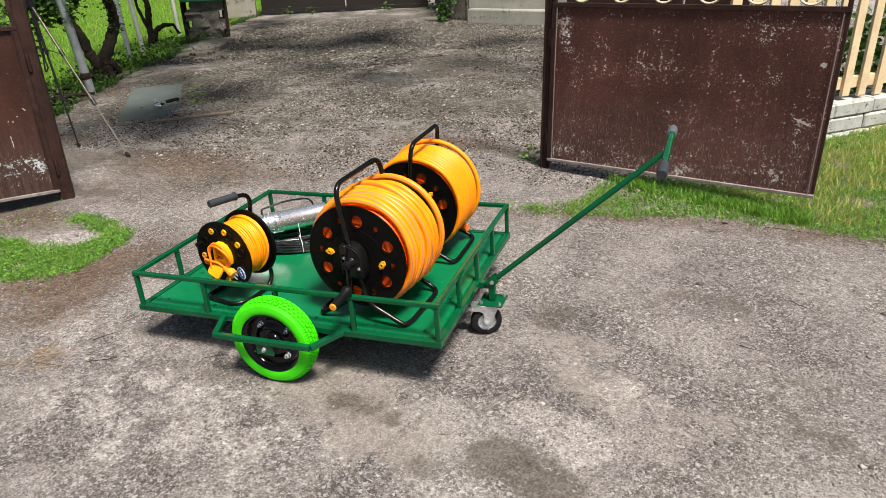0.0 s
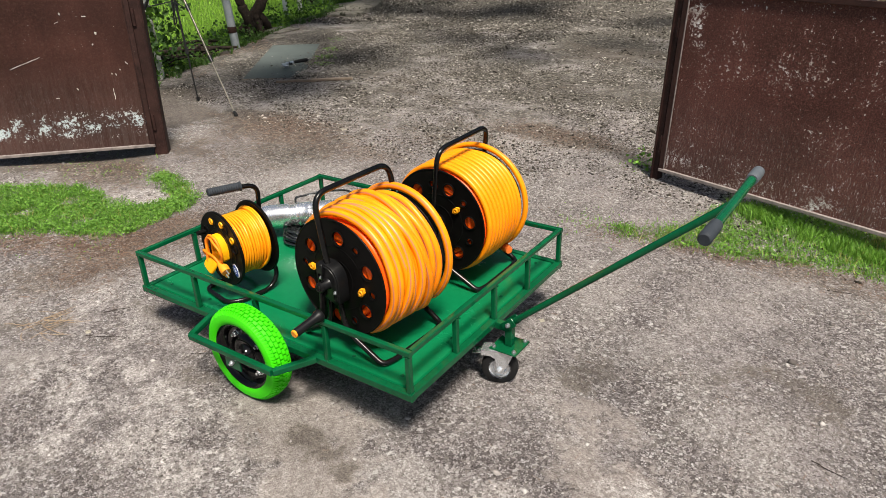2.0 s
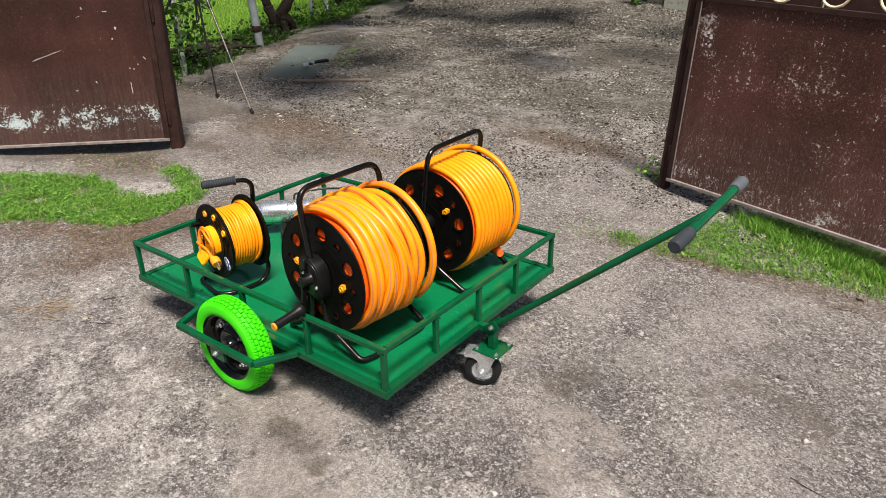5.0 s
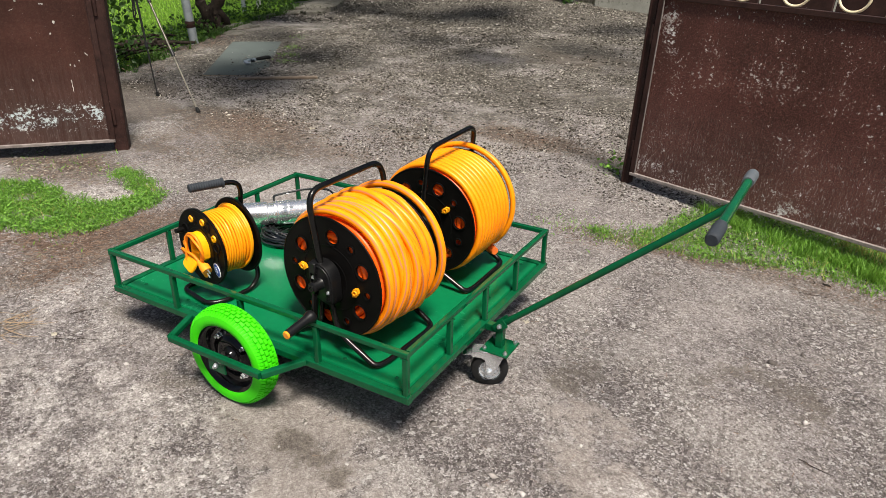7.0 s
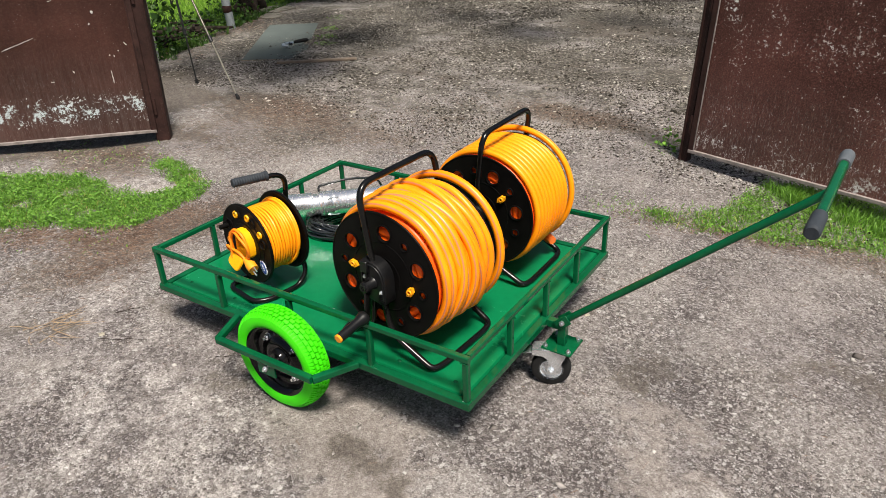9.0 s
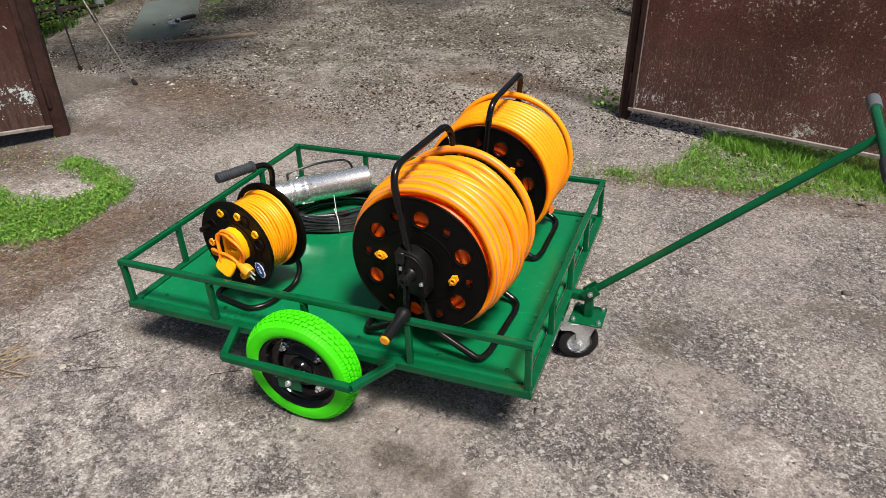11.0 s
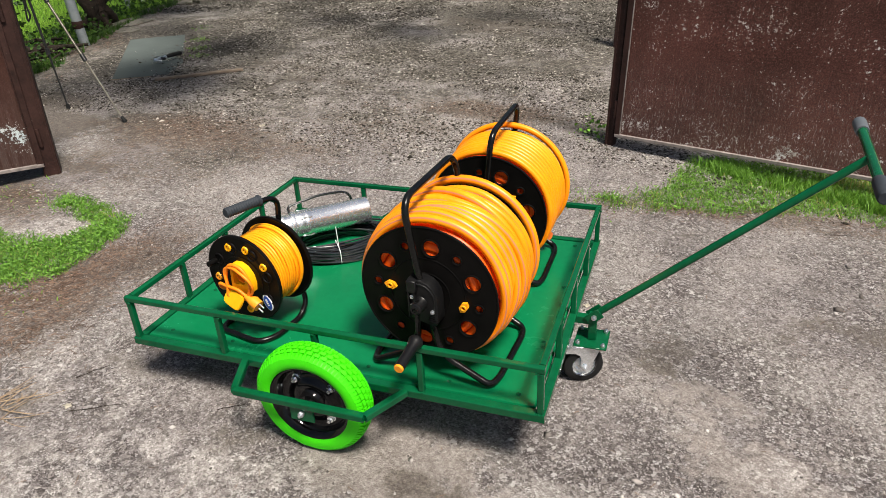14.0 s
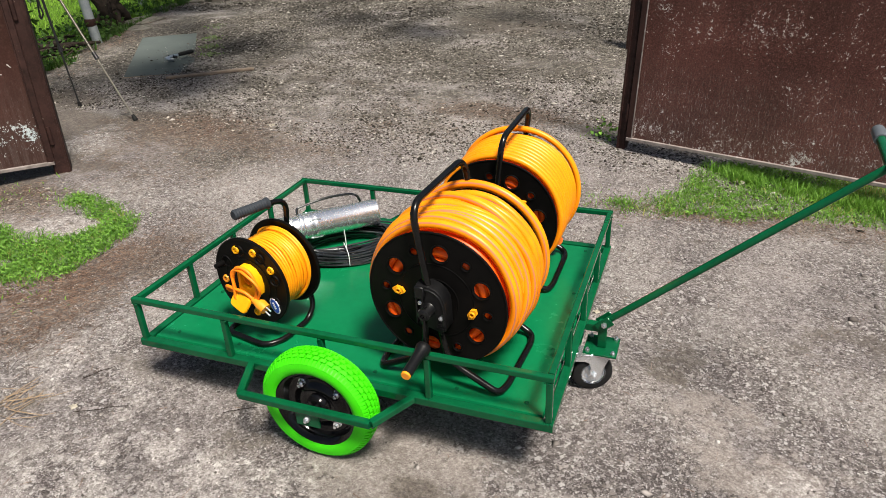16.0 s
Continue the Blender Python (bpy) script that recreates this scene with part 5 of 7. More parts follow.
# ---- submersible pump and its coiled lead ----
def pump(m):
    ob = thing("submersible_pump", m, "polished stainless steel submersible pump lying on a cable coil", "pump")
    bm = bmesh.new()
    r, ln = 0.049, 0.445
    lathe(bm, [(0.0, 0.0), (0.036, 0.0), (r - 0.001, 0.003), (r, 0.007), (r, 0.235), (r + 0.0015, 0.237), (r + 0.0015, 0.252), (r, 0.254), (r, 0.285)], 48)
    part("motor_jacket", bm, STEEL, ob)
    bm = bmesh.new()
    lathe(bm, [(r, 0.285), (r + 0.002, 0.288), (r + 0.002, 0.300), (0.043, 0.304), (0.043, 0.325), (r, 0.330), (r, ln - 0.012), (r - 0.004, ln - 0.003), (r - 0.010, ln), (0.030, ln), (0.028, ln + 0.016), (0.0, ln + 0.016)], 48)
    part("pump_stage", bm, STEEL, ob)
    for k in range(4):
        a = radians(45 + 90 * k)
        bm = bmesh.new()
        tube(bm, [(r * math.cos(a), 0.225, r * math.sin(a)), (r * math.cos(a), 0.262, r * math.sin(a))], 0.004, 8)
        bolt(bm, (r * math.cos(a), 0.262, r * math.sin(a)), (0, 1, 0), 0.006, 0.005)
        part("clamp_bolt", bm, ZINC, ob)
    bm = bmesh.new()
    tube(bm, fillet([(0.01, 0.30, r - 0.004), (0.02, 0.30, r + 0.020), (0.035, 0.18, r + 0.034), (0.055, 0.06, r + 0.020), (0.09, 0.03, -0.01), (0.10, 0.1, -0.06)], 0.04, 8), 0.0046, 8)
    part("power_lead", bm, CABLE_BLACK, ob, "black power lead")
    return ob


# local y runs from the bare end towards the outlet
pump_dir = V(-0.72, -0.69, 0.0)
pump(W @ pose(-0.858, 0.846, DECK_Z + 0.098, 0, 0, math.degrees(math.atan2(-pump_dir.x, pump_dir.y))))


def cable_coil(m):
    ob = thing("cable_coil", m, "black cable coil bound with a white tie on the deck", "cable coil")
    rr = random.Random(11)
    for k in range(52):
        bm = bmesh.new()
        a0, a1 = rr.uniform(0.140, 0.215), rr.uniform(0.066, 0.145)
        z = 0.005 + (k // 11) * 0.010 + rr.uniform(0, 0.003)
        dx, dy, tw = rr.uniform(-0.008, 0.008), rr.uniform(-0.008, 0.008), rr.uniform(-0.22, 0.22)
        pts = []
        for i in range(56):
            a = 2 * math.pi * i / 56
            x, y = a0 * math.cos(a), a1 * math.sin(a)
            pts.append(Vector((x * math.cos(tw) - y * math.sin(tw) + dx, x * math.sin(tw) + y * math.cos(tw) + dy, max(0.005, z + 0.006 * math.sin(2 * a + k)))))
        sweep(bm, pts, ring_profile(0.0038, 7), closed=True)
        part("loop", bm, CABLE_BLACK, ob)
    bm = bmesh.new()
    tube(bm, fillet([(-0.015, -0.152, 0.003), (-0.015, -0.152, 0.056), (-0.015, -0.05, 0.056), (-0.015, -0.05, 0.003)], 0.012, 4, closed=True), 0.0016, 6, closed=True)
    tube(bm, [(-0.015, -0.12, 0.054), (-0.015, -0.118, 0.09), (-0.016, -0.116, 0.135)], 0.0016, 6)
    part("tie", bm, WHITE_LABEL, ob, "white plastic tie")
    return ob


cable_coil(W @ pose(-0.925, 0.70, DECK_Z, 0, 0, 38))


# ---- gates ----
def gate_leaf(name, m, length, zb, zt, paint, label, flip, worn=(), marks=()):
    """A leaf of sheet steel in an angle frame; local x runs from the hinge, y is the face's depth. zb, zt: heights of bottom and top at both ends."""
    g = thing(name, m, label, "gate")
    bm = bmesh.new()
    n, k = 30, 18
    rows = []
    for j in range(k + 1):
        row = []
        for i in range(n + 1):
            u, v = i / n, j / k
            z0, z1 = zb[0] + (zb[1] - zb[0]) * u, zt[0] + (zt[1] - zt[0]) * u
            y = 0.006 * noise.noise(Vector((u * 3, v * 2.2, len(label)))) * (4 * u * (1 - u)) ** 0.5 * (4 * v * (1 - v)) ** 0.5
            row.append(bm.verts.new((0.02 + (length - 0.04) * u, y, z0 + (z1 - z0) * v)))
        rows.append(row)
    for j in range(k):
        for i in range(n):
            bm.faces.new((rows[j][i], rows[j][i + 1], rows[j + 1][i + 1], rows[j + 1][i]))
    got = bmesh.ops.extrude_face_region(bm, geom=list(bm.faces))["geom"]
    for e in got:
        if isinstance(e, bmesh.types.BMVert):
            e.co.y += 0.003 * flip
    sheet = part("sheet", bm, paint, g, "rust-brown enamelled sheet with flaked paint")
    co = np.array([v.co[:] for v in sheet.data.vertices])
    f = np.zeros(len(co))
    for wx, wz, rx, rz, amount in worn:
        f = np.maximum(f, amount * np.exp(-((co[:, 0] - wx) / rx) ** 2 - ((co[:, 2] - wz) / rz) ** 2))
    sheet.data.attributes.new("wear", "FLOAT", "POINT").data.foreach_set("value", f.astype(np.float32))
    y = 0.012 * flip
    for nm, a, b, w, h, material in (
        ("bottom_bar", (0, 0, zb[0]), (length, 0, zb[1]), 0.034, 0.018, GATE_LIP),
        ("hinge_stile", (0.012, 0, zb[0] + 0.009), (0.012, 0, zt[0] - 0.012), 0.03, 0.026, GATE_FRAME),
        ("top_bar", (0, 0, zt[0]), (length, 0, zt[1]), 0.03, 0.026, GATE_FRAME),
        ("lock_stile", (length - 0.012, y, zb[1] + 0.009), (length - 0.012, y, zt[1] - 0.012), 0.02, 0.02, GATE_FRAME)):
        bm = bmesh.new()
        beam(bm, a, b, w, h, 0.002, up=(0, 0, 1) if abs(a[2] - b[2]) < 0.3 else (0, 1, 0))
        part(nm, bm, material, g, "worn brown bar")
    # thin worn edges of the angle frame on the outer side
    for x in (0.031, length - 0.030):
        u = x / length
        bm = bmesh.new()
        beam(bm, (x, -flip * 0.011, zb[0] + (zb[1] - zb[0]) * u + 0.010), (x, -flip * 0.011, zt[0] + (zt[1] - zt[0]) * u - 0.014), 0.006, 0.005, 0.001, up=(0, 1, 0))
        part("frame_edge", bm, GATE_LIP if flip > 0 else GATE_FRAME, g, "worn frame edge")

    def relief(x, z):
        u = x / length
        z0, z1 = zb[0] + (zb[1] - zb[0]) * u, zt[0] + (zt[1] - zt[0]) * u
        v = (z - z0) / (z1 - z0)
        return 0.006 * noise.noise(Vector((u * 3, v * 2.2, len(label)))) * (4 * u * (1 - u)) ** 0.5 * (4 * v * (1 - v)) ** 0.5

    # long scratches and larger flakes down to the primer
    rr = random.Random(len(label))
    for x0, z0, x1, z1, w in marks:
        bm = bmesh.new()
        n = 8
        pts = [(x0 + (x1 - x0) * k / n + rr.uniform(-0.0015, 0.0015), z0 + (z1 - z0) * k / n + rr.uniform(-0.0015, 0.0015)) for k in range(n + 1)]
        sweep(bm, [(x, relief(x, z) - flip * 0.0006, z) for x, z in pts], box_profile(w, 0.0016, 0.0004), up=(0, 1, 0), scales=[0.3] + [rr.uniform(0.6, 1.2) for _ in range(n - 1)] + [0.3])
        part("scratch", bm, PRIMER, sheet, "pale scratch in the paint")
    # ornamental band of rings under a slim upper bar
    top = (zt[0] + 0.17, zt[1] + 0.17)
    bm = bmesh.new()
    beam(bm, (0, 0, top[0]), (length, 0, top[1]), 0.022, 0.022, 0.002)
    part("upper_bar", bm, GATE_FRAME, g)
    for x in (0.012, length - 0.012):
        bm = bmesh.new()
        z = zt[0] + (zt[1] - zt[0]) * x / length
        beam(bm, (x, 0, z + 0.013), (x, 0, z + 0.16), 0.022, 0.022, 0.002, up=(0, 1, 0))
        part("stub_post", bm, GATE_FRAME, g)
    count = 6
    for k in range(count):
        x = length * (k + 0.75) / (count + 0.5)
        z = zt[0] + (zt[1] - zt[0]) * x / length + 0.085
        bm = bmesh.new()
        tube(bm, [(x + 0.066 * math.cos(radians(a)), 0, z + 0.066 * math.sin(radians(a))) for a in range(0, 360, 12)], 0.0065, 8, closed=True)
        part("ring", bm, CREAM, g, "cream-painted iron ring")
    for k in range(2):
        z = zb[0] + (0.15, 0.8)[k] * (zt[0] - zb[0])
        bm = bmesh.new()
        tube(bm, [(-0.014, 0, z - 0.05), (-0.014, 0, z + 0.05)], 0.011, 12)
        part("hinge", bm, GATE_FRAME, g)
    return g


def heading(dx, dy):
    return math.degrees(math.atan2(dy, dx))


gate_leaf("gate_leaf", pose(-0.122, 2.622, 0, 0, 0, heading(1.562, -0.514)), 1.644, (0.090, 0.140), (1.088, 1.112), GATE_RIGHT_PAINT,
          "open brown sheet-steel gate leaf with speckled paint above rough grass", 1,
          ((0.07, 0.97, 0.06, 0.10, 0.9), (0.10, 0.84, 0.07, 0.06, 0.6), (1.50, 0.52, 0.08, 0.07, 0.7), (1.44, 0.24, 0.10, 0.09, 0.5), (1.52, 0.36, 0.08, 0.2, 0.6), (0.75, 0.85, 0.16, 0.12, 0.15), (0.32, 0.86, 0.12, 0.05, 0.35), (1.45, 0.22, 0.12, 0.10, 0.75), (1.5, 0.62, 0.06, 0.08, 0.5),
           (1.3, 0.98, 0.12, 0.06, 0.3), (0.5, 0.9, 0.1, 0.1, 0.3), (0.15, 0.15, 0.25, 0.06, 0.6), (0.9, 0.2, 0.5, 0.07, 0.3)),
          ((1.470, 0.555, 1.560, 0.520, 0.010), (1.490, 0.540, 1.530, 0.535, 0.012), (1.555, 0.845, 1.580, 0.835, 0.028), (0.45, 1.045, 0.452, 1.03, 0.006)))
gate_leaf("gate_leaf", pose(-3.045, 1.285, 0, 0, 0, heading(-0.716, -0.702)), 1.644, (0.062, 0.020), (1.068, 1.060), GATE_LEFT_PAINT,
          "open brown sheet-steel gate leaf with pale flaking along its foot", -1, (),
          ((0.750, 0.580, 0.565, 0.648, 0.004), (0.186, 0.446, 0.184, 0.370, 0.005), (0.220, 0.787, 0.221, 0.770, 0.010), (0.249, 0.719, 0.249, 0.711, 0.008), (0.280, 0.878, 0.255, 0.879, 0.006),
           (0.397, 0.898, 0.399, 0.890, 0.010), (0.085, 0.605, 0.070, 0.588, 0.006), (0.152, 0.534, 0.151, 0.524, 0.007), (0.176, 0.537, 0.174, 0.531, 0.007), (0.124, 0.561, 0.121, 0.556, 0.007),
           (0.440, 0.842, 0.415, 0.850, 0.003), (0.530, 0.396, 0.510, 0.393, 0.004), (0.397, 0.455, 0.390, 0.440, 0.006)))


def gate_post(x, y, w, turn, tall):
    bm = bmesh.new()
    h0 = height(x, y)
    sweep(bm, [(0, 0, -0.15), (0, 0, tall)], box_profile(w, w, 0.006), up=(1, 0, 0))
    for s in (-1, 1):
        beam(bm, (s * w * 0.36, -w / 2 - 0.003, -0.1), (s * w * 0.36, -w / 2 - 0.003, tall - 0.02), 0.012, 0.008, 0.002, up=(0, 1, 0))
    solo("gate_post", bm, GATE_FRAME, "square brown steel gate post with worn paint", "post", pose(x, y, h0, 0, 0, turn), "gate posts")


gate_post(-0.148, 2.664, 0.05, -18, 1.62)
gate_post(-3.055, 1.335, 0.085, 44, 1.62)


# ---- tripod, board, stick and tool in the yard ----
def on_ground(x, y, dz=0.0):
    return V(x, y, height(x, y) + dz)


def tripod():
    apex = V(-4.04, 2.30, 1.12)
    tp = thing("tripod", Matrix.Identity(4), "camera tripod with bronze and black legs standing on the yard", "tripod")
    feet = [on_ground(-3.29, 2.165), on_ground(-3.905, 2.295), on_ground(-4.62, 1.92)]
    for k, f in enumerate(feet):
        d = apex - f
        bm = bmesh.new()
        tube(bm, [f + d * 0.02, f + d * 0.36], 0.0065, 10)
        leg = part("leg", bm, TRIPOD_BRONZE if k == 0 else TRIPOD_BLACK, tp, "bronze tube leg" if k == 0 else "black tube leg")
        bm = bmesh.new()
        tube(bm, [f + d * 0.36, f + d * 0.68], 0.0085, 10)
        tube(bm, [f + d * 0.68, apex], 0.0105, 10)
        part("leg_section", bm, TRIPOD_BRONZE if k == 0 else TRIPOD_BLACK, leg)
        for u in (0.36, 0.68):
            bm = bmesh.new()
            tube(bm, [f + d * (u - 0.018), f + d * (u + 0.018)], 0.015, 10, scales=[1, 0.9])
            part("leg_clamp", bm, TRIPOD_BLACK, leg)
        bm = bmesh.new()
        tube(bm, [f + V(0, 0, 0.0), f + V(0, 0, 0.006), f + d * 0.03], 0.016, 12, scales=[0.9, 1.0, 0.6])
        part("rubber_foot", bm, RUBBER, leg)
    hub = apex + V(0, 0, -0.33)
    for f in feet:
        q = apex + (f - apex) * 0.33
        bm = bmesh.new()
        tube(bm, [V(apex.x, apex.y, hub.z), q], 0.004, 8)
        part("brace", bm, TRIPOD_BLACK, tp)
    bm = bmesh.new()
    tube(bm, [V(apex.x, apex.y, 0.70), V(apex.x, apex.y, 1.35)], 0.0105, 12)
    part("centre_column", bm, TRIPOD_BLACK, tp)
    bm = bmesh.new()
    tube(bm, [apex + V(0, 0, -0.03), apex + V(0, 0, 0.05)], 0.032, 14)
    part("collar", bm, TRIPOD_BLACK, tp)
    bm = bmesh.new()
    tube(bm, fillet([V(apex.x, apex.y, 0.72), V(apex.x + 0.02, apex.y, 0.64), V(apex.x - 0.02, apex.y, 0.60), V(apex.x - 0.01, apex.y, 0.70)], 0.02, 5), 0.006, 8)
    part("strap", bm, TRIPOD_BLACK, tp)


tripod()

# flat sheet of grey-green board
corners = [(-4.165, 3.005), (-3.735, 3.335), (-4.625, 4.53), (-4.985, 4.165)]
bm = bmesh.new()
grid = []
for j in range(13):
    row = []
    for i in range(7):
        u, v = i / 6, j / 12
        x = (corners[0][0] * (1 - u) + corners[1][0] * u) * (1 - v) + (corners[3][0] * (1 - u) + corners[2][0] * u) * v
        y = (corners[0][1] * (1 - u) + corners[1][1] * u) * (1 - v) + (corners[3][1] * (1 - u) + corners[2][1] * u) * v
        row.append(bm.verts.new((x, y, 0.030 + 0.047 * v + 0.003 * noise.noise(V(u * 2, v * 2, 5)))))
    grid.append(row)
for j in range(12):
    for i in range(6):
        bm.faces.new((grid[j][i], grid[j][i + 1], grid[j + 1][i + 1], grid[j + 1][i]))
for e in bmesh.ops.extrude_face_region(bm, geom=list(bm.faces))["geom"]:
    if isinstance(e, bmesh.types.BMVert):
        e.co.z -= 0.016
board = solo("board", bm, BOARD, "grey-green board with a worn brown edge lying on the yard", "board")
bm = bmesh.new()
beam(bm, V(-4.172, 2.999, 0.018), V(-3.742, 3.329, 0.018), 0.016, 0.022, 0.002)
part("edge_strip", bm, WOOD_OLD, board, "worn brown wooden edge strip")

bm = bmesh.new()
a, b = on_ground(-3.80, 3.075, 0.014), on_ground(-3.26, 3.51, 0.014)
beam(bm, a, b, 0.045, 0.02, 0.004)
bmesh.ops.subdivide_edges(bm, edges=[e for e in bm.edges if e.calc_length() > 0.3], cuts=8)
for v in bm.verts:
    v.co += Vector((0, 0, 0.004 * noise.noise(v.co * 9))) + Vector((0.003, 0.003, 0)) * noise.noise(v.co * 14)
solo("wooden_lath", bm, WOOD_OLD, "weathered grey-brown wooden lath lying on the ground", "wood")

tool = thing("spray_gun", Matrix.Translation(on_ground(-4.085, 3.585, 0.046)) @ Matrix.Rotation(radians(79), 4, "Z") @ Matrix.Scale(1.1, 4), "small chrome spray gun with a black handle lying on the board", "tool")
bm = bmesh.new()
tube(bm, [(-0.12, 0, 0.0), (-0.07, 0, 0.004), (0.0, 0, 0.006)], 0.014, 12, scales=[0.9, 1.0, 0.8])
part("body", bm, ZINC, tool)
bm = bmesh.new()
tube(bm, fillet([(-0.11, 0, 0), (-0.13, -0.04, 0), (-0.10, -0.07, 0)], 0.03, 5), 0.010, 10)
part("nozzle", bm, ZINC, tool)
bm = bmesh.new()
tube(bm, [(-0.05, -0.045, 0.004), (-0.05, 0.045, 0.004)], 0.011, 10)
part("valve", bm, TRIPOD_BLACK, tool)
bm = bmesh.new()
tube(bm, [(0.0, 0, 0.006), (0.03, 0, 0.008), (0.14, 0.01, 0.006), (0.16, 0.012, 0.004)], 0.015, 12, scales=[0.7, 1.0, 1.15, 0.8])
part("handle", bm, RUBBER, tool, "black rubber handle")


# ---- stone edging and slabs ----
def lumpy(bm, centre, size, seed, turn=0.0, cuts=2):
    bmesh.ops.create_cube(bm, size=1)
    bmesh.ops.subdivide_edges(bm, edges=list(bm.edges), cuts=cuts, use_grid_fill=True)
    verts = list(bm.verts)
    c, s = math.cos(turn), math.sin(turn)
    for v in verts:
        p = v.co.copy()
        k = 1 - 0.22 * max(0, p.length - 0.55)
        p = p * k * (1 + 0.22 * noise.noise(p * 2.2 + Vector((seed, seed * 0.7, 0))))
        p = Vector((p.x * size[0], p.y * size[1], p.z * size[2]))
        v.co = Vector((p.x * c - p.y * s, p.x * s + p.y * c, p.z)) + Vector(centre)


def flagstone(bm, x, y, sx, sy, thick, turn, seed):
    """An irregular flat stone, sunk a little into the ground."""
    rr = random.Random(seed)
    n = rr.randint(7, 9)
    rim = []
    for k in range(n):
        a = 2 * math.pi * (k + rr.uniform(-0.25, 0.25)) / n
        q = rr.uniform(0.82, 1.08) / max(abs(math.cos(a)), abs(math.sin(a))) ** 0.7
        px, py = math.cos(a) * q * sx / 2, math.sin(a) * q * sy / 2
        rim.append((x + px * math.cos(turn) - py * math.sin(turn), y + px * math.sin(turn) + py * math.cos(turn)))
    lower = [bm.verts.new((p, q, height(p, q) - 0.03)) for p, q in rim]
    upper = [bm.verts.new((p, q, height(p, q) + thick * rr.uniform(0.5, 0.85))) for p, q in rim]
    inner = [bm.verts.new((x + (p - x) * 0.86, y + (q - y) * 0.86, height(p, q) + thick * rr.uniform(0.85, 1.1))) for p, q in rim]
    mid = bm.verts.new((x, y, height(x, y) + thick * rr.uniform(0.9, 1.1)))
    for k in range(n):
        j = (k + 1) % n
        bm.faces.new((lower[k], lower[j], upper[j], upper[k]))
        bm.faces.new((upper[k], upper[j], inner[j], inner[k]))
        bm.faces.new((inner[k], inner[j], mid))


edging = thing("stone_edging", Matrix.Identity(4), "row of flat rough field stones along the yard's border", "stones", kind="structure")
rr = random.Random(21)
y = 4.4
while y < 9.4:
    step = rr.uniform(0.25, 0.55)
    for lane in (0, 1):
        if rr.random() < (0.15, 0.4)[lane]:
            continue
        bm = bmesh.new()
        flagstone(bm, edge_x(y + step / 2) + 0.05 - lane * 0.3 + rr.uniform(-0.08, 0.08), y + step / 2, rr.uniform(0.24, 0.4), step * 0.98, rr.uniform(0.012, 0.035), rr.uniform(-0.3, 0.3) + 0.25, rr.randint(0, 9999))
        part("stone", bm, STONE, edging)
    y += step
bm = bmesh.new()
flagstone(bm, -5.77, 6.62, 0.46, 0.92, 0.085, 0.42, 5)
solo("stone_slab", bm, STONE, "broken flat stone slab lying on the yard's edge", "stone")
bm = bmesh.new()
flagstone(bm, -5.62, 6.22, 0.3, 0.3, 0.05, 0.1, 9)
solo("stone_slab", bm, STONE, "small flat stone beside the slab", "stone")

# dead wood under the vines
brush = thing("brushwood", Matrix.Identity(4), "heap of dead branches and dry leaves under the vines", "branches")
rr = random.Random(31)
for k in range(30):
    x, y = rr.uniform(-5.75, -4.95), rr.uniform(2.45, 3.75)
    x = min(x, edge_x(y) - 0.38)
    a, ln = rr.uniform(0.9, 2.2), rr.uniform(0.35, 0.75)
    z = height(x, y) + rr.uniform(0.03, 0.14)
    pts = [V(x + (i / 7 - 0.5) * ln * math.cos(a) + rr.uniform(-0.03, 0.03), y + (i / 7 - 0.5) * ln * math.sin(a) + rr.uniform(-0.03, 0.03), z + rr.uniform(-0.02, 0.03)) for i in range(8)]
    bm = bmesh.new()
    r = rr.uniform(0.007, 0.021)
    tube(bm, pts, r, 8, scales=[1.0, 1.0, 0.95, 0.9, 0.85, 0.75, 0.65, 0.5])
    part("branch", bm, BARK, brush)


bm = bmesh.new()
tube(bm, [V(-5.6, 2.6, 0.10), V(-5.45, 2.92, 0.12), V(-5.46, 3.34, 0.11), V(-5.36, 3.62, 0.09), V(-5.22, 3.86, 0.08)], 0.034, 10, scales=[0.8, 1.0, 0.85, 0.7, 0.4])
part("bough", bm, BARK, brush, "long dark fallen bough")


# ---- foliage ----
def leaf_cloud(name, centres, count, size, material, seed, spread=0.16, flat=0.4):
    """Many small folded leaves round a set of points, as one mesh."""
    rr = random.Random(seed)
    verts, faces = [], []
    for _ in range(count):
        c = rr.choice(centres)
        p = V(*c) + V(rr.gauss(0, spread), rr.gauss(0, spread), rr.gauss(0, spread * 0.8))
        s = size * rr.uniform(0.6, 1.3)
        m = Euler((rr.gauss(0, flat), rr.gauss(0, flat), rr.uniform(0, 6.28))).to_matrix()
        base = len(verts)
        shape = [(0, -0.5, 0), (0.42, -0.2, 0.1), (0.36, 0.25, 0.08), (0, 0.6, -0.06), (-0.36, 0.25, 0.08), (-0.42, -0.2, 0.1), (0, 0, -0.02)]
        verts += [p + m @ (V(*q) * s) for q in shape]
        faces += [(base + 6, base + i, base + (i + 1) % 6) for i in range(6)]
    return raw(name, verts, faces, material)


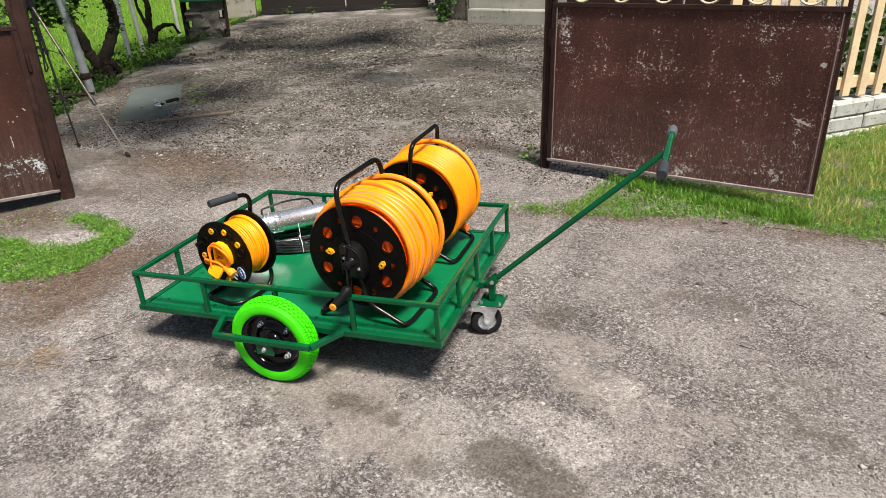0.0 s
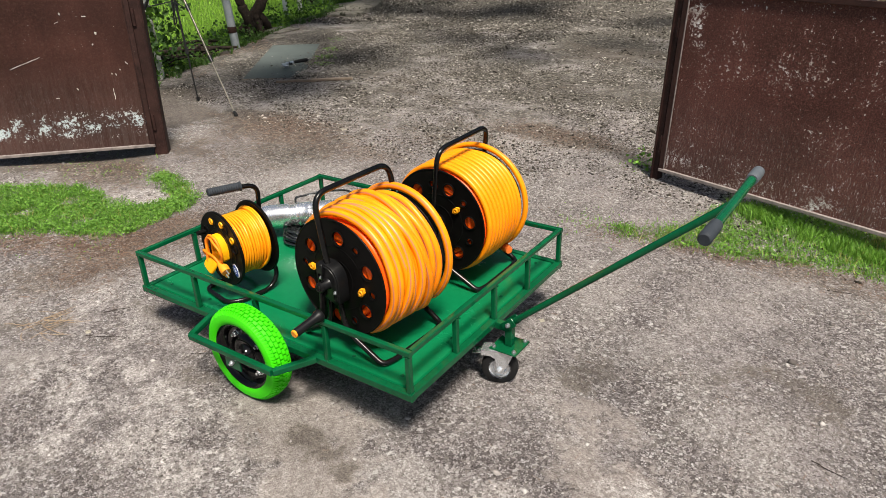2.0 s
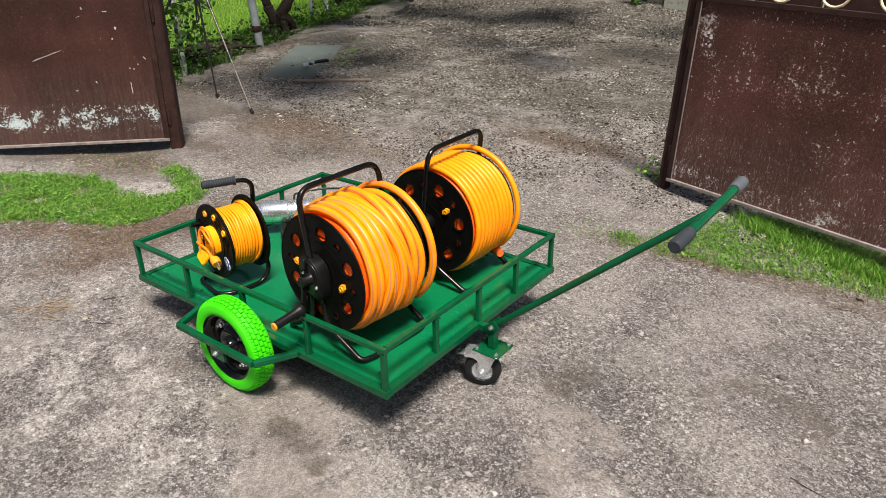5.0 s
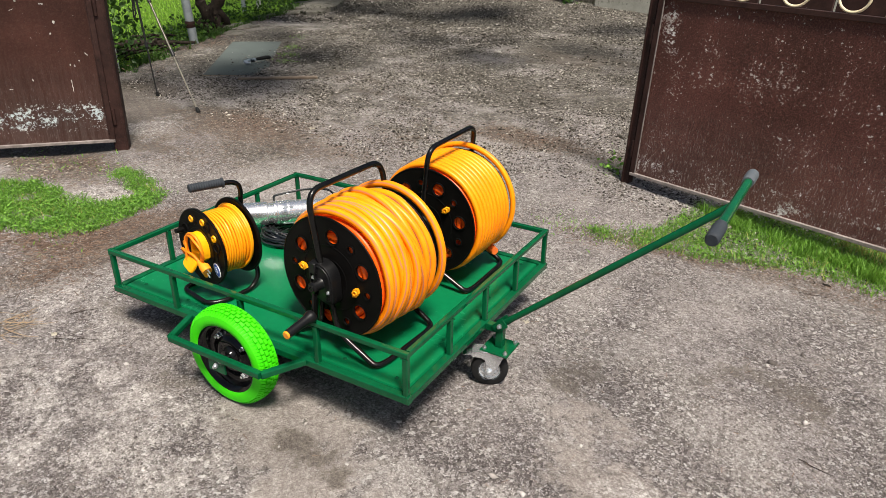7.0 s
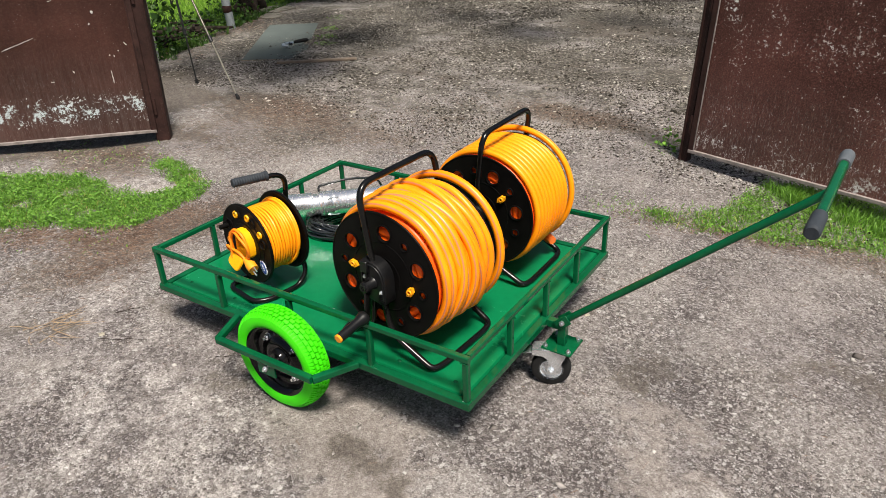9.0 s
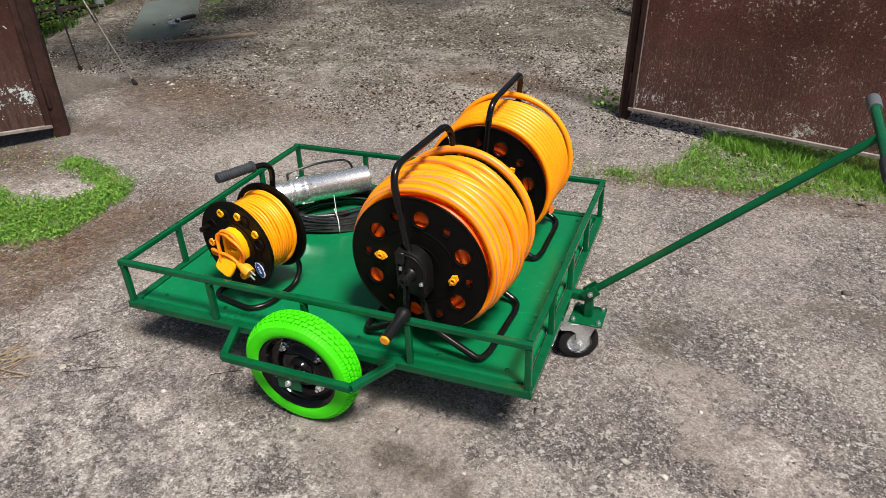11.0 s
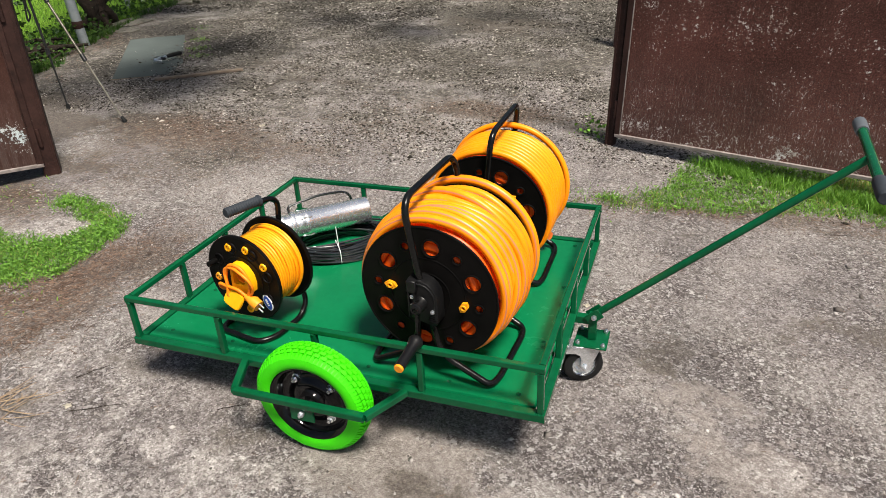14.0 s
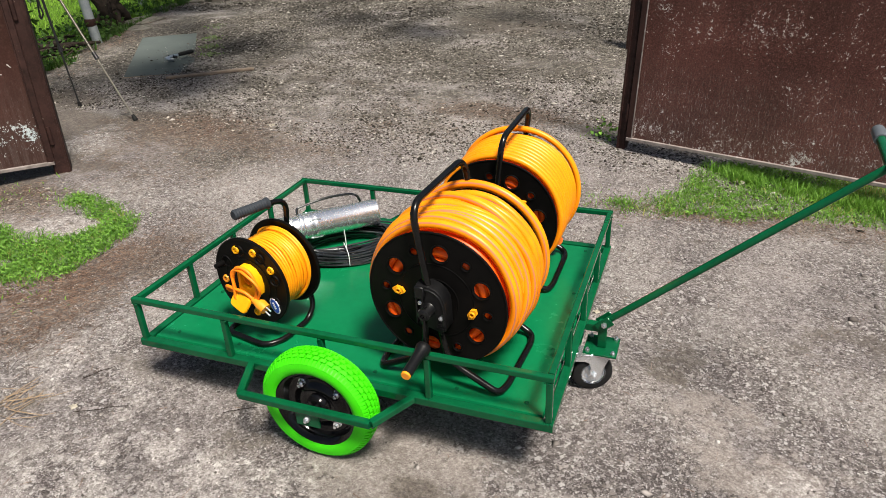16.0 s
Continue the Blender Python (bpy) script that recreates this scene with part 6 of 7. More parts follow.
def vine(points, radius, seed, limbs, leaves, label):
    """A gnarled trunk with limbs and leaf clusters."""
    v = thing("grape_vine", Matrix.Identity(4), label, "vine", "old vines by the yard")
    rr = random.Random(seed)

    def gnarled(pts, r0, r1, name):
        pts = [V(*p) for p in pts]
        fine = []
        for a, b in zip(pts, pts[1:]):
            for k in range(6):
                fine.append(a.lerp(b, k / 6))
        fine.append(pts[-1])
        fine = [p + V(noise.noise(p * 5 + V(seed, 0, 0)), noise.noise(p * 5 + V(0, seed, 0)), 0) * r0 * 0.5 for p in fine]
        n = len(fine)
        bm = bmesh.new()
        tube(bm, fine, 1.0, 12, scales=[(r0 + (r1 - r0) * i / (n - 1)) * (1 + 0.22 * noise.noise(V(i * 0.7, seed, 1))) for i in range(n)])
        for q in bm.verts:
            q.co += V(noise.noise(q.co * 22), noise.noise(q.co * 22 + V(5, 0, 0)), noise.noise(q.co * 16)) * r0 * 0.28
        part(name, bm, BARK, v)

    gnarled(points, radius, radius * 0.55, "trunk")
    for pts, r in limbs:
        gnarled(pts, r, r * 0.4, "limb")
    if leaves:
        ob = leaf_cloud("foliage", leaves[0], leaves[1], leaves[2], LEAF, seed, leaves[3])
        ob.parent = v
        tagged(ob, "unseen green vine leaves added overhead for shade", kind="stuff")
    return v


def shade_canopy(boxes, per, seed):
    """Middles of unseen leaf clusters added overhead to shade the yard, with gaps between."""
    rr = random.Random(seed)
    out = []
    for x0, x1, y0, y1, n in boxes:
        while n:
            x, y = rr.uniform(x0, x1), rr.uniform(y0, y1)
            if noise.noise(V(x * 0.9, y * 0.9, seed)) > -0.12:
                out.append((x, y, rr.uniform(2.25, 2.75)))
                n -= 1
    return out, per * len(out), 0.13, 0.17


def hanging(v, spots, count, size, spread, seed):
    ob = leaf_cloud("hanging_leaves", spots, count, size, LEAF, seed, spread)
    ob.parent = v
    tagged(ob, "hanging sprays of green vine leaves", kind="stuff")


# the high limbs and leaves are unseen, added to shade yard and verge
v = vine([(-5.86, 4.57, -0.08), (-5.845, 4.595, 0.12), (-5.85, 4.585, 0.28), (-5.885, 4.545, 0.46), (-5.935, 4.495, 0.67), (-5.985, 4.44, 0.84), (-6.02, 4.41, 1.0), (-6.0, 4.4, 1.6), (-5.8, 4.4, 2.5)], 0.068, 3,
     [([(-5.85, 4.58, 0.14), (-5.77, 4.56, 0.06), (-5.70, 4.54, -0.04)], 0.06), ([(-5.86, 4.58, 0.16), (-5.95, 4.50, 0.06), (-6.0, 4.46, -0.04)], 0.055), ([(-5.86, 4.60, 0.18), (-5.90, 4.72, 0.10), (-5.93, 4.82, -0.02)], 0.07),
      ([(-6.0, 4.4, 1.6), (-5.9, 3.6, 2.2), (-5.6, 2.8, 2.5)], 0.03), ([(-5.8, 4.4, 2.5), (-5.0, 4.6, 2.6), (-3.9, 5.0, 2.6)], 0.03),
      ([(-6.0, 4.43, 0.9), (-6.03, 4.25, 0.93), (-6.0, 4.05, 0.98), (-5.9, 3.85, 1.06)], 0.022)],
     shade_canopy(((-6.6, -3.6, 2.6, 6.2, 28), (-3.6, -2.3, 1.7, 4.4, 18)), 40, 3), "old grape vine, gnarled dark trunk, with shade leaves added overhead")
hanging(v, [(-5.68, 3.80, 0.97), (-5.59, 3.90, 0.92), (-5.50, 3.98, 0.84), (-5.65, 3.82, 0.84), (-5.76, 3.70, 0.74), (-5.6, 3.85, 1.1), (-5.8, 3.6, 0.95), (-5.45, 4.1, 1.0), (-5.95, 4.2, 0.98), (-6.0, 4.4, 0.92), (-5.9, 4.0, 0.9)], 900, 0.055, 0.075, 4)
v = vine([(-5.90, 4.74, -0.08), (-5.91, 4.75, 0.12), (-5.93, 4.81, 0.30), (-5.90, 4.95, 0.46), (-5.855, 5.04, 0.63), (-5.87, 5.025, 0.80), (-5.895, 5.0, 0.93), (-5.9, 4.95, 1.6)], 0.08, 5,
     [([(-5.92, 4.78, 0.24), (-5.90, 4.92, 0.12), (-5.84, 5.06, -0.04)], 0.075), ([(-5.92, 4.76, 0.26), (-5.88, 4.66, 0.12), (-5.84, 4.58, -0.04)], 0.07), ([(-5.90, 4.76, 0.2), (-5.80, 4.74, 0.07), (-5.72, 4.72, -0.03)], 0.06), ([(-5.88, 4.70, 0.3), (-5.86, 4.64, 0.14), (-5.80, 4.64, -0.03)], 0.05)],
     None, "stout gnarled vine trunk with dark bark and spreading roots")
hanging(v, [(-5.87, 5.02, 0.74), (-5.88, 5.02, 0.86), (-5.89, 5.0, 1.0), (-5.85, 5.03, 0.62)], 220, 0.042, 0.05, 7)
v = vine([(-6.86, 6.70, 0.02), (-6.84, 6.72, 0.25), (-6.82, 6.73, 0.58), (-6.82, 6.74, 0.82), (-6.84, 6.76, 1.5), (-6.6, 6.8, 2.5)], 0.05, 8,
     [([(-6.83, 6.73, 0.2), (-6.78, 6.79, 0.36), (-6.70, 6.88, 0.42), (-6.62, 6.97, 0.42), (-6.55, 7.04, 0.28)], 0.045), ([(-6.83, 6.73, 0.3), (-6.92, 6.64, 0.7), (-6.96, 6.6, 1.5)], 0.03),
      ([(-6.6, 6.8, 2.5), (-4.5, 7.4, 2.6), (-2.5, 7.8, 2.6)], 0.03)],
     shade_canopy(((-6.8, -2.6, 6.0, 8.6, 30), (-3.4, 0.8, 4.0, 7.2, 22)), 34, 8), "thin old vine, one limb arching over grass, shade leaves added overhead")
hanging(v, [(-6.9, 6.6, 1.2), (-7.1, 7.2, 1.2)], 260, 0.07, 0.2, 9)


def pole(name, x, y, lean, r, tall, material, label):
    bm = bmesh.new()
    base = on_ground(x, y, -0.1)
    tube(bm, [base, base + V(lean[0], lean[1], tall)], r, 14)
    solo(name, bm, material, label, "pole", group="poles by the meadow")


pole("steel_pole", -5.40, 4.01, (-0.15, -0.15), 0.046, 2.3, PIPE, "grey galvanised steel pole with a rusty band")
pole("steel_pole", -6.50, 5.86, (-0.12, 0.0), 0.032, 2.2, PIPE, "thin grey steel pole leaning over the grass")
pole("wooden_pole", -6.62, 6.27, (-0.22, 0.05), 0.032, 2.2, WHITE_PIPE, "pale whitewashed wooden pole")
pole("wooden_pole", -7.2, 7.8, (-0.12, 0.05), 0.032, 2.2, WHITE_PIPE, "pale whitewashed wooden pole")
pole("wooden_pole", -4.72, 2.41, (-0.15, -0.24), 0.026, 1.6, WHITE_PIPE, "pale peeling pole beside the gate")
pole("wooden_pole", -4.98, 2.72, (-0.1, 0.0), 0.028, 1.8, WHITE_PIPE, "pale peeling pole among leaves")
bm = bmesh.new()
b0 = V(-5.422, 3.988, 0.23)
lathe(bm, [(0.047, -0.035), (0.052, -0.025), (0.052, 0.025), (0.047, 0.035)], 20)
bmesh.ops.transform(bm, matrix=Matrix.Translation(b0) @ Matrix.Rotation(radians(90), 4, "X"), verts=bm.verts)
solo("pipe_clamp", bm, GATE_FRAME, "rusty band clamped round the steel pole", "clamp")


# ---- far end of the yard ----
def wall_run(name, a, b, thick, tall, material, label, extra=0.0):
    bm = bmesh.new()
    a, b = V(*a, 0), V(*b, 0)
    d = (b - a)
    z = min(height(a.x, a.y), height(b.x, b.y)) - 0.2
    m = Matrix.Translation((a.x, a.y, z)) @ Matrix.Rotation(math.atan2(d.y, d.x), 4, "Z")
    block(bm, (0, 0, 0), (d.length, thick, tall + 0.2), 0.02)
    return solo(name, bm, material, label, "wall", m, kind="structure")


def far_gate(a, b):
    a, b = V(*a, 0), V(*b, 0)
    d = b - a
    z = height((a.x + b.x) / 2, (a.y + b.y) / 2)
    g = thing("yard_gate", Matrix.Translation((a.x, a.y, z)) @ Matrix.Rotation(math.atan2(d.y, d.x), 4, "Z"), "closed dark brown double gate at the far end of the yard", "gate")
    half = d.length / 2
    for s in (0, 1):
        bm = bmesh.new()
        block(bm, (s * half + 0.012, 0, 0.03), ((s + 1) * half - 0.012, 0.03, 2.1), 0.004)
        leaf = part("leaf", bm, DARK_BROWN, g)
        for z0, z1 in ((0.03, 0.1), (2.02, 2.1)):
            bm = bmesh.new()
            block(bm, (s * half + 0.02, -0.014, z0), ((s + 1) * half - 0.02, -0.001, z1), 0.002)
            part("rail", bm, DARK_BROWN, leaf)
    return g


far_gate((-7.05, 10.05), (-4.15, 11.45))
wall_run("wall_plaster", (-7.75, 9.55), (-7.1, 9.98), 0.3, 2.3, PLASTER, "weathered buff plaster wall beside the far gate")
pier = thing("stone_pier", Matrix.Translation(on_ground(-6.50, 7.62)) @ Matrix.Rotation(radians(35), 4, "Z"), "rough stone pier capped with green cloth", "pier", kind="structure")
rr = random.Random(77)
for course in range(4):
    for k in range(2):
        bm = bmesh.new()
        lumpy(bm, (-0.12 + 0.24 * k + (0.04 if course % 2 else -0.04), 0, 0.07 + course * 0.135), (0.26, 0.4, 0.145), rr.uniform(0, 90))
        part("stone", bm, PIER_STONE, pier)
for s in (-1, 1):
    bm = bmesh.new()
    tube(bm, [(s * 0.29, -0.12, -0.1), (s * 0.30, -0.12, 0.4), (s * 0.29, -0.13, 0.9)], 0.045, 10)
    part("stake", bm, BARK, pier)
bm = bmesh.new()
block(bm, (-0.33, -0.28, 0.55), (0.33, 0.28, 0.63), 0.03, None, 2)
part("cloth", bm, GREEN_TARP, pier, "green cloth cap")
wall_run("wall_pillar", (-3.15, 9.75), (-2.82, 9.6), 0.35, 1.9, STONE, "mossy stone gate pillar at the far end")
wall_run("wall_concrete", (-2.8, 9.62), (0.6, 9.15), 0.25, 1.6, CONCRETE, "pale stained concrete wall at the far end")
wall_run("wall_footing", (-2.75, 9.42), (0.6, 8.95), 0.2, 0.22, CONCRETE, "rough concrete footing below the far wall")
wall_run("wall_rear", (-4.05, 11.5), (-3.1, 9.95), 0.25, 1.7, STONE, "low stone wall between gate and pillar")
iv = leaf_cloud("ivy", [(-3.22, 9.55, 0.45), (-3.25, 9.55, 0.8), (-3.1, 9.5, 0.6), (-3.2, 9.5, 0.3)], 300, 0.05, LEAF, 91, 0.08, 0.9)
tagged(iv, "ivy growing over the mossy gate pillar", "ivy", kind="stuff")
wd = leaf_cloud("weeds", [(-6.5, 10.0, 0.28), (-6.1, 10.25, 0.28), (-4.9, 10.9, 0.3), (-4.05, 11.2, 0.32), (-4.0, 11.3, 0.45), (-6.35, 7.25, 0.18), (-6.2, 7.4, 0.18)], 240, 0.045, LEAF, 93, 0.08, 0.8)
tagged(wd, "low green weeds growing along walls and gate", "weeds", kind="stuff")


# ---- picket fence on its block wall ----
F0, F1 = V(1.02, 3.12, 0), V(4.4, 6.2, 0)
fd = F1 - F0
FM = Matrix.Translation((F0.x, F0.y, 0.02)) @ Matrix.Rotation(math.atan2(fd.y, fd.x), 4, "Z")
base_wall = thing("wall_fence_base", FM, "low wall of whitewashed concrete blocks under a fence", "wall", kind="structure")
rr = random.Random(44)
for course in range(3):
    x = -0.1 - 0.2 * (course % 2)
    while x < fd.length:
        ln = 0.42 if rr.random() < 0.8 else 0.3
        bm = bmesh.new()
        dy = rr.uniform(-0.012, 0.012) - (0.03 if course == 0 else 0)
        block(bm, (x + 0.005, dy, -0.06 + course * 0.112), (x + ln - 0.005, 0.2 + dy, 0.046 + course * 0.112), 0.012, None, 1)
        part("block", bm, BLOCKS, base_wall, smooth=False)
        x += ln
fence = thing("picket_fence", FM, "raw pine picket fence on two rails above a block wall", "fence")
for z in (0.35, 1.15):
    bm = bmesh.new()
    block(bm, (-0.1, 0.085, z), (fd.length, 0.125, z + 0.09), 0.004)
    part("fence_rail", bm, WOOD_NEW, fence)
x = -0.05
while x < fd.length:
    bm = bmesh.new()
    w = rr.uniform(0.082, 0.092)
    m = Matrix.Rotation(rr.uniform(-0.012, 0.012), 4, "Y")
    block(bm, (x, 0.06, 0.285 + rr.uniform(0, 0.01)), (x + w, 0.084, 1.62), 0.003, m)
    part("picket", bm, WOOD_NEW, fence)
    x += rr.uniform(0.165, 0.18)
# weathered boards and shrubs seen behind the gate's rings
shed = thing("lean_to", Matrix.Translation((0.3, 4.9, 0.05)) @ Matrix.Rotation(radians(-12), 4, "Z"), "low dark brown metal enclosure beyond the gate", "enclosure")
for k in range(3):
    bm = bmesh.new()
    block(bm, (-0.75 + k * 0.55, 0, 0), (-0.22 + k * 0.55, 0.03, 1.0), 0.004)
    part("panel", bm, GATE_FRAME, shed)
bush = leaf_cloud("shrubs", [(2.2 + 0.4 * k, 5.2 + 0.35 * k, 0.4 + 0.25 * (k % 3)) for k in range(9)], 2600, 0.09, LEAF, 61, 0.28, 0.9)
tagged(bush, "dense green shrubs behind the picket fence", "shrubs", kind="stuff")


# ---- grass, litter and grit ----
def blades(name, spots, tall, wide, material, seed, label, lean=0.5):
    """Bent grass blades at the given spots, as one mesh."""
    rr = random.Random(seed)
    verts, faces = [], []
    for x, y in spots:
        h = tall * rr.uniform(0.45, 1.25)
        a = rr.uniform(0, 6.283)
        l = rr.uniform(0.1, lean) * h
        dx, dy = math.cos(a) * l, math.sin(a) * l
        b = rr.uniform(0, 6.283)
        w = wide * rr.uniform(0.6, 1.2)
        wx, wy = math.cos(b) * w, math.sin(b) * w
        z = height(x, y) - 0.003
        k = len(verts)
        verts += [(x - wx, y - wy, z), (x + wx, y + wy, z), (x + wx * 0.8 + dx * 0.4, y + wy * 0.8 + dy * 0.4, z + h * 0.6), (x - wx * 0.8 + dx * 0.4, y - wy * 0.8 + dy * 0.4, z + h * 0.6), (x + dx, y + dy, z + h)]
        faces += [(k, k + 1, k + 2, k + 3), (k + 3, k + 2, k + 4)]
    return tagged(raw(name, verts, faces, material), label, "grass", kind="stuff")


def scatter(poly, count, seed, clump, cut):
    """Places inside a polygon, thinned into tufts."""
    rr = random.Random(seed)
    xs, ys = [p[0] for p in poly], [p[1] for p in poly]
    out = []
    while len(out) < count:
        x, y = rr.uniform(min(xs), max(xs)), rr.uniform(min(ys), max(ys))
        jx, jy = x + 0.05 * noise.noise(V(x * 9, y * 9, seed)), y + 0.05 * noise.noise(V(x * 9, y * 9, seed + 5))
        if inside(poly, jx + rr.gauss(0, 0.028), jy + rr.gauss(0, 0.028)) and noise.noise(V(x * clump, y * clump, seed * 1.7)) > cut + rr.uniform(-0.3, 0.3):
            out.append((x, y))
    return out


blades("grass_patch", scatter(LAWN_LEFT, 36000, 1, 7, -0.30), 0.023, 0.0022, GRASS, 2, "patch of short green grass and clover growing on the yard", 1.7)
blades("grass_patch", scatter(LAWN_RIGHT, 78000, 3, 6, -0.28), 0.026, 0.0022, GRASS, 4, "ragged strip of green grass below the gate", 1.8)
blades("grass_patch", scatter([(0.3, 2.50), (1.46, 2.12), (1.43, 1.98), (0.4, 2.36)], 4200, 31, 8, -0.25), 0.062, 0.0024, GRASS, 32, "longer grass along the foot of the gate", 1.0)
blades("dry_grass", scatter([(0.9, 2.0), (1.2, 3.2), (1.7, 3.8), (2.6, 4.6), (4.0, 4.6), (3.4, 2.6), (2.2, 2.0)], 12000, 5, 3, -0.1), 0.06, 0.0024, GRASS_DRY, 6, "yellowing grass by the fence wall", 0.9)
blades("dry_grass", scatter(LAWN_RIGHT, 3500, 12, 5, 0.0), 0.03, 0.002, GRASS_DRY, 13, "dry straw among the grass", 1.3)
blades("dry_grass", scatter(LAWN_LEFT, 1800, 14, 5, 0.0), 0.025, 0.002, GRASS_DRY, 15, "dry straw among the grass", 1.3)
rr = random.Random(8)
field = []
while len(field) < 110000:
    y = rr.uniform(1.8, 14.0)
    d = rr.random() ** 1.6 * 7.0 + 0.32
    field.append((edge_x(y) - d, y))
blades("meadow", field, 0.062, 0.0042, GRASS_FIELD, 9, "bright green meadow grass beyond the vines", 0.7)
verge = []
while len(verge) < 5200:
    y = rr.uniform(2.0, 10.0)
    x = edge_x(y) - rr.random() * 0.5
    if noise.noise(V(x * 3, y * 3, 4)) > 0.0:
        verge.append((x, y))
blades("verge_weeds", verge, 0.07, 0.005, LEAF, 10, "low weeds between the edging stones", 0.9)
spots = []
while len(spots) < 60:
    y = rr.uniform(2.3, 7.0)
    x = edge_x(y) - rr.uniform(0.15, 0.7)
    spots.append((x, y, height(x, y) + rr.uniform(0.03, 0.14)))
ob = leaf_cloud("undergrowth", spots, 2400, 0.034, LEAF, 95, 0.09, 0.8)
tagged(ob, "dark green undergrowth round the feet of the vines", "weeds", kind="stuff")
spots = []
while len(spots) < 50:
    y = rr.uniform(2.2, 6.5)
    x = edge_x(y) - rr.uniform(-0.15, 0.5)
    spots.append((x, y, height(x, y) + 0.02))
ob = leaf_cloud("dry_leaves", spots, 2200, 0.018, LITTER, 96, 0.12, 0.4)
for v in ob.data.vertices:
    v.co.z = max(v.co.z * 0.25, height(v.co.x, v.co.y) + 0.012)
tagged(ob, "brown fallen leaves along the edge of the yard", "leaves", kind="stuff")
shoots = [(-5.02, 2.52, 0.62), (-5.0, 2.5, 0.42), (-4.93, 2.72, 0.56), (-4.95, 2.66, 0.32), (-5.0, 2.56, 0.26), (-4.88, 2.80, 0.40), (-4.86, 2.88, 0.66), (-5.1, 2.5, 0.8), (-4.95, 2.75, 0.85), (-5.05, 2.62, 1.0)]
ob = leaf_cloud("vine_shoots", shoots, 620, 0.05, LEAF, 98, 0.075, 0.8)
tagged(ob, "dark green vine shoots climbing round the pale poles", "vine leaves", kind="stuff")
sprigs = []
for x, y, r, n in ((-0.27, 2.78, 0.07, 90), (-4.66, 4.86, 0.07, 60), (-4.36, 4.40, 0.06, 110), (-4.12, 4.08, 0.06, 130), (-3.95, 3.85, 0.05, 80), (-0.12, 1.86, 0.08, 120), (-0.3, 1.80, 0.10, 70), (-3.2, 0.86, 0.22, 150), (-2.85, 1.0, 0.12, 60), (-2.1, 0.28, 0.10, 40), (-2.5, 0.05, 0.12, 60)):
    for _ in range(n):
        sprigs.append((x + rr.gauss(0, r), y + rr.gauss(0, r)))
blades("weed_sprigs", sprigs, 0.017, 0.003, GRASS, 17, "small weeds in cracks of the yard", 2.0)
for x, y, n in ((-0.27, 2.78, 16),):
    ob = leaf_cloud("weed", [tuple(on_ground(x, y, 0.05))], n * 3, 0.023, LEAF_SMALL, int(n), 0.042, 0.6)
    tagged(ob, "broad-leaved weed at the foot of the gate post", "weed", kind="stuff")


def clover(name, spots, size, seed, label):
    """Small round leaves near the ground, as one mesh."""
    rr = random.Random(seed)
    verts, faces = [], []
    for x, y in spots:
        p = on_ground(x, y, rr.uniform(0.004, 0.026))
        s = size * rr.uniform(0.6, 1.4)
        m = Euler((rr.gauss(0, 0.45), rr.gauss(0, 0.45), rr.uniform(0, 6.28))).to_matrix()
        k = len(verts)
        verts += [p + m @ (V(*q) * s) for q in ((0, -0.8, -0.1), (0.34, 0, 0.08), (0, 0.8, -0.05), (-0.34, 0, 0.08))]
        faces += [(k, k + 1, k + 2), (k, k + 2, k + 3)]
    return tagged(raw(name, verts, faces, LEAF_SMALL), label, "weeds", kind="stuff")


clover("clover", scatter(LAWN_LEFT, 11000, 1, 7, -0.18), 0.0105, 25, "low clover and knotgrass leaves in the grass")
clover("clover", scatter(LAWN_RIGHT, 9000, 3, 6, -0.06), 0.012, 26, "low clover and knotgrass leaves in the grass")


bits = [(-3.25, 0.72), (-3.05, 0.8), (-3.3, 0.88), (-2.95, 0.9), (-3.1, 0.98), (-2.8, 1.05), (-3.45, 0.6), (-2.9, 0.75)]
ob = leaf_cloud("leaf_litter", [tuple(on_ground(x, y, 0.008)) for x, y in bits], 240, 0.011, PALE_LEAF, 97, 0.11, 0.3)
for v in ob.data.vertices:
    v.co.z = max(height(v.co.x, v.co.y) + 0.003, min(v.co.z, height(v.co.x, v.co.y) + 0.014))
tagged(ob, "pale dead leaves and bark bits under the gate", "leaves", kind="stuff")


def needles(name, blobs, count, seed, label, big=1.0, material=LITTER):
    """Dry pine needles and bark bits lying on the ground."""
    rr = random.Random(seed)
    verts, faces = [], []
    for _ in range(count):
        x0, y0, rx, ry = rr.choice(blobs)[:4]
        x, y = x0 + rr.gauss(0, rx * 0.7), y0 + rr.gauss(0, ry * 0.7)
        ln, w, a = big * rr.uniform(0.005, 0.018), big * rr.uniform(0.0004, 0.0010), rr.uniform(0, 6.283)
        z = height(x, y) + rr.uniform(0.001, 0.005)
        cx, cy = math.cos(a), math.sin(a)
        k = len(verts)
        verts += [(x - cx * ln - cy * w, y - cy * ln + cx * w, z), (x - cx * ln + cy * w, y - cy * ln - cx * w, z), (x + cx * ln + cy * w, y + cy * ln - cx * w, z), (x + cx * ln - cy * w, y + cy * ln + cx * w, z),
                  (x, y, z + 0.0012)]
        faces += [(k, k + 1, k + 4), (k + 1, k + 2, k + 4), (k + 2, k + 3, k + 4), (k + 3, k, k + 4)]
    return tagged(raw(name, verts, faces, material), label, "litter", kind="stuff")


needles("pine_needles", BLOBS["litter"], 12000, 51, "dry brown pine needles and straw scattered on the yard", 0.9)
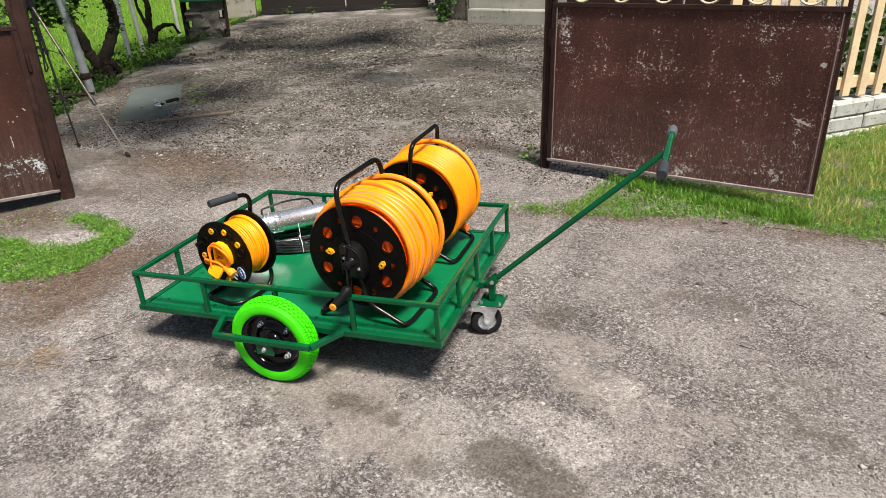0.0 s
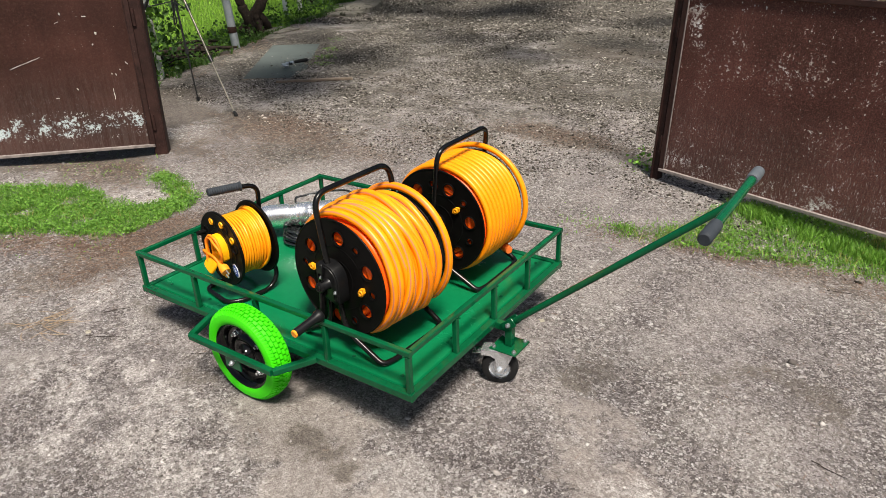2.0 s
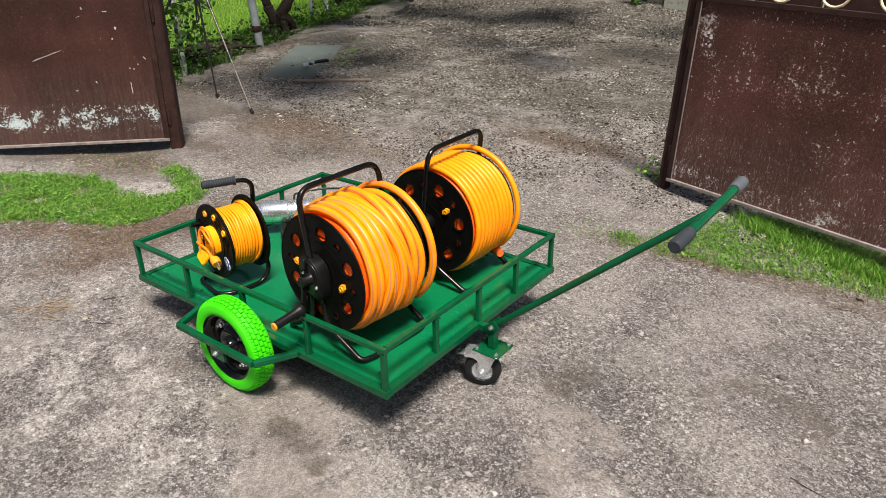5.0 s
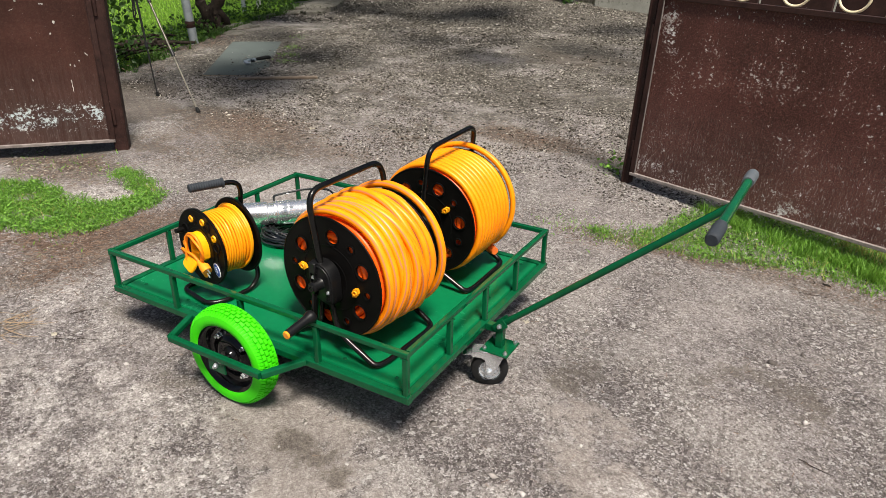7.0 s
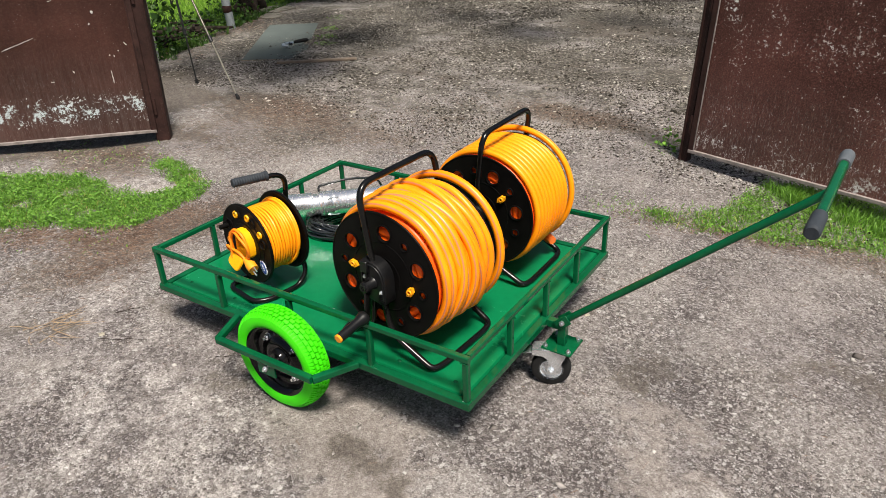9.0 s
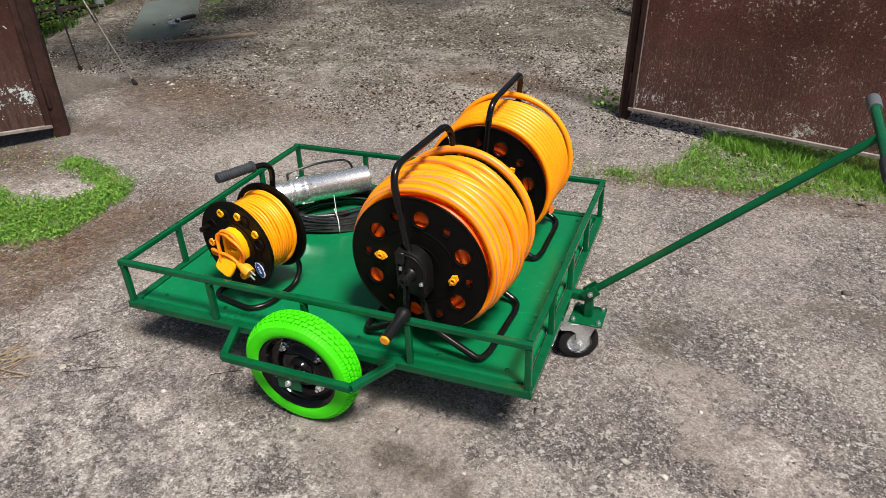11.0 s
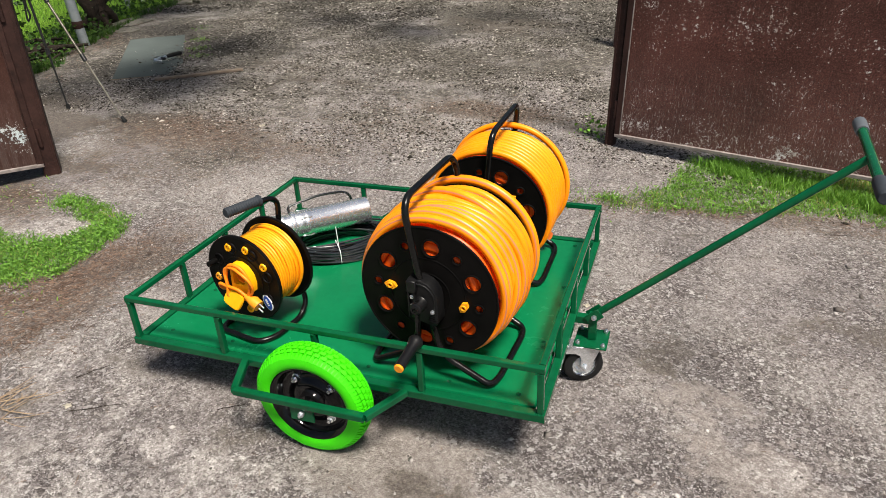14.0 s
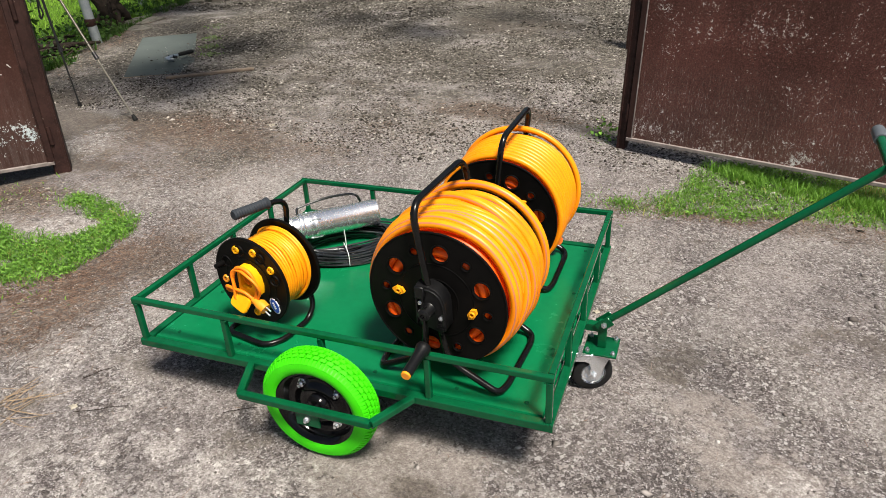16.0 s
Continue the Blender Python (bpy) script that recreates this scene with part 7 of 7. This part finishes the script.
front = [(-2.02, 0.36, 0.14, 0.10, 1), (-2.2, 0.22, 0.14, 0.09, 1), (-2.42, 0.10, 0.14, 0.09, 1), (-2.62, -0.08, 0.14, 0.09, 1), (-2.0, 0.6, 0.1, 0.2, 1), (-1.9, 0.15, 0.16, 0.16, 1)]
needles("straw_litter", front, 2600, 53, "brown straw and bark bits along the edge of the grass", 1.5)
needles("pine_needles", [(-2.8, 2.22, 0.3, 0.16, 1), (-2.6, 2.05, 0.35, 0.22, 1), (-1.0, 3.05, 0.45, 0.16, 1)], 1500, 57, "red-brown pine needles gathered in drifts on the yard", 1.5, RED_LITTER)
needles("straw_litter", [(-0.05, 1.78, 0.22, 0.10, 1), (0.35, 1.82, 0.25, 0.06, 1), (0.9, 1.93, 0.3, 0.05, 1), (1.5, 1.86, 0.3, 0.06, 1)], 1100, 54, "dry straw and bark bits along the grass strip", 1.1)
needles("straw_litter", [(-3.15, 0.8, 0.35, 0.14, 1), (-2.9, 1.0, 0.2, 0.12, 1)], 420, 55, "leaf bits and straw on the soil under the gate", 1.4)
needles("pine_needles", [(-0.6, 1.0, 2.2, 1.6, 1), (-1.0, 3.0, 1.8, 1.0, 1)], 2200, 52, "stray dry needles on the asphalt")


def soft_noise(rng, x, y, cell):
    """Smooth random values from 0 to 1 over the plan, with that cell size."""
    g = rng.random((64, 64))
    u, v = x / cell, y / cell
    i, j = np.floor(u).astype(int), np.floor(v).astype(int)
    fu, fv = u - i, v - j
    fu, fv = fu * fu * (3 - 2 * fu), fv * fv * (3 - 2 * fv)
    a, b, c, d = g[i % 64, j % 64], g[(i + 1) % 64, j % 64], g[i % 64, (j + 1) % 64], g[(i + 1) % 64, (j + 1) % 64]
    return (a * (1 - fu) + b * fu) * (1 - fv) + (c * (1 - fu) + d * fu) * fv


def grit(name, count, box, size, seed, label, bare=0.40, material=PEBBLE, border=0.5):
    """Small angular stones lying on the ground, thick in some places and thin in others, as one mesh."""
    rng = np.random.default_rng(seed)
    x, y = rng.uniform(box[0], box[1], count), rng.uniform(box[2], box[3], count)
    thick = 0.5 * soft_noise(rng, x, y, 0.55) + 0.3 * soft_noise(rng, x, y, 0.17) + 0.2 * soft_noise(rng, x, y, 0.06)
    mud = np.zeros(count)
    for bx, by, rx, ry, amount in BLOBS["damp_shade"] + BLOBS["sand"]:
        mud = np.maximum(mud, amount * np.exp(-(((x - bx) / rx) ** 2 + ((y - by) / ry) ** 2)))
    # thins out towards the borders of its stretch
    margin = np.minimum(np.minimum(x - box[0], box[1] - x), np.minimum(y - box[2], box[3] - y))
    keep = thick > bare + 0.3 * mud + 0.45 * np.clip(1 - margin / border, 0, 1) + rng.uniform(-0.16, 0.16, count)
    x, y = x[keep], y[keep]
    n = len(x)
    s = size * np.exp(rng.normal(0.0, 0.42, n))
    nx, ny = 120, 120
    gx, gy = np.linspace(box[0], box[1], nx + 1), np.linspace(box[2], box[3], ny + 1)
    gz = np.array([[height(a, b) for b in gy] for a in gx])
    u, v = (x - box[0]) / (box[1] - box[0]) * nx, (y - box[2]) / (box[3] - box[2]) * ny
    i, j = np.minimum(u.astype(int), nx - 1), np.minimum(v.astype(int), ny - 1)
    fu, fv = u - i, v - j
    z = (gz[i, j] * (1 - fu) + gz[i + 1, j] * fu) * (1 - fv) + (gz[i, j + 1] * (1 - fu) + gz[i + 1, j + 1] * fu) * fv + s * 0.10
    turn = rng.uniform(0, 6.283, n)
    long = rng.uniform(0.75, 1.35, n)
    verts = np.zeros((n, 6, 3))
    for k in range(4):
        t = k * 1.571 + rng.uniform(-0.35, 0.35, n)
        q = s * rng.uniform(0.7, 1.15, n)
        px, py = q * np.cos(t) * long, q * np.sin(t) / long
        verts[:, k, 0] = x + px * np.cos(turn) - py * np.sin(turn)
        verts[:, k, 1] = y + px * np.sin(turn) + py * np.cos(turn)
        verts[:, k, 2] = z + s * rng.uniform(-0.2, 0.25, n)
    verts[:, 4, 0], verts[:, 4, 1], verts[:, 4, 2] = x + s * rng.uniform(-0.3, 0.3, n), y + s * rng.uniform(-0.3, 0.3, n), z + s * rng.uniform(0.35, 0.7, n)
    verts[:, 5, 0], verts[:, 5, 1], verts[:, 5, 2] = x, y, z - s * 0.5
    tri = np.array([(4, 0, 1), (4, 1, 2), (4, 2, 3), (4, 3, 0), (5, 1, 0), (5, 2, 1), (5, 3, 2), (5, 0, 3)])
    faces = (np.arange(n)[:, None, None] * 6 + tri[None]).reshape(-1, 3)
    me = bpy.data.meshes.new(name)
    me.vertices.add(n * 6)
    me.vertices.foreach_set("co", verts.reshape(-1).astype(np.float32))
    me.loops.add(len(faces) * 3)
    me.loops.foreach_set("vertex_index", faces.reshape(-1).astype(np.int32))
    me.polygons.add(len(faces))
    me.polygons.foreach_set("loop_start", np.arange(0, len(faces) * 3, 3, dtype=np.int32))
    me.update(calc_edges=True)
    me.materials.append(material)
    return tagged(new(name, me), label, "gravel", kind="stuff")


grit("gravel", 232000, (-2.9, 2.6, -1.1, 2.7), 0.0027, 71, "loose grey grit strewn over the asphalt near the cart")
grit("gravel", 4900, (-2.9, 2.6, -1.1, 2.7), 0.0054, 74, "scattered larger pale stones on the asphalt")
grit("gravel", 150000, (-5.0, 1.4, 1.9, 6.0), 0.0050, 72, "loose mossy grit strewn over the far yard", 0.40, MOSSY_PEBBLE)
grit("gravel", 82000, (-6.4, 1.7, 5.2, 9.8), 0.0074, 75, "coarse mossy grit and small stones at the far end of the yard", 0.40, MOSSY_PEBBLE)
grit("gravel", 900, (-3.9, -2.6, 0.4, 1.2), 0.0065, 73, "small pebbles and rubble under the gate", border=0.08)

# tangle of straw and loose twigs near the cart
rr = random.Random(99)
bm = bmesh.new()
for k in range(22):
    x, y = -1.60 + rr.gauss(0, 0.06), -0.235 + rr.gauss(0, 0.05)
    ln, turn, bow = rr.uniform(0.03, 0.15), rr.gauss(0.8, 0.7), rr.uniform(-0.012, 0.012)
    pts = [on_ground(x + (u - 0.5) * ln * math.cos(turn) - bow * (1 - (2 * u - 1) ** 2) * math.sin(turn), y + (u - 0.5) * ln * math.sin(turn) + bow * (1 - (2 * u - 1) ** 2) * math.cos(turn),
                     0.003 + 0.006 * (k % 3) / 2 + 0.008 * rr.random() * u) for u in (0, 0.25, 0.5, 0.75, 1)]
    tube(bm, pts, rr.uniform(0.0008, 0.0018), 5, scales=[1, 1, 0.95, 0.85, 0.5])
tagged(finish("straw_tangle", bm, STRAW), "small tangle of brown straw lying on the asphalt", "straw", kind="stuff")
for x, y, ln, turn in ((-1.33, -0.16, 0.17, 0.55), (-0.93, -0.02, 0.10, 0.6), (1.28, 1.02, 0.13, -0.7), (1.35, 1.9, 0.3, -0.1), (-1.47, -0.02, 0.11, 0.95), (0.95, 1.78, 0.12, 0.2), (-0.55, 3.2, 0.1, 0.1), (1.05, 0.62, 0.1, -0.2)):
    bm = bmesh.new()
    pts = [on_ground(x + (i / 6 - 0.5) * ln * math.cos(turn) + rr.uniform(-0.004, 0.004), y + (i / 6 - 0.5) * ln * math.sin(turn) + rr.uniform(-0.004, 0.004), 0.003) for i in range(7)]
    tube(bm, pts, 0.0013, 6, scales=[1, 1, 0.95, 0.9, 0.8, 0.7, 0.4])
    solo("twig", bm, BARK, "thin dark dry twig lying on the asphalt", "twig", group="twigs")
for x, y in ((0.49, 2.30), (-0.01, 0.87), (-2.35, 2.35), (-1.42, -0.18)):
    bm = bmesh.new()
    n = [bm.verts.new(V(0.035 * math.cos(t) * (1 + 0.35 * math.cos(5 * t)), 0.035 * math.sin(t) * (1 + 0.35 * math.cos(5 * t)), 0.012 + 0.01 * math.sin(2 * t))) for t in [i * 0.3927 for i in range(16)]]
    c = bm.verts.new((0, 0, 0.004))
    for i in range(16):
        bm.faces.new((c, n[i], n[(i + 1) % 16]))
    for e in bmesh.ops.extrude_face_region(bm, geom=list(bm.faces))["geom"]:
        if isinstance(e, bmesh.types.BMVert):
            e.co.z += 0.001
    solo("dry_leaf", bm, PALE_LEAF, "curled pale dry leaf on the ground", "leaf", Matrix.Translation(on_ground(x, y, 0.0)) @ Matrix.Scale(0.7 if y > 2 else 0.35, 4), "fallen leaves")
